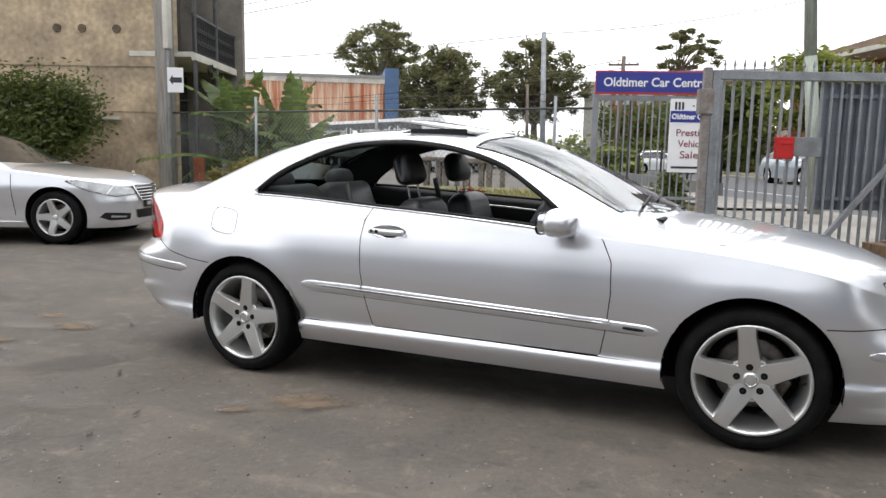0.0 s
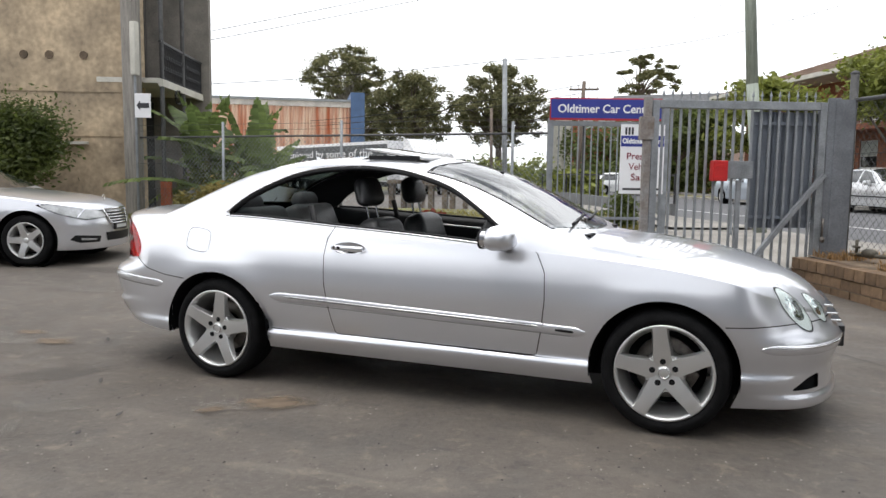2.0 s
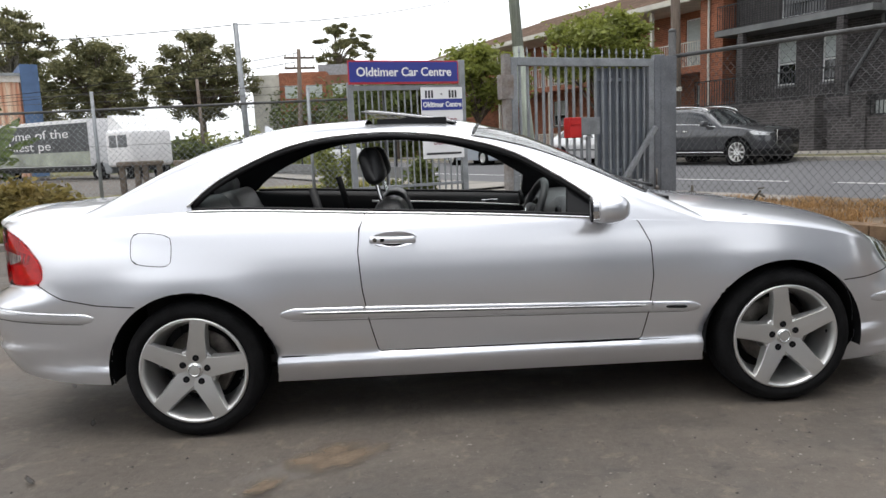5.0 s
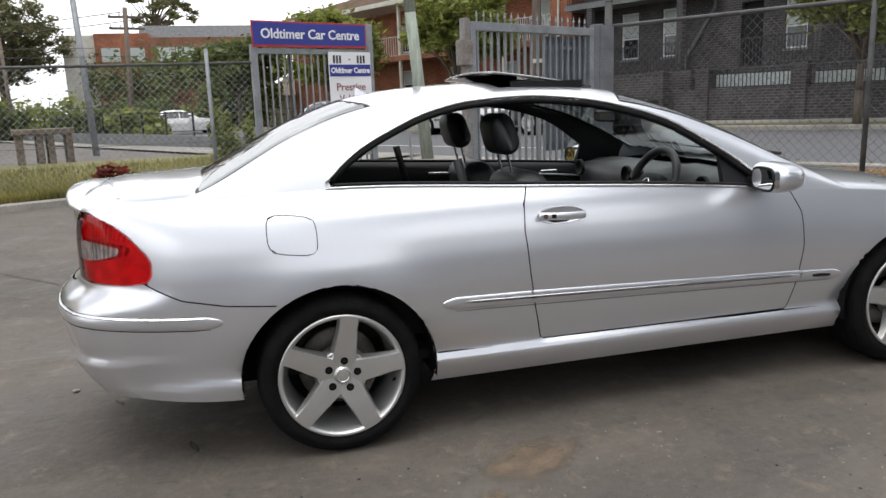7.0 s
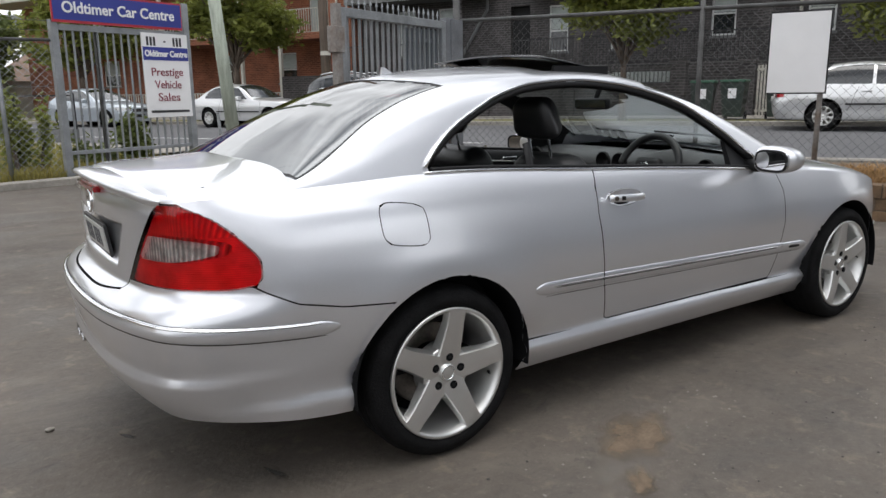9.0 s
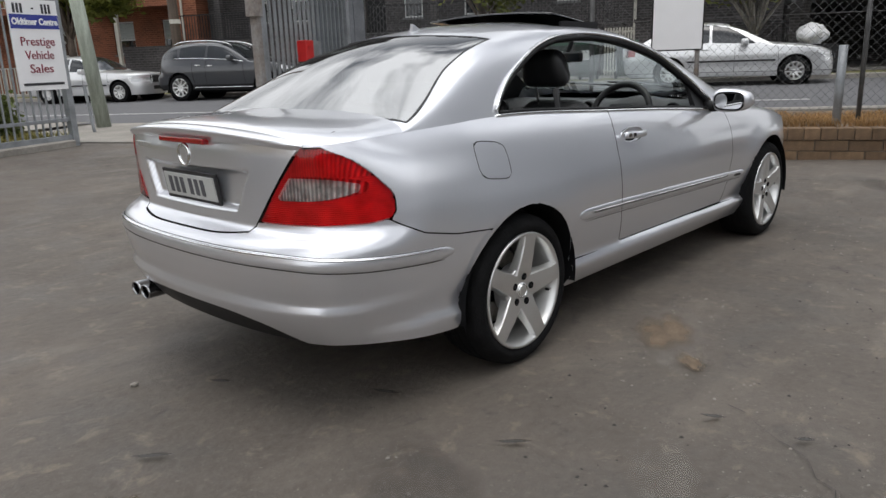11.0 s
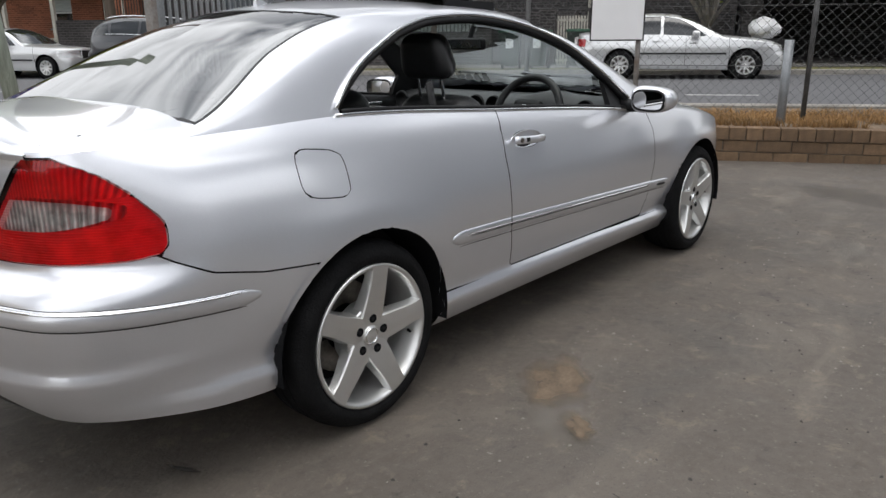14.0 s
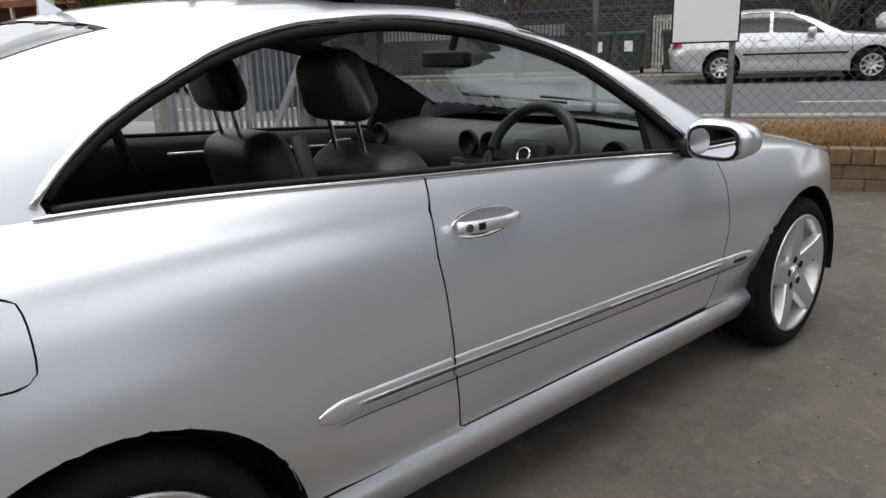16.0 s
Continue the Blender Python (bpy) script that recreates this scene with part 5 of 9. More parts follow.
        part("mirror_arm", tubes(((1.87, sgn * 0.70, 0.935), (1.865, sgn * 0.85, 0.94), 0.038, 0.026)), BLACKTRIM, body, smooth=True)
        bm = bmesh.new()
        box(bm, 1.905, sgn * 0.87, 0.962, 1.943, sgn * 0.975, 0.982, bevel=0.008)
        part("indicator_lens", bm, CLEARLENS, body)
        tri_ = [(1.72, sgn * 0.752, 0.935), (1.92, sgn * 0.748, 0.925), (1.73, sgn * 0.690, 1.06), (1.72, sgn * 0.72, 0.935), (1.92, sgn * 0.72, 0.925), (1.73, sgn * 0.67, 1.06)]
        part_of("mirror_sail", mesh_of("mirror_sail", tri_, [(0, 1, 2), (3, 5, 4), (0, 2, 5, 3), (1, 4, 5, 2)], BLACKTRIM, False), body)
    for sgn in (-1, 1):
        mirror(sgn)
    # wipers and cowl
    part("cowl_grille", boxes((1.96, -0.60, 0.93, 2.20, 0.60, 0.965), bevel=0.02), BLACKTRIM, car)
    for y0, y1 in ((-0.55, 0.05), (-0.05, 0.52)):
        pts = [on_house(2.12 - 0.20 * t, 0, 0.012) for t in (0, 1)]
        curve_mesh("wiper", [(2.175 - 0.05 * t, y0 + (y1 - y0) * t, float(C.roof(2.175 - 0.05 * t)) + 0.002) for t in np.linspace(0, 1, 8)], 0.008, BLACKTRIM, car)
    # bonnet vents
    for y in (-0.50, -0.44, -0.38, 0.38, 0.44, 0.50):
        part("bonnet_vent", boxes((2.16, y - 0.018, 0.955, 2.27, y + 0.018, 0.985), bevel=0.006), BLACKTRIM, car)
    # grille
    part("grille", boxes((3.40, -0.26, 0.56, 3.545, 0.26, 0.575), (3.40, -0.27, 0.60, 3.525, 0.27, 0.612), (3.40, -0.27, 0.64, 3.50, 0.27, 0.652), bevel=0.004), CHROME, car, "chrome grille bars")
    part("front_plate", boxes((3.53, -0.185, 0.42, 3.572, 0.185, 0.53), bevel=0.004), PLATE_K, car, "front number plate")
    build_cabin(car, C)
    return car


def cushion(bm, x0, y0, z0, x1, y1, z1, m=None, r=0.05, seg=3):
    g = bmesh.ops.create_cube(bm, size=1.0)
    mm = Matrix.Translation(((x0 + x1) / 2, (y0 + y1) / 2, (z0 + z1) / 2)) @ Matrix.Diagonal((abs(x1 - x0), abs(y1 - y0), abs(z1 - z0), 1))
    bmesh.ops.transform(bm, matrix=mm, verts=g["verts"])
    es = list({e for v in g["verts"] for e in v.link_edges})
    out = bmesh.ops.bevel(bm, geom=es, offset=r, segments=seg, affect="EDGES", profile=0.5)
    if m is not None:
        vs_ = {v for f in out["faces"] for v in f.verts} | {v for v in g["verts"] if v.is_valid}
        bmesh.ops.transform(bm, matrix=m, verts=list(vs_))
    return bm


def build_cabin(car, C):
    part("cabin_floor", boxes((-0.3, -0.70, 0.30, 2.1, 0.70, 0.34)), CARPET, car)
    for sgn in (-1, 1):
        dp = []
        v, f = [], []
        xs = np.linspace(-0.25, 1.98, 40)
        for x in xs:
            yb = float(np.interp(x, C.tx, C.ty))
            zb = float(C.belt(x))
            for dy, dz in ((0.020, 0.004), (0.045, 0.002), (0.065, -0.03), (0.075, -0.12), (0.055, -0.20), (0.060, -0.62)):
                v.append((x, sgn * (yb - dy), zb + dz))
        for i in range(len(xs) - 1):
            for j in range(5):
                a = i * 6 + j
                f.append((a, a + 6, a + 7, a + 1))
        dpan = part_of("door_card", mesh_of("door_card", v, f, BLACKTRIM), car, "black door lining")
        curve_mesh("card_strip", [(x, sgn * (float(np.interp(x, C.tx, C.ty)) - 0.078), float(C.belt(x)) - 0.065 + 0.01 * math.sin(x * 2)) for x in np.linspace(0.75, 1.85, 14)], 0.006, ALLOY, dpan)
        part("inner_handle", boxes((1.45, sgn * 0.655 - 0.012, 0.895, 1.56, sgn * 0.655 + 0.012, 0.912), bevel=0.005), CHROME, dpan)
    # front seats
    for y in (-0.35, 0.35):
        seat = part_of("front_seat", None, car, "black leather front seat")
        seat.matrix_local = Matrix.Translation((0.0, y, 0.0))
        bm = bmesh.new()
        cushion(bm, 0.98, -0.25, 0.42, 1.52, 0.25, 0.58, r=0.06)
        part("seat_cushion", bm, LEATHER, seat, smooth=True)
        lean = Matrix.Translation((1.02, 0, 0.52)) @ Matrix.Rotation(radians(-16), 4, "Y")
        bm = bmesh.new()
        cushion(bm, -0.075, -0.235, 0.0, 0.075, 0.235, 0.52, r=0.07, seg=4)
        for v_ in bm.verts:
            k = max(0, (v_.co.z - 0.30) / 0.22)
            v_.co.y *= 1 - 0.30 * k * k
            v_.co.x += 0.045 * (abs(v_.co.y) / 0.235) ** 2 * (v_.co.x > 0)
        bmesh.ops.transform(bm, matrix=lean, verts=bm.verts)
        part("seat_back", bm, LEATHER, seat, smooth=True)
        bm = bmesh.new()
        cushion(bm, -0.06, -0.135, 0.60, 0.05, 0.135, 0.79, r=0.055, seg=4)
        for v_ in bm.verts:
            v_.co.y *= 1 - 0.22 * max(0, (v_.co.z - 0.66) / 0.13)
        bmesh.ops.transform(bm, matrix=lean, verts=bm.verts)
        hr = part("headrest", bm, LEATHER, seat, "black leather headrest", smooth=True)
        for dy in (-0.065, 0.065):
            part("headrest_post", tubes((lean @ Vector((-0.02, dy, 0.48)), lean @ Vector((-0.01, dy, 0.66)), 0.0065)), CHROME, hr)
    # rear bench with two headrests, its leather lightened for window light, and parcel shelf
    bench = part_of("rear_seat", None, car, "leather rear seat, greyed as if lit through the rear window")
    bm = bmesh.new()
    for y in (-0.33, 0.33):
        cushion(bm, 0.12, y - 0.28, 0.44, 0.60, y + 0.28, 0.60, r=0.06)
    part("bench_cushion", bm, LEATHER_LIT, bench, smooth=True)
    bm = bmesh.new()
    rot = Matrix.Translation((0.13, 0, 0.57)) @ Matrix.Rotation(radians(-24), 4, "Y")
    for y in (-0.33, 0.33):
        cushion(bm, -0.06, y - 0.28, 0.0, 0.10, y + 0.28, 0.52, rot, r=0.06, seg=4)
    part("bench_back", bm, LEATHER_LIT, bench, smooth=True)
    for y in (-0.36, 0.36):
        bm = bmesh.new()
        cushion(bm, -0.06, y - 0.13, 0.50, 0.07, y + 0.13, 0.63, rot, r=0.06, seg=5)
        part("rear_headrest", bm, LEATHER_LIT, bench, smooth=True)
    part("parcel_shelf", boxes((-0.52, -0.66, 0.96, -0.08, 0.66, 0.985)), CARPET, car)
    part("bulkhead", boxes((-0.15, -0.66, 0.3, -0.10, 0.66, 0.97)), CARPET, car)
    # dashboard
    v, f = [], []
    ys = np.linspace(-0.70, 0.70, 30)
    for y in ys:
        b = 0.05 * (1 - (y / 0.7) ** 2)
        hood = 0.045 * math.exp(-((y + 0.36) / 0.15) ** 2)
        for x, z in ((2.14 + b, 0.955), (1.98, 0.968), (1.86, 0.962 + hood * 0.8), (1.77 - b * 0.3, 0.945 + hood), (1.735 - b * 0.3, 0.90), (1.74, 0.80), (1.80, 0.66), (1.88, 0.50)):
            v.append((x, y, z))
    for i in range(len(ys) - 1):
        for j in range(7):
            a = i * 8 + j
            f.append((a, a + 8, a + 9, a + 1))
    dash = part_of("dashboard", mesh_of("dashboard", v, f, DASHTRIM), car, "black moulded dashboard")
    for y in (-0.62, -0.06, 0.06, 0.62):
        vv, ff = lathe([(0.001, 0.012), (0.036, 0.010), (0.042, -0.004), (0.048, -0.004), (0.050, 0.012)], 24)
        vent = part_of("air_vent", mesh_of("air_vent", vv, ff, BLACKTRIM), dash, "round air vent", Matrix.Translation((1.698, y, 0.918)) @ Matrix.Rotation(radians(-90), 4, "Z"))
        vv, ff = lathe([(0.044, -0.006), (0.047, -0.009), (0.050, -0.006)], 24)
        part_of("vent_ring", mesh_of("vent_ring", vv, ff, ALLOY), dash, "", vent.matrix_local.copy())
    part("centre_console", boxes((0.95, -0.10, 0.34, 1.80, 0.10, 0.62), (1.66, -0.13, 0.60, 1.80, 0.13, 0.86), bevel=0.02), BLACKTRIM, car)
    part("console_trim", boxes((1.652, -0.11, 0.68, 1.662, 0.11, 0.84)), ALLOY, car)
    # steering wheel on the right
    sw = part_of("steering_wheel", None, car, "black leather steering wheel")
    sw.matrix_local = Matrix.Translation((1.61, -0.335, 0.90)) @ Matrix.Rotation(radians(24), 4, "Y")
    curve_mesh("wheel_rim", [(0, 0.185 * math.cos(a), 0.185 * math.sin(a)) for a in np.linspace(0, 2 * math.pi, 48, endpoint=False)], 0.020, LEATHER, sw, seg=10, closed=True)
    bm = bmesh.new()
    cushion(bm, -0.03, -0.085, -0.075, 0.04, 0.085, 0.065, r=0.03)
    part("wheel_boss", bm, BLACKTRIM, sw, smooth=True)
    part("wheel_spoke", boxes((-0.005, -0.17, -0.02, 0.02, 0.17, 0.02), (-0.005, -0.03, -0.17, 0.02, 0.03, -0.05), bevel=0.006), BLACKTRIM, sw)
    vv, ff = lathe([(0.022, 0), (0.024, -0.004), (0.028, -0.004), (0.030, 0)], 28)
    part_of("emblem_ring", mesh_of("emblem_ring", vv, ff, CHROME), sw, "", Matrix.Translation((-0.032, 0, 0)) @ Matrix.Rotation(radians(-90), 4, "Z"))
    part("column", tubes(((0.02, 0, 0), (0.25, 0, -0.06), 0.05)), BLACKTRIM, sw)
    # rear-view mirror
    rv = part_of("interior_mirror", None, car, "black interior mirror")
    bm = bmesh.new()
    cushion(bm, 1.555, -0.095, 1.205, 1.59, 0.155, 1.265, r=0.016)
    part("mirror_case", bm, BLACKTRIM, rv, smooth=True)
    part("mirror_face", boxes((1.551, -0.082, 1.214, 1.5545, 0.142, 1.256)), DARKGLASS, rv)
    part("mirror_stalk", tubes(((1.585, 0.02, 1.255), (1.60, 0.0, 1.325), 0.014)), BLACKTRIM, rv)
    # seat belts
    for sgn in (-1, 1):
        curve_mesh("seat_belt", [(0.55, sgn * 0.60, 1.10), (0.60, sgn * 0.60, 0.9), (0.75, sgn * 0.60, 0.55)], 0.02, BLACKTRIM, car, squash=(0.004, 0.022))


build_coupe()


# ---- the yard's edge: planter, gate, fences ----
def brick_mesh(name, l, d, h, mat):
    bm = bmesh.new()
    box(bm, -l / 2, -d / 2, -h / 2, l / 2, d / 2, h / 2, bevel=0.006)
    me = bpy.data.meshes.new(name)
    bm.to_mesh(me)
    bm.free()
    me.materials.append(mat)
    return me


def lattice(bm, origin, ux, length, z0, z1, pitch=0.085, r=0.0022, skew=1.0):
    """Diamond wire netting between two heights along a line."""
    h = z1 - z0
    o, ux = Vector(origin), Vector(ux)
    n = int((length + h) / pitch)
    for sgn in (1, -1):
        for k in range(-int(h / pitch) - 1, n + 1):
            x0 = k * pitch
            a, b = (x0, 0.0), (x0 + h, h)
            if a[0] < 0:
                a = (0.0, -x0)
            if b[0] > length:
                b = (length, length - x0)
            if b[0] - a[0] < 0.02:
                continue
            if sgn < 0:
                a, b = (a[0], h - a[1]), (b[0], h - b[1])
            p, q = o + ux * a[0] + Vector((0, 0, z0 + a[1])), o + ux * b[0] + Vector((0, 0, z0 + b[1]))
            tube(bm, p, q, r, seg=3, caps=False)
    return bm


def text_at(parent, words, size, mat, x, z, y=-0.012, bold=0.0, width=None):
    ob = text_mesh(words, size, mat, parent, Matrix.Translation((x, y, z)) @ Matrix.Rotation(radians(90), 4, "X"), bold=bold)
    if width:
        xs = [v.co.x for v in ob.data.vertices]
        k = width / (max(xs) - min(xs))
        ob.data.transform(Matrix.Diagonal((k, 1, 1, 1)))
    return ob


def build_gate():
    g = thing("steel_gate", "open galvanised steel bar gate with spear tops and a diagonal brace", "gate",
              m=Matrix.Translation((2.11, 4.09, 0)) @ Matrix.Rotation(math.atan2(0.80, 1.86), 4, "Z"))
    L = 2.0
    part("stile", boxes((0, -0.04, 0.14, 0.08, 0.04, 2.17), bevel=0.006), GALV, g)
    part("lock_post", boxes((-0.085, -0.045, 0.20, -0.005, 0.035, 2.20), bevel=0.006), RUSTY, g, "rust-stained steel lock post")
    part("lock_plate", boxes((-0.13, -0.06, 1.72, 0.02, 0.05, 1.98), bevel=0.01), RUSTY, g, "rusty lock housing")
    part("stile", boxes((L - 0.08, -0.04, 0.14, L, 0.04, 2.17), bevel=0.006), GALV, g)
    part("top_rail", boxes((0.08, -0.04, 2.08, L - 0.08, 0.04, 2.17), bevel=0.006), GALV, g)
    part("bottom_rail", boxes((0.08, -0.035, 0.20, L - 0.08, 0.035, 0.28), bevel=0.006), GALV, g)
    bm = boxes((-0.0125, -0.0125, 0.28, 0.0125, 0.0125, 2.08))
    bar = bpy.data.meshes.new("bar")
    bm.to_mesh(bar)
    bm.free()
    bar.materials.append(GALV)
    bm = bmesh.new()
    tube(bm, (0, 0, 2.17), (0, 0, 2.215), 0.008, 0.008, seg=6)
    tube(bm, (0, 0, 2.215), (0, 0, 2.230), 0.009, 0.018, seg=4)
    tube(bm, (0, 0, 2.230), (0, 0, 2.290), 0.018, 0.002, seg=4)
    spear = bpy.data.meshes.new("spear")
    bm.to_mesh(spear)
    bm.free()
    spear.materials.append(GALV)
    n = 18
    for k in range(n):
        x = 0.13 + (L - 0.26) * k / (n - 1)
        part_of("bar", bar, g, "", Matrix.Translation((x, 0, 0)))
        part_of("spear", spear, g, "", Matrix.Translation((x, 0, 0)))
    # ribbed sheet fixed behind the hinge half
    v, f = [], []
    xs, prof = [], []
    x = 1.17
    while x < 1.90:
        for dx, dy in ((0, 0.035), (0.085, 0.035), (0.095, 0.058), (0.118, 0.058)):
            prof.append((x + dx, dy))
        x += 0.128
    for px, py in prof:
        v += [(px, py, 0.74), (px, py, 2.06), (px, py + 0.003, 2.06), (px, py + 0.003, 0.74)]
    for i in range(len(prof) - 1):
        for j in range(4):
            a, b = i * 4 + j, i * 4 + (j + 1) % 4
            f.append((a, a + 4, b + 4, b))
    part_of("ribbed_sheet", mesh_of("ribbed_sheet", v, f, BLUEGREY, False), g, "blue-grey ribbed steel sheet")
    for z in (0.86, 1.93):
        part("sheet_batten", boxes((1.16, 0.014, z - 0.02, 1.93, 0.034, z + 0.02)), BLUEGREY, g)
    p, q = Vector((L - 0.02, -0.085, 1.36)), Vector((1.10, -0.085, 0.25))
    d = (q - p)
    bm = bmesh.new()
    box(bm, -0.03, -0.025, -d.length / 2, 0.03, 0.025, d.length / 2, Matrix.Translation((p + q) / 2) @ d.to_track_quat("Z", "Y").to_matrix().to_4x4(), bevel=0.004)
    part("brace", bm, GALV, g)
    part("letter_slot_plate", boxes((0.83, -0.06, 1.30, 1.17, -0.02, 1.50), bevel=0.004), GALV, g, "plain grey steel plate")
    part("drop_bolt", boxes((0.99, -0.06, 0.15, 1.04, -0.02, 1.28), bevel=0.004), GALV, g)
    mb = thing("letter_box", "red enamel letter box fixed to the gate bars", "letter box", m=g.matrix_world.copy())
    part("case", boxes((0.68, -0.15, 1.27, 0.845, -0.03, 1.50), bevel=0.012), BOXRED, mb)
    part("flap", boxes((0.70, -0.158, 1.42, 0.825, -0.149, 1.45), bevel=0.002), BOXRED, mb)
    # chain and padlock hanging at the hinge side
    bm = bmesh.new()
    ball(bm, (L + 0.0, -0.09, 0.62), 0.035, 1, (1, 0.6, 1.2))
    tube(bm, (L, -0.08, 0.66), (L + 0.01, -0.07, 0.86), 0.012, seg=6)
    part("padlock", bm, IRON, g, smooth=True)
    return g


def build_gate_posts():
    ob = thing("gate_post", "thick square galvanised gate post beside the garden bed", "post")
    part("post", boxes((3.97, 4.86, 0.05, 4.10, 4.99, 2.22), bevel=0.008), GALV_POST, ob)
    bm = bmesh.new()
    box(bm, -0.01, -0.05, 0.35, 0.19, -0.035, 2.20, Matrix.Translation((4.05, 4.90, 0)) @ Matrix.Rotation(0.15, 4, "Z"))
    part("cover_plate", bm, GALV_POST, ob)
    bm = bmesh.new()
    ob2 = thing("corner_post", "tall round galvanised corner post of the wire fence", "post")
    part("post", tubes(((4.23, 4.99, 0.3), (4.23, 4.99, 2.50), 0.045), seg=16), GALV_DARK, ob2, smooth=True)
    bm = bmesh.new()
    ball(bm, (4.23, 4.99, 2.50), 0.050, 2, (1, 1, 0.7))
    part("cap", bm, GALV_DARK, ob2, smooth=True)


def build_sign_panel():
    M = Matrix.Translation((0.03, 8.1, 0)) @ Matrix.Rotation(math.atan2(0.66, 1.84), 4, "Z")
    g = thing("fence_panel", "fixed galvanised steel bar fence panel between two posts", "fence", m=M)
    part("post", boxes((-0.05, -0.045, 0.05, 0.045, 0.045, 2.30), bevel=0.006), GALV, g)
    part("post", boxes((1.93, -0.05, 0.05, 2.03, 0.05, 2.66), bevel=0.006), GALV, g)
    part("top_rail", boxes((0.045, -0.03, 2.17, 1.93, 0.03, 2.25), bevel=0.005), GALV, g)
    part("bottom_rail", boxes((0.045, -0.03, 0.28, 1.93, 0.03, 0.36), bevel=0.005), GALV, g)
    part("mid_rail", boxes((0.045, -0.02, 0.55, 1.93, 0.02, 0.60), bevel=0.005), GALV, g)
    bm = boxes((-0.011, -0.011, 0.36, 0.011, 0.011, 2.17))
    bar = bpy.data.meshes.new("bar")
    bm.to_mesh(bar)
    bm.free()
    bar.materials.append(GALV)
    for k in range(16):
        part_of("bar", bar, g, "", Matrix.Translation((0.14 + 1.70 * k / 15, 0, 0)))
    part("dark_post", boxes((0.56, 0.02, 0.1, 0.61, 0.06, 2.17)), GALV_DARK, g, "thin dark steel upright")
    s = thing("name_sign", "blue sign board with red border and white serif lettering", "sign", m=M)
    part("board", boxes((-0.03, -0.065, 2.265, 1.90, -0.04, 2.645), bevel=0.003), SIGNRED, s, "red-edged board")
    part("blue_field", boxes((-0.012, -0.069, 2.30, 1.882, -0.0655, 2.622)), SIGNBLUE, s, "dark blue field")
    text_at(s, "Oldtimer Car Centre", 0.20, SIGNWHITE, 0.935, 2.455, -0.0725, 0.004, 1.66)
    b = thing("notice_board", "white notice board with a blue band and red lettering", "sign", m=M)
    part("board", boxes((1.20, -0.075, 1.01, 1.955, -0.052, 2.205), bevel=0.003), SIGNWHITE, b)
    for k, x in enumerate((1.29, 1.345, 1.40, 1.57, 1.72, 1.775, 1.83)):
        h = 0.01 if k == 3 else 0.062
        part("number_bar", boxes((x - 0.017, -0.079, 2.09 - h, x + 0.017, -0.0752, 2.09 + h)), INKGREY, b)
    part("blue_band", boxes((1.207, -0.079, 1.825, 1.948, -0.0755, 2.01)), SIGNBLUE, b)
    text_at(b, "Oldtimer Centre", 0.12, SIGNWHITE, 1.578, 1.915, -0.0825, 0.004, 0.70)
    for w_, z, ww in (("Prestige", 1.655, 0.52), ("Vehicle", 1.475, 0.44), ("Sales", 1.295, 0.36)):
        text_at(b, w_, 0.165, INKRED, 1.575, z, -0.0785, 0.0, ww)
    part("address_bar", boxes((1.26, -0.079, 1.075, 1.90, -0.0755, 1.11)), INKGREY, b)
    for x in (1.3, 1.85):
        part("bracket", boxes((x, -0.055, 1.2, x + 0.04, -0.01, 1.25), (x, -0.055, 2.0, x + 0.04, -0.01, 2.05)), GALV, b)


def build_wire_fences():
    g = thing("wire_fence", "rusty diamond wire fence with steel rail above the dry garden bed", "fence")
    for s in (3.0, 5.93, 9.0, 12.0):
        part("post", tubes((street(s, 0, 0.3), street(s, 0, 2.45), 0.026), seg=12), GALV_DARK, g, smooth=True)
    part("top_rail", tubes((street(0, 0, 2.20), street(4.5, 0, 2.145), 0.024), (street(4.5, 0, 2.145), street(13, 0, 2.13), 0.024)), GALV_DARK, g, smooth=True)
    bm = bmesh.new()
    lattice(bm, street(0.05, 0), SDIR, 12.9, 0.50, 2.16, 0.10, 0.0021)
    o = part("wire_netting", bm, GALV_DARK, g)
    o["kind"] = "stuff"
    for z in (1.0, 1.6):
        part("tension_wire", tubes((street(0, 0, z), street(13, 0, z), 0.003), seg=4), GALV_DARK, g)
    g = thing("wire_fence", "galvanised diamond wire fence with posts along the lawn", "fence")
    for x in (-0.65, -4.1, -6.9):
        part("post", tubes(((x, 8.08, 0.1), (x, 8.1, 2.32 if x < -1 else 2.25), 0.028), seg=12), GALV, g, smooth=True)
    part("top_rail", tubes(((0.0, 8.1, 2.04), (-9.4, 8.25, 2.02), 0.021)), GALV_DARK, g, smooth=True)
    for z in (0.9, 1.45, 2.16, 2.28):
        part("tension_wire", tubes(((0, 8.1, z), (-9.4, 8.25, z), 0.0035), seg=4), GALV_DARK, g)
    bm = bmesh.new()
    lattice(bm, (-9.4, 8.25, 0), Vector((9.4, -0.15, 0)).normalized(), 9.35, 0.28, 2.03, 0.10, 0.0024)
    o = part("wire_netting", bm, GALV, g)
    o["kind"] = "stuff"


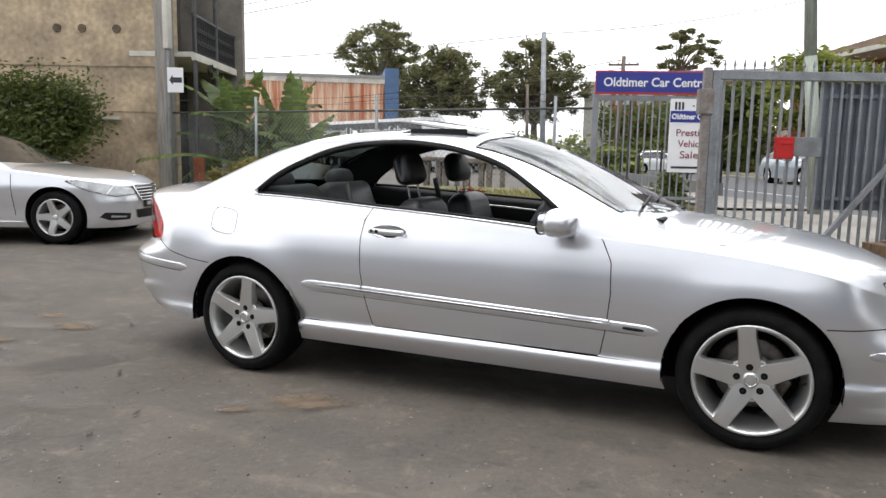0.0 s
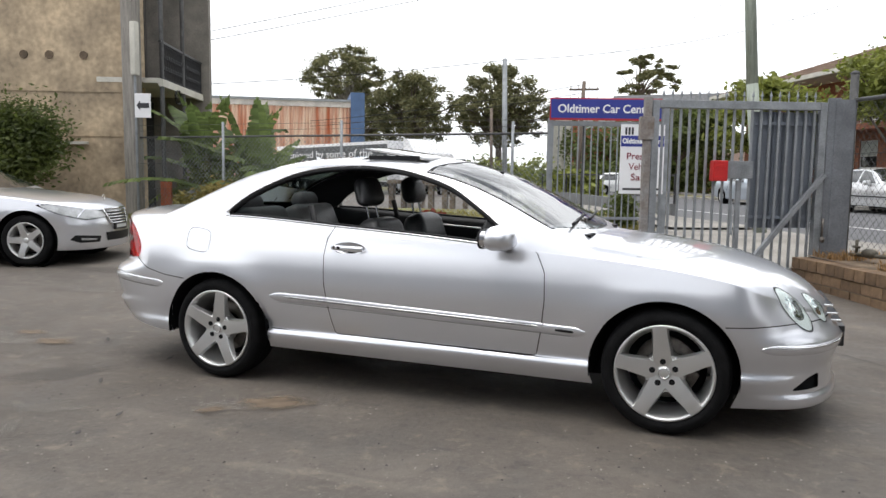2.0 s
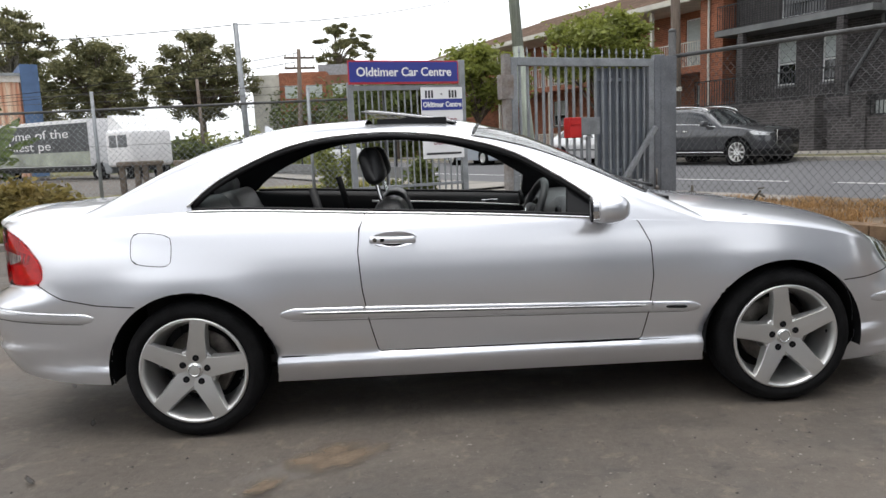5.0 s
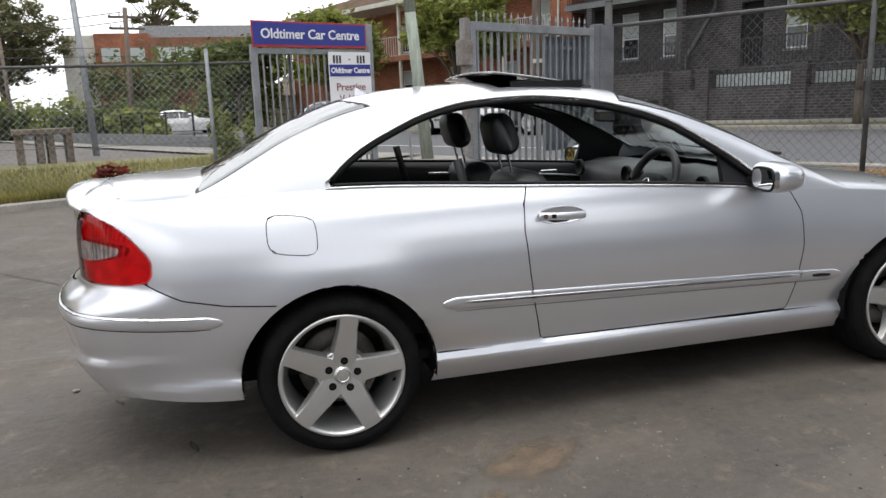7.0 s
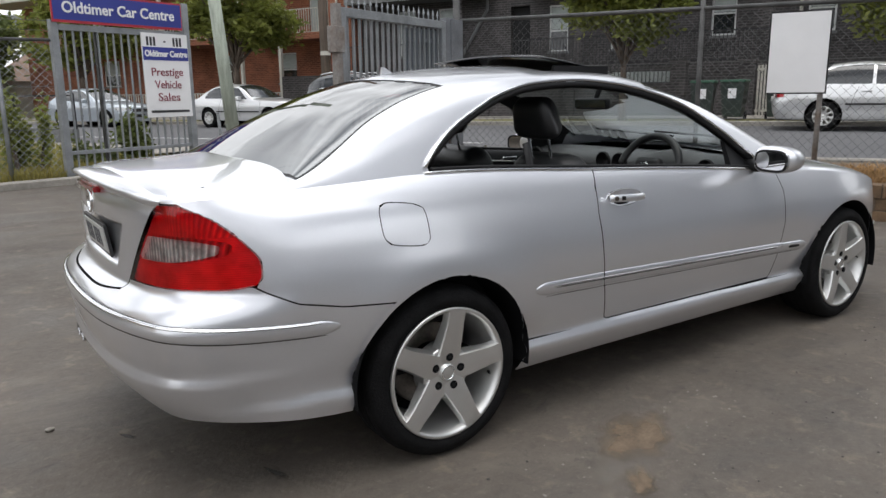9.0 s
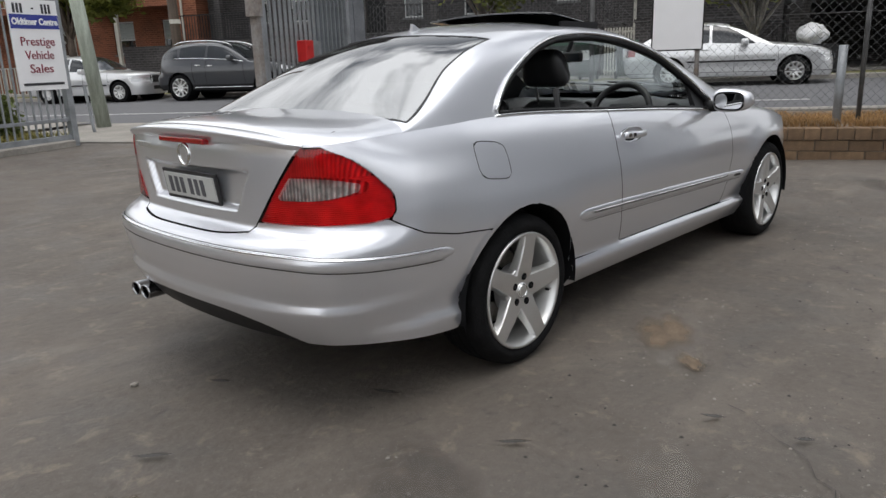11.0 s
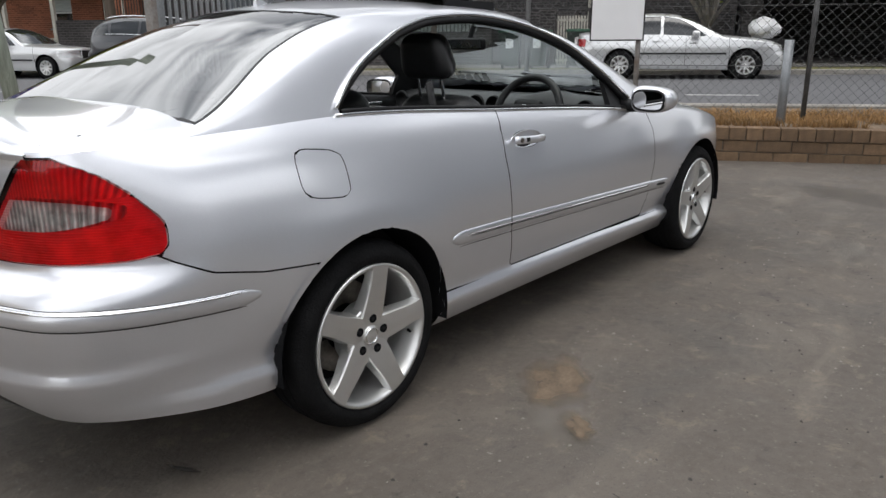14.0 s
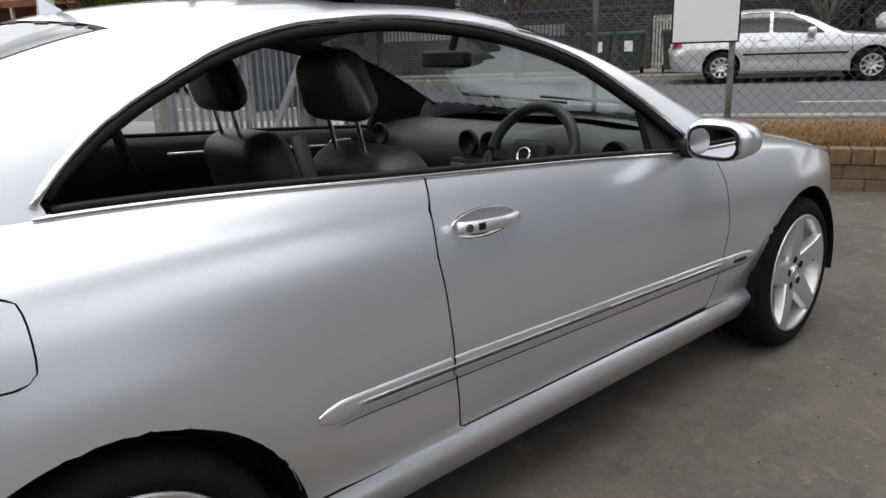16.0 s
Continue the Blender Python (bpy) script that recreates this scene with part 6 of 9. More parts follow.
def build_yard_items():
    # blank white board on a post
    b = thing("blank_board", "blank white notice board in a dark frame on a steel post", "sign", m=STREET @ Matrix.Translation((3.97, -0.05, 0)))
    part("frame", boxes((-0.285, -0.022, 1.255, 0.285, 0.012, 2.075), bevel=0.004), BLACKTRIM, b)
    part("panel", boxes((-0.27, -0.028, 1.27, 0.27, -0.0225, 2.06)), SIGNWHITE, b)
    part("post", tubes(((0.23, 0.04, 0.3), (0.23, 0.04, 2.05), 0.027), seg=12), RUSTY, b, "rusty post", smooth=True)
    p = thing("bollard", "short grey steel post on the garden bed", "post")
    part("post", tubes((street(5.70, -0.08, 0.3), street(5.70, -0.08, 1.26), 0.045), seg=16), GALV, p, smooth=True)
    # leaning green-grey timber pole at the crossing
    pole = thing("leaning_pole", "pale green weathered timber pole beside the driveway crossing", "pole")
    part("shaft", tubes(((3.62, 11.85, 0.1), (3.30, 11.62, 3.2), 0.135, 0.115), ((3.30, 11.62, 3.2), (3.02, 11.42, 7.0), 0.115, 0.10), seg=18),
         material("green_grey_timber", (0.33, 0.365, 0.31), 0.9, 0, 0.2, 3, 30, 0.4, stretch=(6, 6, 0.6)), pole, smooth=True)
    part("stay_post", tubes(((3.05, 10.9, 0.1), (3.0, 10.95, 1.0), 0.03), seg=8), GALV, pole)
    # water meter and taps on the bed
    t = thing("water_meter", "weathered brass water meter and pipes in the bed", "water meter", m=STREET @ Matrix.Translation((0.72, -0.18, 0.46)))
    BRASS = material("dull_brass", (0.10, 0.09, 0.07), 0.6, 0.5, 0.3, 12, 60, 0.2)
    part("pipe", tubes(((-0.32, 0, 0.03), (0.25, 0, 0.06), 0.022)), BRASS, t, smooth=True)
    bm = bmesh.new()
    ball(bm, (0.0, 0, 0.07), 0.075, 2, (1.5, 0.9, 0.7))
    part("meter_body", bm, BRASS, t, smooth=True)
    part("valve", tubes(((-0.22, 0, 0.03), (-0.22, 0, 0.20), 0.016), ((-0.27, 0, 0.12), (-0.17, 0, 0.12), 0.014)), BRASS, t, smooth=True)
    t = thing("garden_tap", "old brass garden tap on a bent pipe", "tap", m=STREET @ Matrix.Translation((1.45, -0.25, 0.44)))
    part("pipe", tubes(((0, 0, -0.1), (-0.03, 0, 0.10), 0.012), ((-0.03, 0, 0.10), (0.05, 0, 0.20), 0.012), ((0.03, 0, 0.17), (0.10, 0, 0.14), 0.012)), BRASS, t)
    part("tap_handle", tubes(((0.02, 0, 0.22), (0.09, 0, 0.23), 0.008)), BRASS, t)
    # loose stones
    for k, (x, y, r) in enumerate(((-1.178, 0.263, 0.016), (0.5, -2.2, 0.008), (-0.9, -0.95, 0.008))):
        bm = bmesh.new()
        ball(bm, (x, y, r * 0.5), r, 1, (1.3, 0.9, 0.6))
        tagged(part("pebble", bm, PATHMAT), "small pale pebble lying on the concrete yard", "stone", "pebbles")


build_gate()
build_gate_posts()
build_sign_panel()
build_wire_fences()
build_yard_items()
for k, (x, y, rx, ry, a) in enumerate(((0.64, -1.15, 0.36, 0.24, 0.5), (-1.73, -0.56, 0.28, 0.17, 0.2), (-2.15, -0.40, 0.24, 0.14, 0.3), (0.40, -1.38, 0.16, 0.09, 0.9), (-1.85, -1.05, 0.22, 0.12, 0.6))):
    patch("dirt_patch", x, y, rx, ry, a, STAIN, "sandy worn patch in the concrete", 3 + k, lift=0.012)
for k, (x, y, rx, ry, a) in enumerate(((0.55, -1.22, 0.55, 0.22, 0.5), (-0.45, -1.68, 0.5, 0.22, 0.5), (-2.2, -0.6, 0.8, 0.45, 0.1), (-0.35, -2.0, 0.30, 0.10, -0.9), (3.3, -1.6, 0.5, 0.2, 0.3), (-3.4, 1.4, 0.9, 0.4, 0.2),
                                       (4.6, -2.6, 0.7, 0.3, 1.0), (1.9, -2.6, 0.5, 0.25, 2.0))):
    patch("pale_patch", x, y, rx, ry, a, PALEPATCH, "pale worn patch in the concrete", 11 + k, lift=0.008)
for k, (x, y, rx, ry, a) in enumerate(((2.8, -2.6, 0.9, 0.4, 0.3), (-1.0, -1.2, 0.7, 0.35, 1.0), (-3.6, -0.3, 1.1, 0.5, 0.4), (4.9, -1.2, 0.8, 0.5, 1.2), (1.6, -3.4, 0.9, 0.5, 0.0), (-4.4, 2.6, 1.2, 0.5, 0.3))):
    patch("damp_patch", x, y, rx, ry, a, DARKPATCH, "dark mottled patch in the concrete", 31 + k, lift=0.004)
for k, (x, y, a, l) in enumerate(((-0.94, 0.0, -1.0, 0.06), (-0.58, -0.60, -1.15, 0.07), (-0.57, -1.21, -0.8, 0.07), (0.01, -1.64, -1.1, 0.05), (0.04, -1.93, -0.9, 0.04), (-1.6, -1.2, -0.9, 0.05),
                                  (-1.4, -0.35, -0.7, 0.08))):
    patch("oil_mark", x, y, l * 1.5, 0.022, a, OILMARK, "short dark oil mark on the concrete", 20 + k, ragged=0.6, lift=0.016)
# hairline cracks
def crack(pts, seed):
    rnd = random.Random(seed)
    line = []
    for (x0, y0), (x1, y1) in zip(pts, pts[1:]):
        n = max(2, int(math.hypot(x1 - x0, y1 - y0) / 0.06))
        for k in range(n):
            t = k / n
            line.append((x0 + (x1 - x0) * t + rnd.uniform(-0.015, 0.015), y0 + (y1 - y0) * t + rnd.uniform(-0.015, 0.015)))
    v, f = [], []
    for i, (x, y) in enumerate(line):
        w = 0.0022 + 0.0015 * rnd.random()
        v += [(x - w, y - w, ground_height(x, y) + 0.006), (x + w, y + w, ground_height(x, y) + 0.006)]
        if i:
            f.append((2 * i - 2, 2 * i - 1, 2 * i + 1, 2 * i))
    tagged(new("ground_crack", mesh_of("ground_crack", v, f, CRACK, False)), "fine dark crack in the concrete yard", "crack", kind="structure")
crack([(0.15, -1.65), (-0.1, -2.0), (-0.45, -2.25), (-0.6, -2.9)], 1)
crack([(2.9, -2.4), (2.2, -2.9), (1.3, -2.7), (0.6, -3.1)], 2)
crack([(3.6, 1.6), (4.4, 0.6), (5.0, -0.8), (4.8, -2.0)], 3)
crack([(-1.5, 2.5), (-2.6, 3.6), (-2.4, 5.2)], 4)

# grit lying on the concrete, too fine to count
def grit(name, label, mat, n, size, seed):
    rng = np.random.default_rng(seed)
    V, F = [], []
    for _ in range(n):
        x, y = rng.uniform(-3.2, 4.2), rng.uniform(-4.2, -0.95)
        if noise.noise(Vector((x * 0.9, y * 0.9, seed))) < -0.12:
            continue
        r, a = size * rng.uniform(0.4, 1.0) ** 2, rng.uniform(0, 3.1)
        g = ground_height(x, y)
        u, w = Vector((math.cos(a), math.sin(a), 0)) * r, Vector((-math.sin(a), math.cos(a), 0)) * r * rng.uniform(0.45, 0.9)
        c, k = Vector((x, y, g)), len(V)
        V += [c + u, c + w, c - u, c - w, c + Vector((0, 0, r * 0.7))]
        F += [(k, k + 1, k + 4), (k + 1, k + 2, k + 4), (k + 2, k + 3, k + 4), (k + 3, k, k + 4)]
    tagged(new(name, mesh_of(name, V, F, mat, False)), label, "grit", kind="stuff")


grit("pale_grit", "fine pale grit scattered over the concrete yard", PATHMAT, 2200, 0.0085, 5)
grit("dark_grit", "small dark crumbs scattered over the concrete yard", CRACK, 900, 0.010, 8)

# brick edging: joints behind, bricks as pieces
bm = bmesh.new()
box(bm, 0.03, -0.595, -0.1, 20, -0.44, 0.395, STREET)
wall = tagged(part("planter_wall", bm, MORTAR), "low garden wall of tan bricks with a course on edge on top", "wall", kind="structure")
top_me, low_me = brick_mesh("brick", 0.150, 0.20, 0.122, BRICK_TAN), brick_mesh("brick", 0.312, 0.17, 0.108, BRICK_TAN)
rot = STREET.to_3x3().to_4x4()
rb_ = random.Random(4)
for row, (me, step, z) in enumerate(((top_me, 0.160, 0.345), (low_me, 0.322, 0.222), (low_me, 0.322, 0.105))):
    n = int(11 / step)
    for k in range(n):
        s = 0.10 + step * (k + (0.5 if row == 2 else 0))
        m = Matrix.Translation(street(s, -0.525 + rb_.uniform(-0.005, 0.005), z + 0.01)) @ rot @ Matrix.Rotation(rb_.uniform(-0.012, 0.012), 4, "Z")
        part_of("brick", me, wall, "", m)


# ---- buildings ----
BRICK_DARK = material("dark_brick", (0.060, 0.055, 0.055), 0.85, 0, 0.25, 2, 50, 0.3)
BRICK_RED = material("orange_red_brick", (0.30, 0.105, 0.055), 0.85, 0, 0.2, 1.2, 50, 0.3)
SLAB = material("painted_slab", (0.16, 0.165, 0.165), 0.8, 0, 0.15, 2, 30)
FRAMEW = material("white_window_frame", (0.62, 0.63, 0.62), 0.6, 0, 0.08)
BLIND = material("pale_blind", (0.42, 0.46, 0.45), 0.7, 0, 0.1, 3, 30, stretch=(1, 1, 8))
RAILBLACK = material("black_railing", (0.02, 0.02, 0.022), 0.5, 0.2, 0.1)
TILES = material("terracotta_roof", (0.24, 0.17, 0.13), 0.9, 0, 0.25, 1.5, 25, 0.5)
RENDER = material("stained_render", (0.43, 0.335, 0.225), 0.9, 0, 0.32, 0.9, 9, 0.3, second=(0.235, 0.185, 0.13))
CREAM = material("cream_paint", (0.55, 0.53, 0.47), 0.7, 0, 0.12, 2, 30)
# near-black that paints the shade of rooms and doorways; also colours the bench
DARKVOID = material("near_black", (0.012, 0.012, 0.013), 0.9, 0, 0.2)


def brickwork(mat, scale, mortar, width=0.24, height=0.086):
    """Adds brick courses as relief and colour to a far brick surface, on the plane of the wall."""
    nt = mat.node_tree
    b = nt.nodes["Principled BSDF"]
    col = b.inputs["Base Color"].links[0].from_socket
    tc = nt.nodes.new("ShaderNodeTexCoord")
    mp = nt.nodes.new("ShaderNodeMapping")
    mp.inputs["Rotation"].default_value = (radians(90), 0, 0)
    br = nt.nodes.new("ShaderNodeTexBrick")
    br.inputs["Scale"].default_value = 1.0
    br.inputs["Brick Width"].default_value, br.inputs["Row Height"].default_value = width, height
    br.inputs["Mortar Size"].default_value = 0.010
    br.inputs["Color1"].default_value, br.inputs["Color2"].default_value = (1, 1, 1, 1), (0.62, 0.62, 0.62, 1)
    br.inputs["Mortar"].default_value = (*mortar, 1)
    nt.links.new(tc.outputs["Object"], mp.inputs["Vector"])
    nt.links.new(mp.outputs["Vector"], br.inputs["Vector"])
    mx = nt.nodes.new("ShaderNodeMix")
    mx.data_type, mx.blend_type = "RGBA", "MULTIPLY"
    mx.inputs["Factor"].default_value = 1.0
    nt.links.new(col, mx.inputs["A"])
    nt.links.new(br.outputs["Color"], mx.inputs["B"])
    nt.links.new(mx.outputs["Result"], b.inputs["Base Color"])


brickwork(BRICK_DARK, 1, (1.9, 1.9, 1.9))
brickwork(BRICK_RED, 1, (1.3, 1.6, 1.8))


def wall_with_holes(bm, s0, s1, z0, z1, d0, d1, holes):
    """A wall in street metres with rectangular openings (s0, s1, z0, z1) right through it."""
    xs = sorted({s0, s1, *[h[0] for h in holes], *[h[1] for h in holes]})
    zs = sorted({z0, z1, *[h[2] for h in holes], *[h[3] for h in holes]})
    for a, b in zip(xs, xs[1:]):
        for c, e in zip(zs, zs[1:]):
            m, n = (a + b) / 2, (c + e) / 2
            if not any(h[0] < m < h[1] and h[2] < n < h[3] for h in holes):
                box(bm, a, d0, c, b, d1, e)
    bmesh.ops.remove_doubles(bm, verts=bm.verts, dist=0.0005)
    return bm


def window_in(parent, s0, s1, z0, z1, d, mid=True, pane=None, bars=1):
    w = part_of("window", None, parent, "white framed window with a pale blind")
    part("window_frame", boxes((s0, d + 0.05, z0, s0 + 0.06, d + 0.11, z1), (s1 - 0.06, d + 0.05, z0, s1, d + 0.11, z1), (s0 + 0.06, d + 0.05, z0, s1 - 0.06, d + 0.11, z0 + 0.06),
                               (s0 + 0.06, d + 0.05, z1 - 0.06, s1 - 0.06, d + 0.11, z1)), FRAMEW, w)
    if mid:
        zm = z0 + (z1 - z0) * 0.45
        part("transom", boxes((s0 + 0.06, d + 0.045, zm - 0.03, s1 - 0.06, d + 0.10, zm + 0.03)), FRAMEW, w)
    part("pane", boxes((s0 + 0.03, d + 0.08, z0 + 0.03, s1 - 0.03, d + 0.09, z1 - 0.03)), pane or DARKGLASS, w)
    part("blind", boxes((s0 + 0.07, d + 0.066, z0 + (0.0 if not mid else (z1 - z0) * 0.48), s1 - 0.07, d + 0.074, z1 - 0.07)), BLIND, w)
    part("window_sill", boxes((s0 - 0.05, d - 0.06, z0 - 0.08, s1 + 0.05, d + 0.1, z0 - 0.002)), SLAB, w)
    return w


def railing(parent, s0, s1, z0, z1, d, mat, step=0.115, name="railing", r=0.011):
    ra = part_of(name, None, parent)
    part("hand_rail", boxes((s0, d - 0.025, z1 - 0.04, s1, d + 0.025, z1)), mat, ra)
    part("base_rail", boxes((s0, d - 0.02, z0, s1, d + 0.02, z0 + 0.035)), mat, ra)
    bm = boxes((-r, -r, z0 + 0.035, r, r, z1 - 0.04))
    me = bpy.data.meshes.new("baluster")
    bm.to_mesh(me)
    bm.free()
    me.materials.append(mat)
    n = max(2, int((s1 - s0) / step))
    for k in range(n + 1):
        part_of("baluster", me, ra, "", Matrix.Translation((s0 + (s1 - s0) * k / n, d, 0)))
    return ra


def build_grey_flats():
    h = thing("grey_flat_block", "dark grey brick block of flats with concrete balconies", "building", m=STREET.copy())
    D = 18.0
    holes = [(-12.30, -11.50, 2.85, 4.62), (-10.45, -9.70, 2.85, 4.62), (-5.75, -5.0, 2.8, 4.45), (-3.4, -2.6, 2.8, 4.5), (0.0, 0.78, 3.1, 4.68), (2.9, 3.7, 3.1, 4.68), (-7.3, -6.5, 2.3, 4.5),
             (-12.2, -10.4, 5.3, 7.2), (-6.2, -4.6, 5.3, 7.2), (-1.4, 0.4, 5.3, 7.2), (3.2, 4.8, 5.3, 7.2), (-12.2, -10.4, 8.3, 10.0), (-5.2, -3.6, 8.3, 10.0)]
    bm = wall_with_holes(bmesh.new(), -14.2, 7.4, 0.2, 11.0, D, D + 0.3, holes)
    part("front_wall", bm, BRICK_DARK, h, "dark grey brick wall")
    part("side_wall", boxes((-14.2, D + 0.3, 0.2, -13.9, 29.7, 11.0)), BRICK_DARK, h)
    part("side_wall", boxes((7.1, D + 0.3, 0.2, 7.4, 29.7, 11.0)), BRICK_DARK, h)
    part("back_wall", boxes((-14.2, 29.7, 0.2, 7.4, 30, 11)), BRICK_DARK, h)
    part("roof_slab", boxes((-14.4, D - 0.5, 11.0, 7.6, 30.2, 11.3)), SLAB, h)
    # one black sheet stands in for the unlit rooms, a slab for the doorway
    part("room_shade_sheet", boxes((-13.8, D + 1.2, 0.3, 7.0, D + 1.3, 10.8)), DARKVOID, h)
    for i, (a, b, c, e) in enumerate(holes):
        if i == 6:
            part("doorway_shade", boxes((a, D + 0.25, c, b, D + 0.28, e)), DARKVOID, h)
        else:
            window_in(h, a, b, c, e, D + 0.02)
    for z in (4.88, 7.75):
        bal = part_of("balcony", None, h, "concrete balcony with black railing")
        part("balcony_slab", boxes((-14.2, D - 1.25, z, -7.9, D, z + 0.22)), SLAB, bal)
        part("balcony_slab", boxes((-6.4, D - 1.25, z, 1.2, D, z + 0.22)), SLAB, bal)
        part("balcony_slab", boxes((2.4, D - 1.25, z, 7.4, D, z + 0.22)), SLAB, bal)
        railing(h, -14.1, -8.0, z + 0.22, z + 1.15, D - 1.2, RAILBLACK)
        railing(h, -6.3, 1.1, z + 0.22, z + 1.15, D - 1.2, RAILBLACK)
        railing(h, 2.5, 7.3, z + 0.22, z + 1.15, D - 1.2, RAILBLACK)
    # raised ground floor terrace with railing
    part("terrace", boxes((-14.1, 15.4, 0.2, -7.7, D, 2.2), (-6.2, 15.4, 0.2, 2.4, D, 2.2)), BRICK_DARK, h)
    railing(h, -14.0, -7.8, 2.2, 3.15, 15.5, RAILBLACK)
    railing(h, -6.1, 2.3, 2.2, 3.1, 15.5, RAILBLACK)
    part("steps", boxes(*[(-7.7, 15.4 + 0.3 * k, 0.2, -6.2, 15.7 + 0.3 * k, 0.45 + 0.2 * k) for k in range(9)]), SLAB, h)
    # pipes
    pipe = part_of("drain_pipe", None, h, "pale drain pipe")
    part("pipe_run", tubes(((-8.25, D - 0.08, 11), (-8.25, D - 0.08, 4.45), 0.06), ((-8.25, D - 0.08, 4.45), (-9.4, D - 0.08, 2.7), 0.06), ((-9.4, D - 0.08, 2.7), (-9.4, D - 0.08, 1.0), 0.06)), SLAB, pipe)
    part("pipe_run", tubes(((2.7, D - 0.08, 11), (2.7, D - 0.08, 0.5), 0.055)), CREAM, pipe)
    for s in (-13.0, -9.0, -4.2, 1.9):
        part("column", boxes((s - 0.12, D - 1.22, 2.2, s + 0.12, D - 0.98, 4.88)), BRICK_DARK, h)


def build_front_walls():
    w = thing("boundary_wall", "dark brick boundary wall with piers and iron railings", "wall", m=STREET.copy())
    part("panel", boxes((-7.6, 14.25, 0.2, -0.2, 14.45, 1.52)), BRICK_DARK, w)
    part("panel", boxes((-15.5, 14.25, 0.1, -8.4, 14.5, 2.05)), BRICK_DARK, w)
    part("panel", boxes((0.4, 14.25, 0.2, 1.6, 14.45, 1.45)), BRICK_DARK, w)
    part("panel", boxes((3.2, 14.25, 0.2, 7.4, 14.45, 1.0)), BRICK_DARK, w)
    for s in (-8.2, -6.6, -3.6, -0.2, 1.7, 3.1, 7.3):
        part("pier", boxes((s - 0.22, 14.15, 0.2, s + 0.22, 14.55, 2.12), (s - 0.26, 14.11, 2.12, s + 0.26, 14.59, 2.20)), BRICK_DARK, w)
    railing(w, -6.35, -3.85, 1.54, 2.12, 14.35, RAILBLACK, 0.12)
    railing(w, -3.35, -0.45, 1.54, 2.12, 14.35, RAILBLACK, 0.12)
    railing(w, 3.35, 7.05, 1.02, 2.0, 14.35, RAILBLACK, 0.12)
    part("white_screen", boxes((-6.35, 14.6, 1.55, -3.85, 14.62, 1.95), (-3.3, 14.6, 1.55, -0.5, 14.62, 1.9)), BLIND, w, "pale slatted screen behind the railing")
    gate = thing("pedestrian_gate", "white vertical-slat pedestrian gate between brick piers", "gate", m=STREET.copy())
    for k in range(11):
        part("slat", boxes((1.98 + 0.085 * k, 14.30, 0.5, 2.03 + 0.085 * k, 14.34, 2.0)), CREAM, gate)
    part("gate_rail", boxes((1.95, 14.34, 0.7, 2.9, 14.38, 0.76), (1.95, 14.34, 1.85, 2.9, 14.38, 1.91)), CREAM, gate)
    # open car port at the side
    c = thing("car_port", "dark open car port under a flat concrete roof", "garage", m=STREET.copy())
    part("roof_slab", boxes((7.6, 14.6, 2.62, 26, 30, 3.15)), SLAB, c, "grey concrete roof slab")
    part("back_wall", boxes((7.6, 26, 0.3, 26, 26.2, 2.62), (7.5, 14.8, 0.3, 7.7, 26, 2.62)), BRICK_DARK, c)
    part("floor", boxes((7.7, 14.6, 0.3, 26, 26, 0.62)), PATHMAT, c)
    for s in (12.0, 16.5, 21):
        part("column", boxes((s, 14.8, 0.62, s + 0.3, 15.1, 2.62)), BRICK_DARK, c)
    part("upper_wall", boxes((7.6, 19.0, 3.15, 26, 19.3, 10)), BRICK_DARK, c)


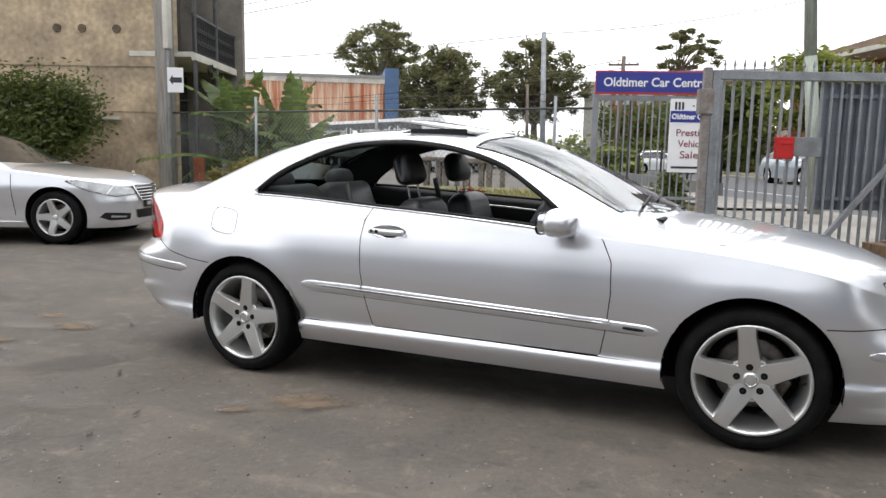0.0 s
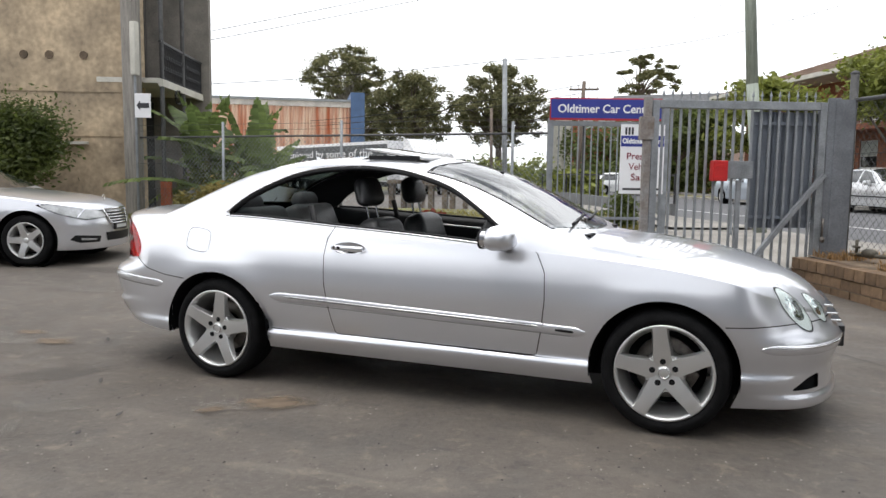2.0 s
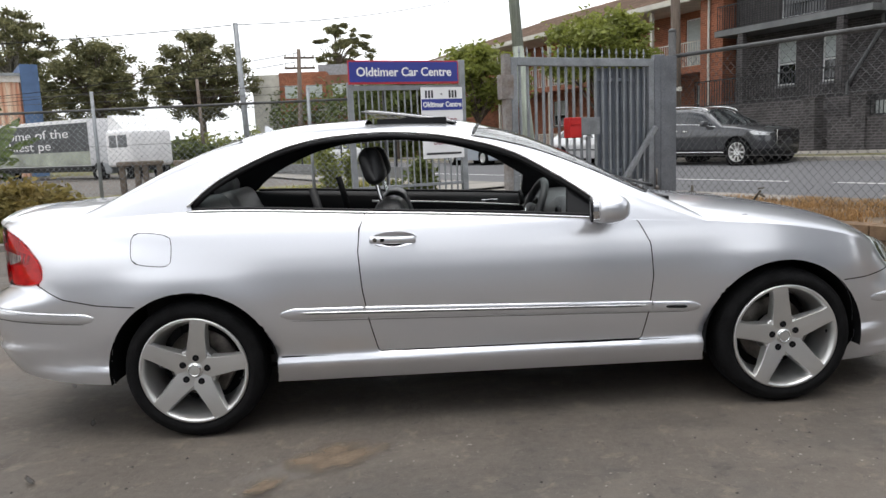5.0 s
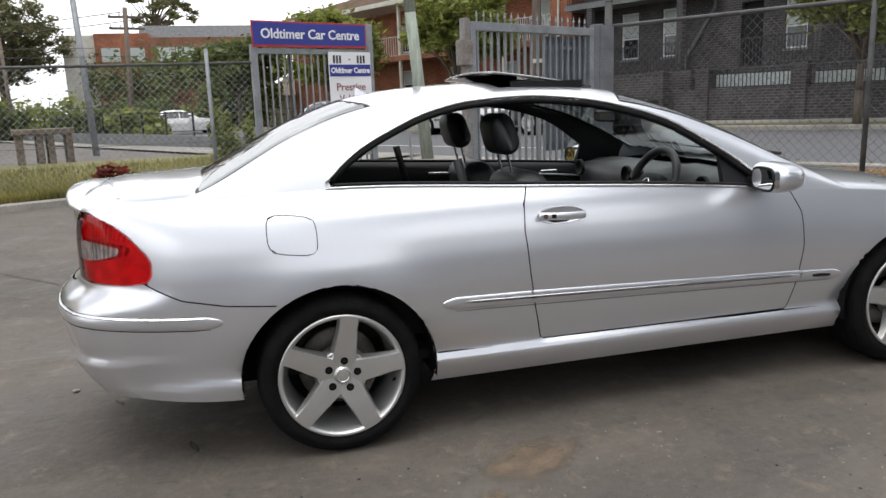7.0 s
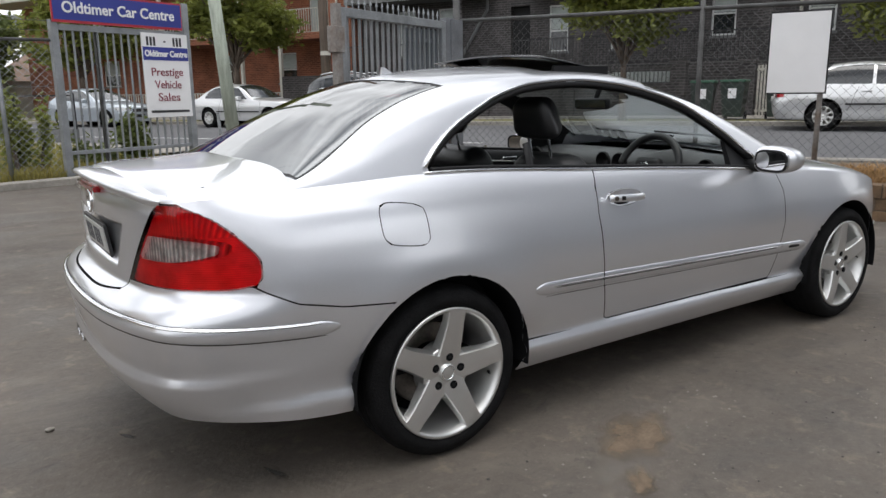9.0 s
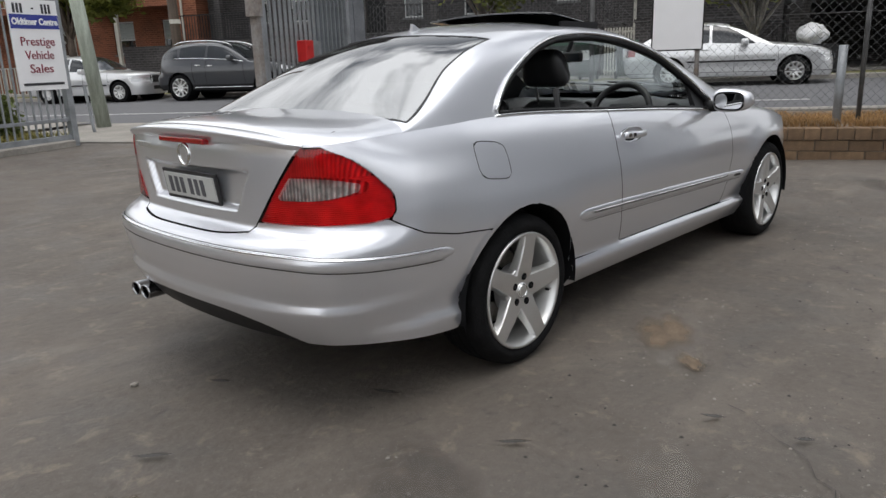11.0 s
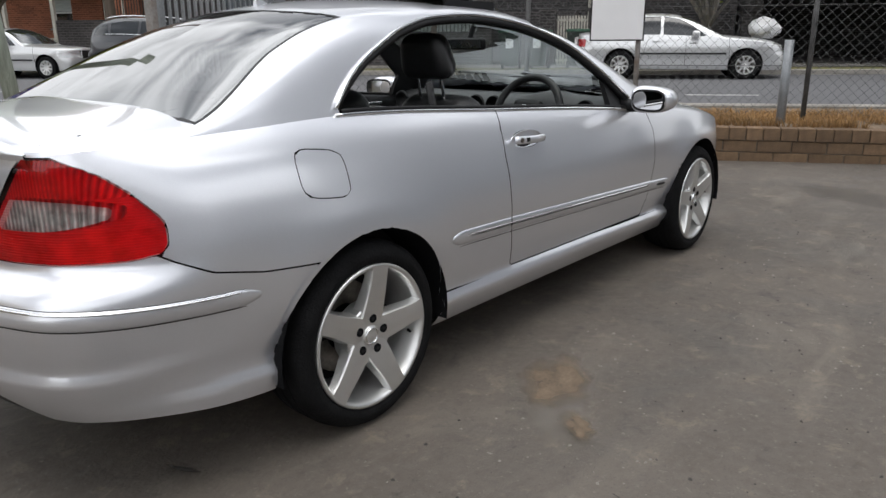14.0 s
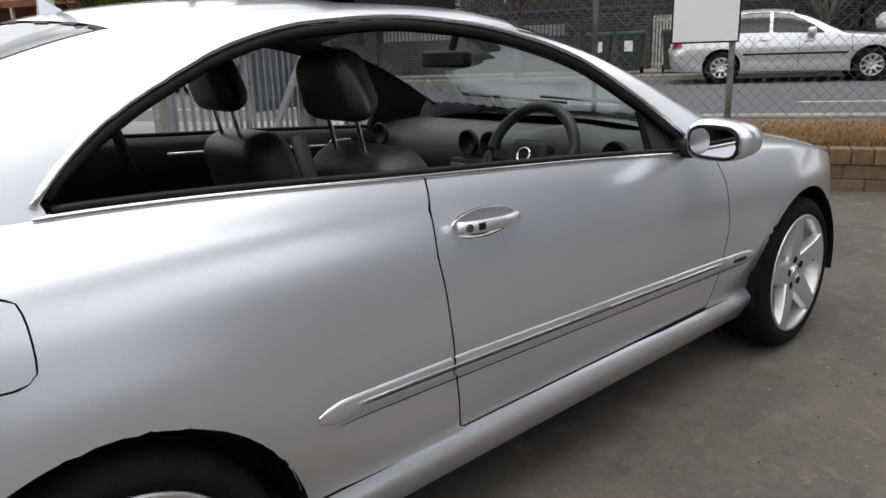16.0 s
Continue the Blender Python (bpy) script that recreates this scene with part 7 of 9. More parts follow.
def build_red_flats():
    h = thing("red_flat_block", "orange-red brick block of flats with a tiled hip roof", "building", m=STREET.copy())
    D = 18.0
    holes = [(-18.0, -16.1, 4.10, 6.25), (-17.4, -15.8, 1.9, 3.3), (-20.0, -18.9, 1.9, 3.3), (-24.0, -22.6, 4.3, 5.8), (-24.0, -22.6, 1.9, 3.3), (-28.0, -26.6, 4.3, 5.8), (-28, -26.6, 1.9, 3.3),
             (-33.0, -31.6, 4.3, 5.8), (-33, -31.6, 1.9, 3.3)]
    part("front_wall", wall_with_holes(bmesh.new(), -40, -14.3, 0.2, 6.7, D + 1.2, D + 1.5, holes), BRICK_RED, h, "orange-red brick wall")
    part("side_wall", boxes((-14.6, D + 1.5, 0.2, -14.3, 30, 6.7)), BRICK_RED, h)
    part("side_wall", boxes((-40, D + 1.5, 0.2, -39.7, 30, 6.7)), BRICK_RED, h)
    part("stair_bay", boxes((-15.5, D - 0.6, 0.2, -14.35, D + 1.2, 6.7)), BRICK_RED, h)
    # black sheet in place of the shade inside the rooms
    part("room_shade_sheet", boxes((-39.5, D + 2.2, 0.3, -14.7, D + 2.3, 6.6)), DARKVOID, h)
    for i, (a, b, c, e) in enumerate(holes):
        window_in(h, a, b, c, e, D + 1.22, mid=i > 0)
    bal = part_of("balcony", None, h, "balcony with cream iron railing")
    part("balcony_slab", boxes((-21.0, D - 0.6, 3.72, -15.5, D + 1.2, 4.0)), BRICK_RED, bal)
    part("balcony_slab", boxes((-35.0, D - 0.6, 3.72, -22.0, D + 1.2, 4.0)), BRICK_RED, bal)
    railing(h, -20.9, -15.6, 4.0, 5.02, D - 0.5, CREAM, 0.13, r=0.012)
    railing(h, -34.9, -22.1, 4.0, 5.02, D - 0.5, CREAM, 0.2, r=0.012)
    for s in (-20.7, -18.35, -26.0, -31.0):
        part("column", boxes((s - 0.07, D - 0.58, 0.3, s + 0.07, D - 0.44, 6.6)), CREAM, h, "cream steel column")
    part("pipe_run", tubes(((-15.0, D - 0.68, 0.3), (-15.0, D - 0.68, 6.6), 0.05)), CREAM, h)
    # hip roof with overhanging eaves
    r = part_of("roof", None, h, "terracotta tiled roof")
    v = [(-41, D - 1.0, 6.75), (-13.7, D - 1.0, 6.75), (-13.7, 31, 6.75), (-41, 31, 6.75), (-36, 24.5, 9.2), (-18.5, 24.5, 9.2)]
    part_of("tiles", mesh_of("tiles", v, [(0, 1, 5, 4), (1, 2, 5), (2, 3, 4, 5), (3, 0, 4)], TILES, False), r)
    bm = bmesh.new()
    n = 22
    for k in range(n):
        t = (k + 0.5) / n
        z, d = 6.76 + 2.45 * t, D - 1.0 + 7.5 * t
        s0, s1 = -41 + 5 * t, -13.7 - 4.8 * t
        box(bm, s0, d - 0.03, z + 0.0, s1, d + 0.05, z + 0.05)
    part("tile_course", bm, TILES, r)
    part("fascia", boxes((-41, D - 1.05, 6.58, -13.65, D - 0.98, 6.80), (-13.70, D - 0.98, 6.58, -13.63, 31, 6.8)), CREAM, r)
    part("soffit", boxes((-41, D - 0.98, 6.56, -13.7, D + 1.2, 6.60)), CREAM, r)
    part("ridge_cap", tubes(((-36, 24.5, 9.2), (-18.5, 24.5, 9.2), 0.12), ((-18.5, 24.5, 9.2), (-13.7, D - 1, 6.75), 0.10)), TILES, r)
    # low garden fence and hedge line
    f = thing("garden_fence", "low cream picket fence before the red flats", "fence", m=STREET.copy())
    railing(f, -30, -15.8, 0.4, 1.45, 14.6, CREAM, 0.16, r=0.02)


def build_side_house():
    """The rendered end wall and the terrace verandah beyond the yard."""
    M = Matrix.Translation((-9.65, 8.35, 0)) @ Matrix.Rotation(math.atan2(0.40, 0.91), 4, "Z")
    h = thing("rendered_house", "house with a stained beige rendered end wall and string courses", "house", m=M)
    part("end_wall", boxes((-18, 0, 0, -0.05, 0.35, 8.5)), RENDER, h, "stained beige rendered wall")
    part("string_course", boxes((-18, -0.025, 3.02, -0.06, 0.0, 3.07)), RENDER, h)
    part("string_course", boxes((-18, -0.02, 2.04, -0.06, 0.0, 2.07)), RENDER, h)
    part("return_wall", boxes((-18, 0.35, 0, -17.6, 9, 8.5)), RENDER, h)
    part("return_wall", boxes((-0.4, 0.35, 0, -0.05, 1.2, 8.5)), RENDER, h)
    part("roof_sheet", boxes((-18.2, -0.2, 8.5, 0.1, 9, 8.7)), GALV_DARK, h)
    for x in (-0.95, -1.7, -2.25):
        bm = bmesh.new()
        tube(bm, (x, 0.01, 3.82), (x, -0.025, 3.82), 0.09, seg=14)
        part("anchor_plate", bm, SOIL, h, "rusty wall anchor plate")
    curve_mesh("conduit", [(-4.4, -0.03, 4.6), (-4.42, -0.03, 3.9), (-4.2, -0.03, 3.4), (-3.7, -0.03, 3.1)], 0.02, GALV_DARK, h)
    part("bracket_rail", boxes((-2.6, -0.12, 1.86, -0.9, -0.02, 1.92), (-2.6, -0.10, 1.78, -1.6, -0.03, 1.86)), CREAM, h, "pale pipe rail on the wall")
    post = thing("timber_post", "weathered grey timber post with a small arrow sign", "post", m=Matrix.Translation((-9.42, 8.22, 0)))
    part("shaft", boxes((-0.15, -0.13, 0, 0.17, 0.13, 6.5), bevel=0.02), material("weathered_timber", (0.27, 0.25, 0.225), 0.9, 0, 0.2, 4, 30, 0.3, stretch=(5, 5, 0.5)), post)
    part("conduit", tubes(((0.21, -0.12, 0.2), (0.21, -0.12, 4.2), 0.03)), GALV, post)
    part("meter_case", boxes((0.15, -0.2, 3.35, 0.3, -0.05, 4.5), bevel=0.04), CREAM, post)
    sgn = thing("arrow_sign", "small white sign with a dark arrow on the timber post", "sign", m=Matrix.Translation((-9.14, 8.03, 2.70)) @ Matrix.Rotation(0.45, 4, "Z"))
    part("plate", boxes((-0.02, -0.02, -0.26, 0.32, 0.0, 0.26), bevel=0.004), SIGNWHITE, sgn)
    part_of("arrow", mesh_of("arrow", [(0.02, -0.024, 0.0), (0.10, -0.024, 0.11), (0.10, -0.024, 0.055), (0.29, -0.024, 0.055), (0.29, -0.024, -0.055), (0.10, -0.024, -0.055), (0.10, -0.024, -0.11)], [(0, 6, 5, 4, 3, 2, 1)], INKGREY, False), sgn)
    # verandah with iron lace
    v = thing("terrace_house", "old terrace house with a dark iron-lace balcony", "house", m=Matrix.Translation((-8.75, 8.1, 0)) @ Matrix.Rotation(math.atan2(0.909, -0.417), 4, "Z"))
    part("front_wall", boxes((0.9, 1.4, 0, 4.2, 1.7, 9)), material("dark_old_render", (0.11, 0.10, 0.09), 0.9, 0, 0.2, 2, 30, 0.2), v)
    part("far_wall", boxes((3.96, -0.22, 0, 4.2, 1.4, 9)), material("old_grey_render", (0.23, 0.21, 0.185), 0.9, 0, 0.2, 2, 30, 0.2), v)
    part("balcony_floor", boxes((0.6, 0.0, 3.25, 3.96, 1.4, 3.36), (0.6, -0.05, 3.18, 3.96, 0.05, 3.34)), CREAM, v, "pale painted balcony edge")
    lace = part_of("lace_railing", None, v, "dark cast-iron lace railing")
    bm = bmesh.new()
    x = 0.65
    while x < 3.9:
        tube(bm, (x, 0, 3.34), (x, 0, 4.15), 0.020, seg=4)
        for k in range(3):
            zc = 3.48 + 0.26 * k
            for q in range(8):
                a0, a1 = q * math.pi / 4, (q + 1) * math.pi / 4
                tube(bm, (x + 0.075 + 0.06 * math.cos(a0), 0, zc + 0.12 * math.sin(a0)), (x + 0.075 + 0.06 * math.cos(a1), 0, zc + 0.12 * math.sin(a1)), 0.014, seg=3, caps=False)
        x += 0.13
    o = part("lace", bm, RAILBLACK, lace)
    part("hand_rail", boxes((0.6, -0.03, 4.14, 3.96, 0.03, 4.19)), RAILBLACK, lace)
    for x in (0.7, 2.3):
        part("verandah_post", tubes(((x, 0, 0), (x, 0, 9), 0.05)), GALV_DARK, v)
    # black boxes stand in for the shade in the door openings
    for q in ((0.9, 1.25, 0.1, 3.9, 1.38, 3.1), (1.2, 1.3, 3.4, 2.1, 1.39, 5.9), (2.6, 1.3, 3.4, 3.5, 1.39, 5.9)):
        part("doorway_shade_box", boxes(q), DARKVOID, v)
    bm = bmesh.new()
    for k in range(14):
        a = k * 0.7
        tube(bm, (1.5 + 0.22 * math.cos(a), -0.10, 3.02 + 0.16 * math.sin(a)), (1.5 + 0.22 * math.cos(a + 0.7), -0.10 - 0.004 * k, 3.02 + 0.16 * math.sin(a + 0.7)), 0.015, seg=4)
    part("cable_coil", bm, BLACKTRIM, v, "coiled black cable")


build_grey_flats()
build_front_walls()
build_red_flats()
build_side_house()


# ---- other vehicles ----
def plain_car(name, label, C, M, paint, wheelbase, R, rim, w, win, screens, head, tail, doors, grille, hgt, strip_z=None, rail=False, tint=None, hub=0.0, group="", lower=None, spokes=5):
    """A parked car from a CarShape: skin, glass, lamps, wheels, mirrors and trim."""
    car = thing(name, label, "car", m=M, group=group)
    arches = ((0.0, R + 0.01, R + 0.055, R + 0.05), (wheelbase, R + 0.01, R + 0.055, R + 0.05))
    us = np.linspace(0, 1, 150)
    vs = np.linspace(0, 1, 24)
    base = lambda P: arch_keep(P, arches)
    lamps = lambda P: np.maximum(inside(head, P), inside(tail, P))
    low = (lambda P: P[:, 2] - lower) if lower else (lambda P: P[:, 2] + 9)
    skin("body", C.ring, us, vs, lambda P: np.minimum.reduce([base(P), -lamps(P), low(P)]), paint, car)
    if lower:
        skin("lower_cladding", C.ring, us, vs, lambda P: np.minimum(base(P), -low(P)), BLACKTRIM, car, "black lower cladding")
    skin("inner_shell", lambda u, v: C.ring(u, v, -0.03), us[::2], vs[::2], base, SHADOWGAP, car)
    qs = np.sin(np.linspace(0, 1, 14) * math.pi / 2)
    xr, xf = screens[0][0], screens[1][1]
    skin("bonnet", C.deck, us, qs, lambda P: P[:, 0] - xf + 0.25, paint, car)
    skin("boot_deck", C.deck, us, qs, lambda P: xr + 0.25 - P[:, 0], paint, car)
    h1 = skin("headlamp", lambda u, v: C.ring(u, v, 0.006), us, vs, lambda P: inside(head, P), CLEARLENS, car, "clear headlamp", both=False)
    flip(h1)
    t1 = skin("tail_lamp", lambda u, v: C.ring(u, v, 0.006), us, vs, lambda P: inside(tail, P), REDBAR, car, "red tail lamp", both=False)
    flip(t1)
    xs = np.linspace(screens[0][0] - 0.25, screens[1][1] + 0.2, 90)
    qq = np.linspace(0, 1, 36)
    sides = lambda P: np.maximum.reduce([np.minimum(inside(p, P), -P[:, 1] - 0.25) for p in win])
    def edge_of(P):
        yb, zb, yc, zc, zr = C.edge(P[:, 0])
        return yc - 0.05 - abs(P[:, 1])
    rear = lambda P: np.minimum.reduce([P[:, 0] - screens[0][0], screens[0][1] - P[:, 0], edge_of(P)])
    fore = lambda P: np.minimum.reduce([P[:, 0] - screens[1][0], screens[1][1] - P[:, 0] - 0.25 * P[:, 1]**2, edge_of(P)])
    skin("roof", C.house, xs, qq, lambda P: np.minimum.reduce([-sides(P), -rear(P), -fore(P)]), paint, car)
    g = tint or DARKGLASS
    skin("windscreen", lambda x, q: C.house(x, q, -0.004), xs, qq, lambda P: fore(P) + 0.02, g, car)
    skin("rear_window", lambda x, q: C.house(x, q, -0.004), xs, qq, lambda P: rear(P) + 0.02, g, car)
    sg = skin("side_window", lambda x, q: C.house(x, q, -0.006), xs, qq, lambda P: sides(P) + 0.02, g, car, both=False)
    flip(sg)
    for x, z in [(0, R), (wheelbase, R)]:
        for sgn in (-1, 1):
            wheel_on(car, (x, sgn * (w - 0.13), z), R, rim, side=sgn, width=0.22, detail=False, form="thin" if spokes > 6 else "star", spokes=spokes, twist=0.3)
            v, f = lathe([(R + 0.05, -0.0), (R + 0.05, 0.35), (0.01, 0.36)], 24)
            part_of("arch_liner", mesh_of("arch_liner", [(p[0] + x, sgn * (w - 0.06) - sgn * p[1], p[2] + z) for p in v], f, SHADOWGAP), car)
    for x0_, z0_, x1_, z1_ in doors:
        pts = [tuple(C.at(x0_ + (x1_ - x0_) * t, z0_ + (z1_ - z0_) * t, 0.0015)) for t in np.linspace(0, 1, 10)]
        curve_mesh("door_gap", pts, 0.004, SHADOWGAP, car)
    for x0_, z0_, x1_, z1_ in doors[:2]:
        p = C.at(max(x0_, x1_) + (0.16 if x1_ > x0_ - 0.6 else 0.1), 0.0 + float(C.belt(x0_)) - 0.14, 0.012)
        bm = bmesh.new()
        box(bm, p[0] - 0.09, p[1] - 0.012, p[2] - 0.016, p[0] + 0.09, p[1] + 0.02, p[2] + 0.016, bevel=0.008)
        part("door_handle", bm, CHROME if rail else paint, car)
    if strip_z:
        for sgn in (1, -1):
            pts = [C.at(x, strip_z, 0.006) for x in np.linspace(0.40, wheelbase - 0.42, 20)]
            curve_mesh("side_moulding", [(p[0], p[1] * sgn, p[2]) for p in pts], 0.02, BLACKTRIM, car, squash=(0.008, 0.022))
    if rail:
        for sgn in (1, -1):
            pts = [C.at(x, 0.36, 0.01) for x in np.linspace(0.42, wheelbase - 0.44, 16)]
            curve_mesh("sill_strip", [(p[0], p[1] * sgn, p[2]) for p in pts], 0.02, CHROME, car, squash=(0.008, 0.016))
            curve_mesh("roof_rail", [(x, sgn * (0.60 - 0.05 * abs(x - 0.7)), float(C.roof(x)) + 0.015 - 0.02) for x in np.linspace(-0.3, 1.6, 16)], 0.018, CHROME, car)
            curve_mesh("window_trim", [tuple(np.array(C.house(np.array([x]), np.array([0.985]), 0.004)[0]) * (1, sgn, 1)) for x in np.linspace(-0.2, 2.1, 20)], 0.012, CHROME, car)
    for sgn in (-1, 1):
        bm = bmesh.new()
        cushion(bm, screens[1][1] - 0.62, sgn * (w + 0.04) - 0.10, hgt - 0.09, screens[1][1] - 0.46, sgn * (w + 0.04) + 0.10, hgt + 0.06, r=0.045)
        part("door_mirror", bm, paint, car, smooth=True)
    # nose: grille and plate; tail: plate
    xn = C.x1
    gz0, gz1, gw = grille or (0.5, 0.6, 0.2)
    if grille is None:
        part("underbody", boxes((C.x0 + 0.2, -0.5, 0.2, xn - 0.2, 0.5, 0.32)), SHADOWGAP, car)
        return car
    bm = bmesh.new()
    box(bm, xn - 0.14, -gw, gz0, xn - 0.012, gw, gz1, bevel=0.02)
    gr = part("grille", bm, BLACKTRIM, car, "dark grille with bright bars")
    n = 5
    for k in range(n):
        z = gz0 + (gz1 - gz0) * (k + 0.5) / n
        part("grille_bar", boxes((xn - 0.02, -gw * 0.96, z - 0.006, xn - 0.004, gw * 0.96, z + 0.006)), CHROME, gr)
    part("grille_bar", boxes((xn - 0.03, -gw - 0.012, gz0, xn - 0.002, -gw + 0.004, gz1)), CHROME, gr)
    part("grille_bar", boxes((xn - 0.03, gw - 0.004, gz0, xn - 0.002, gw + 0.012, gz1)), CHROME, gr)
    part("number_plate", boxes((xn - 0.015, -0.18, 0.36, xn + 0.008, 0.18, 0.47), bevel=0.003), PLATE_K, car)
    part("number_plate", boxes((C.x0 - 0.008, -0.18, 0.62, C.x0 + 0.06, 0.18, 0.73), bevel=0.003), PLATE_W, car)
    part("underbody", boxes((C.x0 + 0.2, -0.5, 0.2, xn - 0.2, 0.5, 0.32)), SHADOWGAP, car)
    return car


def dress_nose(car, C):
    """Grille, intakes, fog lamps, lamp bowls, plate and bonnet emblem of the silver sedan."""
    us, vs = np.linspace(0.7, 1, 140), np.linspace(0, 1, 50)
    fore = lambda P: P[:, 0] - 2.9
    yz = lambda pts, P: inside(pts, np.c_[P[:, 0], -P[:, 1], P[:, 2]], 1, 2)
    cut = lambda pts: (lambda P: np.minimum(yz(pts, P), fore(P)))
    gr = skin("grille", lambda u, v: C.ring(u, v, 0.010), us, vs, cut([(-1, 0.735), (0.345, 0.735), (0.315, 0.64), (0.25, 0.535), (-1, 0.535)]), BLACKTRIM, car, "black grille with chrome bars")
    def line(z, y, off):
        pts = [C.ring(np.array([u]), np.array([(z - float(C.under(3.6))) / (float(C.belt(3.6)) - float(C.under(3.6)))]), off)[0] for u in np.linspace(0.80, 1, 80)]
        pts = [p for p in pts if -p[1] <= y]
        return [(p[0], p[1], z) for p in pts] + [(p[0], -p[1], z) for p in pts[::-1]]
    for z, y in ((0.575, 0.27), (0.615, 0.295), (0.655, 0.315), (0.695, 0.328)):
        curve_mesh("grille_bar", line(z, y, 0.016), 0.010, CHROME, gr, squash=(0.008, 0.011))
    curve_mesh("grille_surround", line(0.735, 0.35, 0.014) + line(0.535, 0.255, 0.014)[::-1], 0.012, CHROME, gr, closed=True)
    skin("lower_intake", lambda u, v: C.ring(u, v, 0.006), us, vs, cut([(-1, 0.415), (0.36, 0.415), (0.33, 0.30), (-1, 0.30)]), BLACKTRIM, car)
    fog = skin("fog_lamp_recess", lambda u, v: C.ring(u, v, 0.006), us, vs, cut([(0.46, 0.375), (0.76, 0.40), (0.80, 0.34), (0.72, 0.295), (0.48, 0.295)]), BLACKTRIM, car, both=False)
    lt = skin("day_lamp", lambda u, v: C.ring(u, v, 0.014), us, vs, cut([(0.54, 0.345), (0.72, 0.36), (0.72, 0.335), (0.54, 0.322)]), CLEARLENS, fog, both=False)
    f2 = flip(fog)
    flip(lt).parent = f2
    part("number_plate", boxes((C.x1 - 0.03, -0.18, 0.44, C.x1 + 0.022, 0.18, 0.535), bevel=0.004), PLATE_K, car, "dark number plate")
    part("plate_bar", boxes((C.x1 + 0.020, -0.15, 0.465, C.x1 + 0.025, 0.15, 0.512)), PLATE_W, car)
    v, f = lathe([(0.030, 0.003), (0.031, -0.003), (0.037, -0.003), (0.037, 0.003)], 24)
    em = part_of("bonnet_emblem", mesh_of("bonnet_emblem", v, f, CHROME), car, "chrome ring emblem", Matrix.Translation((3.50, 0, 0.885)) @ Matrix.Rotation(radians(90), 4, "Z"))
    part("emblem_stem", tubes(((3.50, 0, 0.82), (3.50, 0, 0.855), 0.006)), CHROME, car)
    hp = [(3.02, 0.80), (3.22, 0.815), (3.50, 0.775), (3.66, 0.70), (3.70, 0.63), (3.56, 0.60), (3.30, 0.68)]
    seal = skin("lamp_seal", lambda u, v: C.ring(u, v, 0.009), us, vs, lambda P: 0.005 - abs(inside(hp, P)), SHADOWGAP, car, both=False)
    flip(seal)
    bar = skin("lamp_divider", lambda u, v: C.ring(u, v, 0.009), us, vs, lambda P: np.minimum(inside(hp, P), 0.008 - abs(P[:, 0] - 3.50 - 0.4 * (P[:, 2] - 0.7))), SILVER, car, both=False)
    flip(bar)
    # pale sill line
    for sgn in (1, -1):
        pts = [C.at(x, 0.27, 0.004) for x in np.linspace(0.42, 2.45, 16)]
        curve_mesh("sill_trim", [(p[0], p[1] * sgn, p[2]) for p in pts], 0.014, WHITEPAINT, car, squash=(0.006, 0.010))


def outline_of(x0, x1, w, round_r=0.55, round_f=0.6):
    return [(x0, 0), (x0 + 0.01, 0.25 * w), (x0 + 0.035, 0.52 * w), (x0 + 0.10, 0.76 * w), (x0 + 0.24, 0.915 * w), (x0 + round_r, 0.975 * w), (0, w), (0.9, w), (1.9, w), (x1 - round_f - 0.25, 0.99 * w),
            (x1 - round_f * 0.72, 0.93 * w), (x1 - 0.24, 0.80 * w), (x1 - 0.10, 0.60 * w), (x1 - 0.03, 0.32 * w), (x1, 0)]


BACK = [(0.18, 0.16), (0.30, 0.06), (0.45, 0.01), (0.58, 0.0), (0.66, 0.02), (0.70, 0.06), (0.85, 0.075), (1.0, 0.12), (1.3, 0.2)]
FRONT = [(0.15, 0.07), (0.22, 0.02), (0.36, 0.0), (0.50, 0.0), (0.60, 0.02), (0.70, 0.05), (0.80, 0.10), (0.95, 0.18)]
SIDE = [(0.16, 0.10), (0.22, 0.055), (0.32, 0.035), (0.42, 0.03), (0.55, 0.01), (0.68, 0.0), (0.80, 0.02), (0.90, 0.05), (1.0, 0.09), (1.1, 0.14)]

E_SHAPE = CarShape(outline_of(-1.13, 3.72, 0.925), SIDE, BACK, FRONT,
    belt=[(-1.2, 0.98), (-0.5, 1.0), (0, 1.02), (1.0, 0.99), (2.0, 0.935), (2.5, 0.90), (2.9, 0.86), (3.3, 0.80), (3.75, 0.70)],
    crown=[(-1.1, 1.03), (-0.7, 1.07), (1.9, 1.03), (2.3, 1.0), (2.8, 0.95), (3.2, 0.90), (3.5, 0.83), (3.62, 0.77), (3.75, 0.71)],
    roof=[(-1.1, 0.85), (-0.7, 1.05), (-0.35, 1.26), (0.1, 1.42), (0.6, 1.47), (1.1, 1.46), (1.45, 1.40), (1.9, 1.18), (2.3, 0.99), (2.5, 0.88)], under=((-2, 0.24), (3, 0.20), (4, 0.2)), bow=0.04)
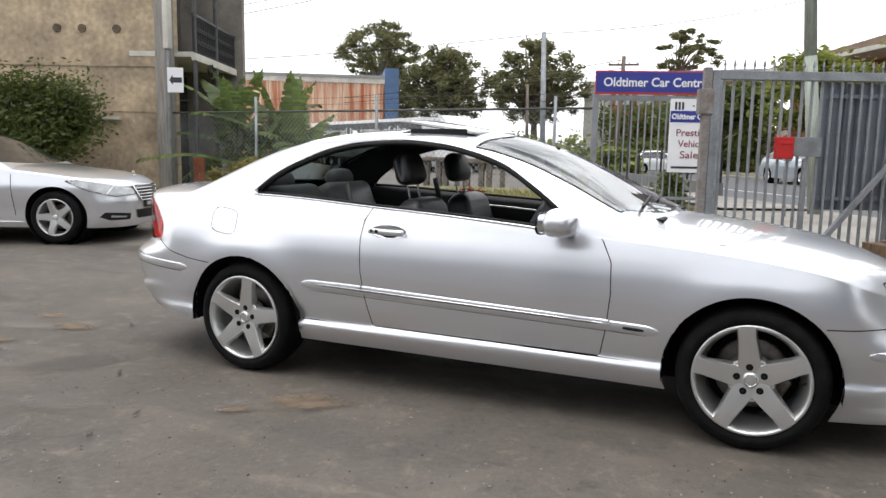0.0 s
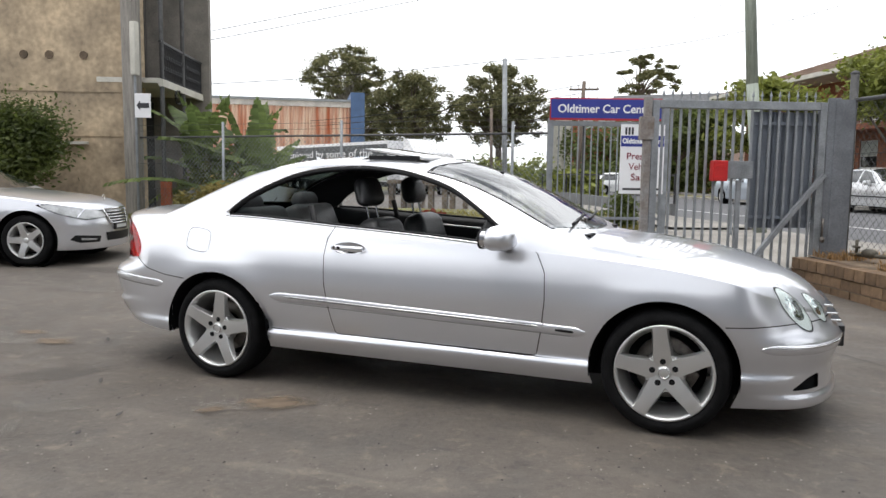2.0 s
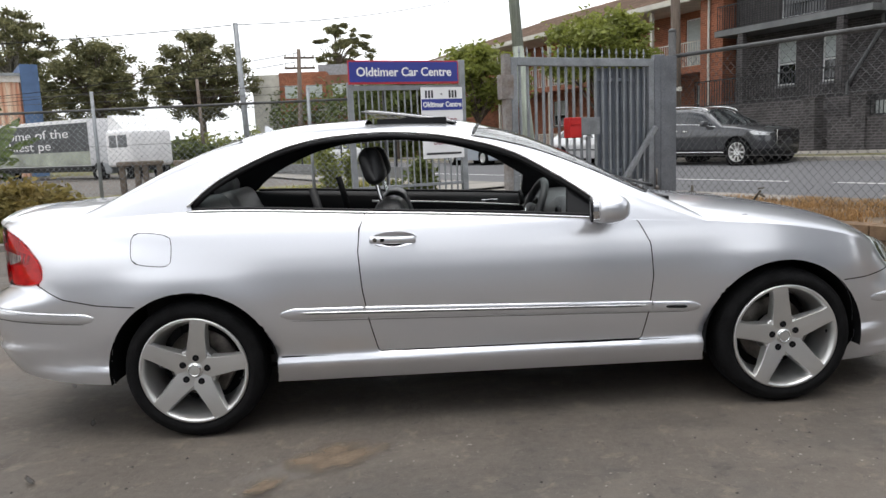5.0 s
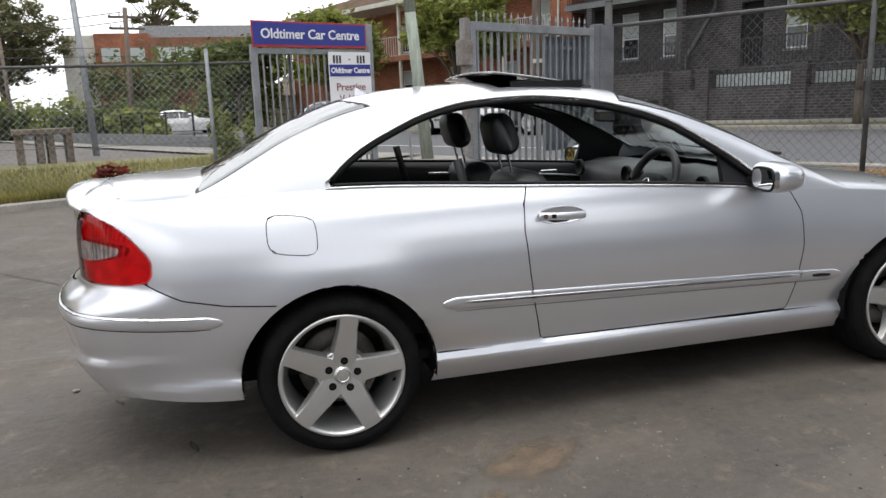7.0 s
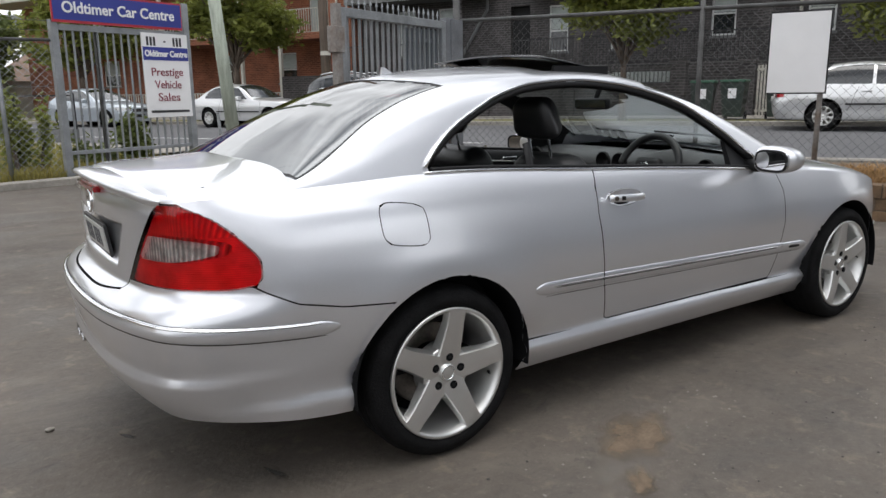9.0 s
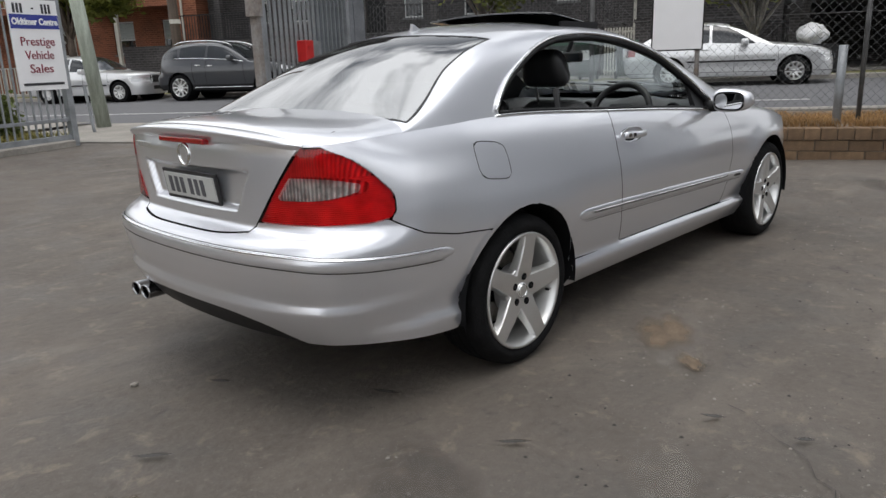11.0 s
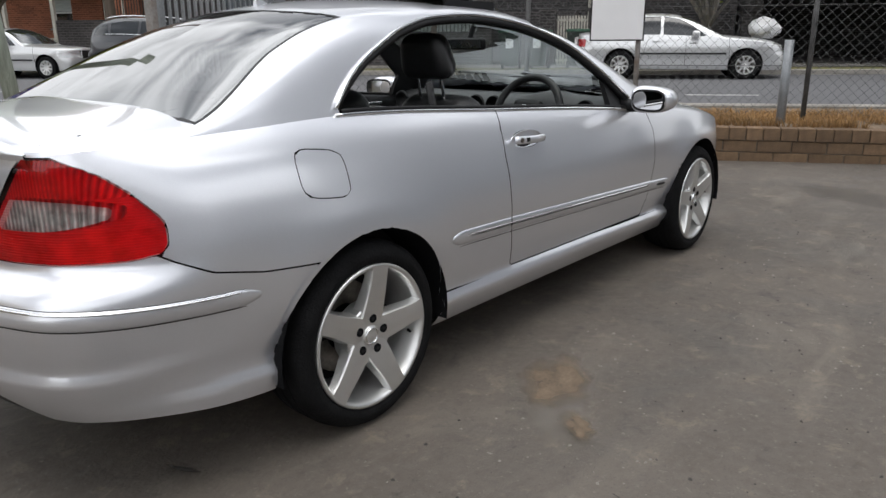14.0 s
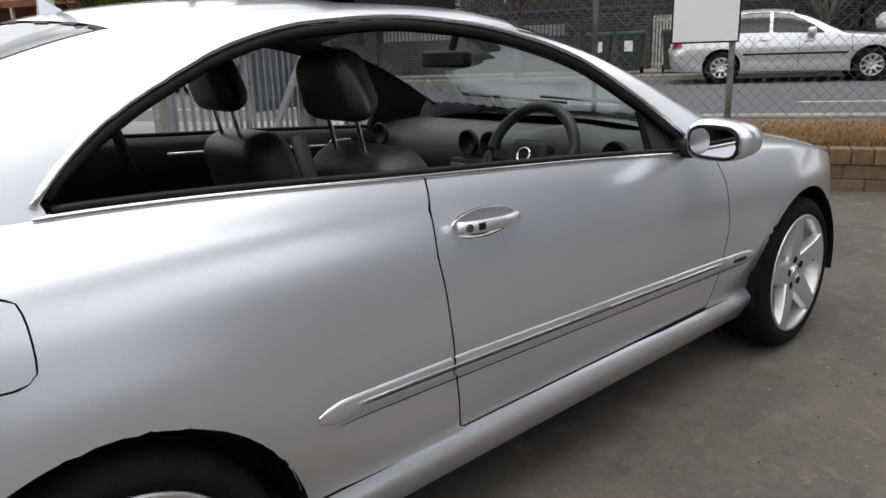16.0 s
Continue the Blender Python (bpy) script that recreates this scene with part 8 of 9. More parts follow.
SUV_SHAPE = CarShape(outline_of(-0.95, 3.68, 0.94), [(0.2, 0.10), (0.34, 0.05), (0.48, 0.03), (0.60, 0.012), (0.80, 0.0), (0.95, 0.025), (1.06, 0.07), (1.2, 0.14)],
    [(0.2, 0.14), (0.40, 0.03), (0.62, 0.0), (0.72, 0.03), (0.80, 0.08), (1.0, 0.10), (1.2, 0.17)], [(0.2, 0.10), (0.35, 0.02), (0.6, 0.0), (0.8, 0.03), (0.95, 0.10), (1.1, 0.2)],
    belt=[(-1.0, 1.12), (0, 1.12), (1.0, 1.09), (2.0, 1.04), (2.6, 1.0), (3.2, 0.93), (3.7, 0.80)],
    crown=[(-1.0, 1.12), (1.8, 1.14), (2.3, 1.12), (2.8, 1.06), (3.2, 0.99), (3.5, 0.90), (3.7, 0.81)],
    roof=[(-1.0, 0.9), (-0.82, 1.16), (-0.6, 1.42), (-0.3, 1.58), (0.4, 1.65), (0.9, 1.64), (1.4, 1.57), (1.8, 1.38), (2.2, 1.15), (2.45, 1.02), (2.6, 0.95)], under=((-2, 0.30), (4, 0.26)), bow=0.05, lean=0.38)
SEDAN_SHAPE = CarShape(outline_of(-1.09, 3.60, 0.87), SIDE, BACK, FRONT,
    belt=[(-1.2, 0.93), (-0.5, 0.96), (0, 0.98), (1.0, 0.95), (2.0, 0.90), (2.5, 0.865), (2.9, 0.82), (3.3, 0.76), (3.65, 0.66)],
    crown=[(-1.1, 1.0), (-0.7, 1.04), (1.9, 1.0), (2.3, 0.965), (2.8, 0.91), (3.2, 0.85), (3.45, 0.77), (3.65, 0.67)],
    roof=[(-1.0, 0.85), (-0.7, 1.02), (-0.3, 1.25), (0.15, 1.42), (0.7, 1.455), (1.15, 1.43), (1.5, 1.34), (1.9, 1.14), (2.2, 0.97), (2.4, 0.87)], under=((-2, 0.24), (4, 0.2)), bow=0.04)
BOXY_SHAPE = CarShape(outline_of(-1.05, 3.45, 0.86), SIDE, BACK, [(0.15, 0.05), (0.25, 0.01), (0.45, 0.0), (0.58, 0.02), (0.66, 0.05), (0.8, 0.07), (0.95, 0.12)],
    belt=[(-1.2, 0.90), (0, 0.92), (1.2, 0.90), (2.1, 0.87), (2.8, 0.83), (3.3, 0.79), (3.5, 0.77)],
    crown=[(-1.1, 0.96), (-0.6, 0.98), (1.9, 0.97), (2.4, 0.92), (3.0, 0.88), (3.35, 0.83), (3.5, 0.78)],
    roof=[(-0.9, 0.85), (-0.6, 0.97), (-0.2, 1.24), (0.15, 1.38), (0.7, 1.42), (1.2, 1.39), (1.45, 1.30), (1.8, 1.08), (2.05, 0.93), (2.3, 0.85)], under=((-2, 0.24), (4, 0.22)), bow=0.04)


def ground_at(m):
    t = m.translation
    return m @ Matrix.Translation((0, 0, ground_height(t.x, t.y) + 0.012))


four_door = [(0.62, 0.92, 0.45, 0.42), (1.42, 0.9, 1.42, 0.3), (2.32, 0.88, 2.36, 0.36)]
sedan = plain_car("silver_sedan", "silver executive sedan with chrome grille parked before the hedge", E_SHAPE, Matrix.Translation((-8.56, 2.09, 0.03)) @ Matrix.Rotation(radians(22), 4, "Z"), SILVER, 2.87, 0.335, 0.235, 0.925,
          [[(-0.35, 1.03), (-0.25, 1.20), (0.15, 1.36), (0.60, 1.39), (0.98, 1.385), (0.98, 1.02)], [(1.04, 1.02), (1.04, 1.385), (1.35, 1.33), (1.65, 1.20), (2.0, 0.98)]],
          [(-0.85, 0.05), (1.33, 2.28)], [(3.02, 0.80), (3.22, 0.815), (3.50, 0.775), (3.66, 0.70), (3.70, 0.63), (3.56, 0.60), (3.30, 0.68)], [(-1.3, 0.68), (-0.72, 0.70), (-0.75, 0.88), (-1.3, 0.9)], four_door,
          None, 1.02, spokes=5)
dress_nose(sedan, E_SHAPE)
plain_car("grey_suv", "dark grey metallic compact suv parked at the far kerb", SUV_SHAPE, ground_at(STREET @ Matrix.Translation((-9.55, 10.12, 0))), DARKPAINT, 2.81, 0.365, 0.255, 0.94,
          [[(-0.55, 1.16), (-0.42, 1.34), (-0.1, 1.42), (-0.05, 1.14)], [(0.0, 1.14), (0.0, 1.46), (0.5, 1.52), (0.85, 1.515), (0.85, 1.13)], [(0.93, 1.13), (0.93, 1.51), (1.35, 1.45), (1.6, 1.34), (2.0, 1.08)]],
          [(-0.86, -0.38), (1.32, 2.30)], [(3.15, 0.90), (3.35, 0.92), (3.55, 0.86), (3.55, 0.78), (3.3, 0.80)], [(-1.1, 0.88), (-0.72, 0.90), (-0.74, 1.03), (-1.1, 1.05)],
          [(0.45, 1.05, 0.5, 0.5), (0.9, 1.08, 0.9, 0.42), (2.1, 1.0, 2.15, 0.45)], (0.55, 0.92, 0.42), 1.16, rail=True, lower=0.44, spokes=10)
plain_car("silver_saloon", "pale silver four-door saloon parked at the far kerb", SEDAN_SHAPE, ground_at(STREET @ Matrix.Translation((3.90, 10.06, 0))), SILVER_OLD, 2.70, 0.312, 0.20, 0.87,
          [[(-0.42, 0.98), (-0.22, 1.17), (0.2, 1.33), (0.55, 1.365), (0.86, 1.365), (0.86, 0.97)], [(0.92, 0.97), (0.92, 1.365), (1.25, 1.31), (1.5, 1.19), (1.88, 0.93)]],
          [(-0.82, 0.05), (1.30, 2.15)], [(3.10, 0.72), (3.28, 0.745), (3.50, 0.70), (3.54, 0.60), (3.3, 0.60)], [(-1.3, 0.70), (-0.80, 0.71), (-0.78, 0.88), (-1.3, 0.89)], four_door,
          (0.55, 0.67, 0.30), 0.99, strip_z=0.56, spokes=9)
plain_car("old_saloon", "old beige-silver saloon with upright grille parked behind the suv", BOXY_SHAPE, ground_at(STREET @ Matrix.Translation((-14.55, 10.25, 0))), SILVER_OLD, 2.69, 0.31, 0.20, 0.86,
          [[(-0.2, 0.95), (-0.05, 1.16), (0.2, 1.29), (0.85, 1.32), (0.85, 0.94)], [(0.92, 0.94), (0.92, 1.32), (1.25, 1.27), (1.75, 0.92)]],
          [(-0.62, -0.02), (1.22, 2.0)], [(3.05, 0.72), (3.30, 0.73), (3.42, 0.70), (3.42, 0.58), (3.1, 0.60)], [(-1.3, 0.62), (-0.85, 0.64), (-0.85, 0.80), (-1.3, 0.82)], four_door,
          (0.56, 0.78, 0.22), 0.95, strip_z=0.52, spokes=9)
plain_car("pale_blue_coupe", "pale blue silver coupe parked along the street", SEDAN_SHAPE, ground_at(STREET @ Matrix.Translation((-22.4, 10.1, 0))), PALEBLUE, 2.70, 0.312, 0.20, 0.87,
          [[(-0.3, 0.98), (-0.1, 1.2), (0.3, 1.33), (0.86, 1.36), (1.25, 1.31), (1.5, 1.19), (1.88, 0.93)]],
          [(-0.82, 0.05), (1.30, 2.15)], [(3.10, 0.72), (3.28, 0.745), (3.50, 0.70), (3.54, 0.60), (3.3, 0.60)], [(-1.3, 0.70), (-0.80, 0.71), (-0.78, 0.88), (-1.3, 0.89)], four_door[:2],
          (0.55, 0.67, 0.30), 0.99)
plain_car("white_hatch", "small white car parked far down the side street", BOXY_SHAPE, Matrix.Translation((-4.4, 41.6, 0.15)) @ Matrix.Rotation(0.25, 4, "Z"), WHITEPAINT, 2.69, 0.31, 0.20, 0.86,
          [[(-0.2, 0.95), (-0.05, 1.16), (0.2, 1.29), (0.85, 1.32), (0.85, 0.94)], [(0.92, 0.94), (0.92, 1.32), (1.25, 1.27), (1.75, 0.92)]],
          [(-0.62, -0.02), (1.22, 2.0)], [(3.05, 0.72), (3.30, 0.73), (3.42, 0.70), (3.42, 0.58), (3.1, 0.60)], [(-1.3, 0.62), (-0.85, 0.64), (-0.85, 0.80), (-1.3, 0.82)], four_door,
          (0.56, 0.70, 0.3), 0.95)


def build_truck():
    a = math.atan2(-0.545, 0.84)
    M = Matrix.Translation((-14.3, 31.4, 0)) @ Matrix.Rotation(a, 4, "Z")
    t = thing("articulated_truck", "white truck with a long curtain-side trailer carrying a dark banner", "truck", m=M)
    tr = part("trailer_box", boxes((-15.0, 0.0, 0.85, 0, 2.5, 3.08), bevel=0.03), SIGNWHITE, t, "white curtain-side trailer")
    DARKBAN = material("dark_banner", (0.055, 0.06, 0.065), 0.55, 0, 0.3, 0.9, 20)
    part("banner", boxes((-13.6, -0.025, 1.55, -0.05, -0.004, 2.9)), DARKBAN, tr, "dark grey banner")
    part("pale_banner", boxes((-13.6, -0.03, 0.90, -0.05, -0.006, 1.55)), material("pale_banner", (0.36, 0.39, 0.32), 0.6, 0, 0.3, 0.8, 20), tr)
    part("logo_panel", boxes((-15.0, -0.03, 1.0, -13.7, -0.006, 2.8)), material("cream_logo_panel", (0.55, 0.5, 0.25), 0.6, 0, 0.25, 2, 20), tr, "cream and yellow plain panel")
    text_at(tr, "Enjoyed by some of the", 0.62, SIGNWHITE, -7.2, 2.42, -0.034, 0.0, 11.2)
    text_at(tr, "world's healthiest pe", 0.62, SIGNWHITE, -8.0, 1.86, -0.034, 0.0, 9.8)
    part("skirt_rail", boxes((-15, 0.0, 0.75, 0, 0.12, 0.86)), BLACKTRIM, tr)
    cab = part_of("cab", None, t, "white truck cab with wind deflector")
    bm = bmesh.new()
    cushion(bm, 1.0, 0.1, 0.75, 2.9, 2.4, 2.45, r=0.18)
    part("cab_body", bm, SIGNWHITE, cab, smooth=True)
    part_of("wind_deflector", mesh_of("wind_deflector", [(1.05, 0.3, 2.42), (1.05, 2.2, 2.42), (2.2, 0.35, 2.42), (2.2, 2.15, 2.42), (1.05, 0.35, 3.15), (1.05, 2.15, 3.15), (1.25, 0.4, 3.15), (1.25, 2.1, 3.15)],
            [(0, 2, 6, 4), (1, 5, 7, 3), (2, 3, 7, 6), (4, 6, 7, 5), (0, 4, 5, 1)], SIGNWHITE, False), cab)
    part("cab_window", boxes((1.35, 0.085, 1.65, 1.85, 0.11, 2.2), (1.98, 0.085, 1.65, 2.62, 0.11, 2.2)), DARKGLASS, cab)
    part("fuel_tank", boxes((0.2, 0.15, 0.45, 1.2, 0.8, 0.95), bevel=0.08), GALV, t)
    for x in (-13.0, -11.8, -10.6, 0.3, 2.2):
        for y in (0.25, 2.2):
            v, f = lathe([(0.2, -0.14), (0.30, -0.15), (0.46, -0.14), (0.5, -0.1), (0.5, 0.1), (0.2, 0.14)], 20)
            w = part_of("wheel", mesh_of("wheel", v, f, RUBBER), t, "", Matrix.Translation((x, y, 0.5)))
            v, f = lathe([(0.001, -0.10), (0.2, -0.13)], 20)
            part_of("rim", mesh_of("rim", v, f, ALLOY), w)
    part("chassis", boxes((-14.8, 0.8, 0.55, 2.8, 1.7, 0.85)), BLACKTRIM, t)


build_truck()


# ---- plants, far things, street furniture ----
def leaf_mat(name, a, b, rough=0.55):
    m = material(name, a, rough, 0, 0.15, 1.2, 18, second=b, per_piece=0.35)
    nt = m.node_tree
    p = nt.nodes["Principled BSDF"]
    thin = nt.nodes.new("ShaderNodeBsdfTranslucent")
    nt.links.new(p.inputs["Base Color"].links[0].from_socket, thin.inputs["Color"])
    mx = nt.nodes.new("ShaderNodeMixShader")
    mx.inputs["Fac"].default_value = 0.48
    nt.links.new(p.outputs["BSDF"], mx.inputs[1])
    nt.links.new(thin.outputs["BSDF"], mx.inputs[2])
    nt.links.new(mx.outputs["Shader"], nt.nodes["Material Output"].inputs["Surface"])
    return m


GUM = leaf_mat("gum_leaf", (0.20, 0.19, 0.09), (0.10, 0.105, 0.05))
BRIGHT = leaf_mat("light_green_leaf", (0.24, 0.26, 0.06), (0.14, 0.165, 0.035))
MIDGREEN = leaf_mat("mid_green_leaf", (0.13, 0.155, 0.045), (0.075, 0.10, 0.03))
HEDGE = leaf_mat("hedge_leaf", (0.10, 0.125, 0.03), (0.055, 0.075, 0.018))
BANANA = leaf_mat("banana_leaf", (0.16, 0.21, 0.065), (0.075, 0.11, 0.035))
DRYGRASS = leaf_mat("dry_grass", (0.36, 0.215, 0.095), (0.22, 0.135, 0.06), 0.85)
GRASSBLADE = leaf_mat("lawn_blade", (0.27, 0.235, 0.075), (0.17, 0.165, 0.05), 0.85)
WEED = leaf_mat("dry_weed_leaf", (0.30, 0.215, 0.075), (0.13, 0.13, 0.04), 0.8)
REDLEAF = leaf_mat("red_leaf", (0.24, 0.05, 0.03), (0.15, 0.03, 0.02))
BARK = material("bark", (0.13, 0.10, 0.08), 0.95, 0, 0.3, 5, 30, 0.5, stretch=(3, 3, 0.6))
PALEBARK = material("pale_bark", (0.24, 0.22, 0.19), 0.9, 0, 0.3, 4, 30, 0.4, stretch=(3, 3, 0.6))


def leaves(centres, radii, per, size, seed, flat=0.5, shell=0.45):
    """Verts and faces of many small folded leaves in clumps."""
    rng = np.random.default_rng(seed)
    V, F = [], []
    for c, r in zip(centres, radii):
        n = per
        d = rng.normal(size=(n, 3))
        d /= np.linalg.norm(d, axis=1)[:, None]
        rad = np.abs(rng.normal(0.62, 0.34, n))
        p = np.array(c) + d * rad[:, None] * np.array(r)
        a = rng.normal(size=(n, 3))
        a[:, 2] *= flat
        a /= np.linalg.norm(a, axis=1)[:, None]
        b = np.cross(a, rng.normal(size=(n, 3)))
        b /= np.linalg.norm(b, axis=1)[:, None]
        s = size * (0.6 + 0.8 * rng.random(n))[:, None]
        base = len(V)
        quad = np.stack([p - a * s, p + b * s * 0.42, p + a * s, p - b * s * 0.42], 1).reshape(-1, 3)
        V.extend(quad.tolist())
        F.extend([(base + 4 * k, base + 4 * k + 1, base + 4 * k + 2, base + 4 * k + 3) for k in range(n)])
    return V, F


def tree(label, x, y, z0, trunk_h, trunk_r, crown_c, crown_r, clumps, per, leaf, mat, seed, bark=None, clump=0.36, cat="tree", flat=0.5, name="tree", dome=False):
    rnd = random.Random(seed)
    bark = bark or BARK
    t = thing(name, label, cat, m=Matrix.Translation((x, y, z0)))
    bm = bmesh.new()
    top = Vector((rnd.uniform(-0.1, 0.1) * trunk_h * 0.4, rnd.uniform(-0.1, 0.1) * trunk_h * 0.4, trunk_h))
    tube(bm, (0, 0, -0.1), top * 0.5 + Vector((0.05 * trunk_r, 0, 0)), trunk_r * 1.15, trunk_r * 0.9, seg=10)
    tube(bm, top * 0.48, top, trunk_r * 0.92, trunk_r * 0.65, seg=10)
    cs, rs = [], []
    cc, cr = Vector(crown_c), Vector(crown_r)
    for k in range(clumps):
        while True:
            d = Vector((rnd.uniform(-1, 1), rnd.uniform(-1, 1), rnd.uniform(-1, 1)))
            if d.length < 1 and d.length > 0.25:
                break
        if dome:
            wide = 1.05 - 0.45 * max(0.0, d.z) ** 1.2 + 0.12 * math.sin(5 * math.atan2(d.y, d.x) + seed)
            d = Vector((d.x * wide, d.y * wide, d.z))
        c = cc + Vector((d.x * cr.x, d.y * cr.y, d.z * cr.z)) * 0.9
        k_ = clump * rnd.uniform(0.7, 1.3)
        cs.append(c)
        rs.append((cr.x * k_, cr.y * k_, cr.z * k_ * 0.8))
        if k % 2 == 0 or k < 6:
            mid = top + (c - top) * 0.5 + Vector((0, 0, 0.08 * (c - top).length))
            tube(bm, top * (0.75 + 0.25 * rnd.random()), mid, trunk_r * 0.42, trunk_r * 0.24, seg=6)
            tube(bm, mid, c, trunk_r * 0.24, trunk_r * 0.07, seg=5)
    part("trunk", bm, bark, t, smooth=True)
    v, f = leaves([tuple(c) for c in cs], rs, per, leaf, seed, flat)
    part_of("crown", mesh_of("crown", v, f, mat, False), t)
    return t


def street_tree(label, s, d, **kw):
    p = street(s, d)
    return tree(label, p.x, p.y, ground_height(p.x, p.y), **kw)


street_tree("bushy light green street tree before the red flats", -16.4, 12.8, trunk_h=2.3, trunk_r=0.16, crown_c=(0, 0, 4.15), crown_r=(2.5, 2.5, 1.75), clumps=60, per=240, leaf=0.13, mat=BRIGHT, seed=1, clump=0.27)
street_tree("light green bottlebrush tree on the verge before the grey flats", -1.15, 11.8, trunk_h=1.9, trunk_r=0.10, crown_c=(0, 0, 3.6), crown_r=(1.9, 1.9, 1.5), clumps=66, per=220, leaf=0.10, mat=BRIGHT, seed=2, clump=0.28)
street_tree("light green tree with forked pale trunk by the car port", 6.1, 12.9, trunk_h=1.3, trunk_r=0.12, crown_c=(0, 0, 3.45), crown_r=(2.3, 2.1, 1.65), clumps=64, per=200, leaf=0.11, mat=BRIGHT, seed=3, bark=PALEBARK, clump=0.26)
street_tree("light green tree beside the car port", 10.6, 12.9, trunk_h=2.0, trunk_r=0.12, crown_c=(0, 0, 3.8), crown_r=(2.3, 2.0, 1.7), clumps=60, per=200, leaf=0.11, mat=BRIGHT, seed=4, clump=0.28)
street_tree("green street tree farther along the street", -26.0, 12.9, trunk_h=2.4, trunk_r=0.16, crown_c=(0, 0, 4.0), crown_r=(2.6, 2.6, 1.8), clumps=40, per=180, leaf=0.17, mat=BRIGHT, seed=5, clump=0.3)
street_tree("green street tree farther along the street", -36.0, 12.9, trunk_h=2.4, trunk_r=0.16, crown_c=(0, 0, 4.2), crown_r=(3.0, 3.0, 2.0), clumps=40, per=160, leaf=0.2, mat=MIDGREEN, seed=6, clump=0.3)
# gums and others beyond the left fence
tree("tall spreading gum tree behind the rusty shed", -33.0, 61.0, 0, trunk_h=8.5, trunk_r=0.35, crown_c=(0, 0, 11.0), crown_r=(5.0, 4.0, 3.2), clumps=120, per=130, leaf=0.15, mat=GUM, seed=11, clump=0.15, dome=True, bark=PALEBARK)
tree("dark gum tree behind the trailer", -24.0, 56.5, 0, trunk_h=5.0, trunk_r=0.35, crown_c=(0, 0, 7.2), crown_r=(4.2, 3.5, 3.9), clumps=170, per=130, leaf=0.15, mat=GUM, seed=12, clump=0.15, dome=True)
tree("broad gum tree beyond the side street", -18.3, 65.0, 0, trunk_h=5.0, trunk_r=0.4, crown_c=(0, 0, 8.0), crown_r=(5.0, 4.5, 4.4), clumps=210, per=130, leaf=0.16, mat=GUM, seed=13, clump=0.13, dome=True)
tree("layered dark pine tree on the skyline", -9.6, 105, 0, trunk_h=12.0, trunk_r=0.35, crown_c=(0.5, 0, 15.6), crown_r=(5.2, 4.0, 3.4), clumps=55, per=130, leaf=0.24, mat=GUM, seed=14, clump=0.13, dome=True, flat=0.25)
tree("far tree on the skyline", -40.0, 75.0, 0, trunk_h=5, trunk_r=0.4, crown_c=(0, 0, 7.5), crown_r=(6, 5, 4), clumps=110, per=110, leaf=0.22, mat=GUM, seed=15, clump=0.16, dome=True)


def bush(label, x, y, z, rx, ry, rz, n, per, leaf, mat, seed, name="bush", cat="bush"):
    rnd = random.Random(seed)
    t = thing(name, label, cat, m=Matrix.Translation((x, y, z)))
    cs, rs = [], []
    for k in range(n):
        a, r = rnd.uniform(0, 6.28), math.sqrt(rnd.random()) * 0.8
        h = rnd.uniform(0.15, 0.8)
        cs.append((rx * r * math.cos(a), ry * r * math.sin(a), rz * h))
        k_ = rnd.uniform(0.24, 0.42)
        rs.append((rx * k_ if rx < 3 * rz else rz * 0.5, ry * k_ if ry < 3 * rz else rz * 0.5, rz * 0.30))
    bm = bmesh.new()
    for c in cs[::3]:
        tube(bm, (c[0] * 0.5, c[1] * 0.5, 0), c, 0.03, 0.012, seg=5)
    part("stems", bm, BARK, t)
    v, f = leaves(cs, rs, per, leaf, seed, 0.6)
    part_of("leaves", mesh_of("leaves", v, f, mat, False), t)
    return t


# bushes along the far side of the side street
for k, (x, y, r, h) in enumerate(((-12.5, 50, 3.2, 2.6), (-6.5, 52, 2.6, 2.4), (-2.0, 54, 2.8, 2.6), (-17.5, 46, 2.8, 2.0), (2.5, 56, 3, 3.0), (-8.8, 44, 1.8, 1.7), (-5.2, 38, 1.7, 1.6))):
    bush("rounded green bush across the side street", x, y, 0, r, r * 0.8, h, 16, 150, 0.22, MIDGREEN if k % 2 else BRIGHT, 30 + k)
for k, (s, d, r, h) in enumerate(((-42, 16, 3, 4.5), (-50, 17, 4, 6), (-60, 15, 4, 6.5), (-70, 20, 6, 8), (-46, 2, 1.6, 2.0))):
    p = street(s, d)
    bush("green shrubs along the street", p.x, p.y, 0.2, r, r, h, 18, 150, 0.25, MIDGREEN, 50 + k)
# shrubs close behind the fence panel
bush("light shrub behind the fence panel", -0.35, 9.0, 0.2, 0.45, 0.4, 1.35, 12, 130, 0.055, BRIGHT, 61)
bush("low green shrub behind the fence panel", 0.9, 9.4, 0.2, 0.7, 0.45, 0.8, 12, 130, 0.06, MIDGREEN, 62)
bush("weedy shrub on the lawn edge", -5.0, 7.0, 0.2, 1.0, 0.5, 0.75, 26, 220, 0.055, WEED, 63)
bush("weedy shrub on the lawn edge", -6.4, 7.1, 0.2, 1.0, 0.5, 0.85, 26, 220, 0.055, WEED, 64)
bush("small red-leaved plant on the lawn", -2.0, 7.85, 0.25, 0.28, 0.25, 0.42, 8, 60, 0.06, REDLEAF, 65)
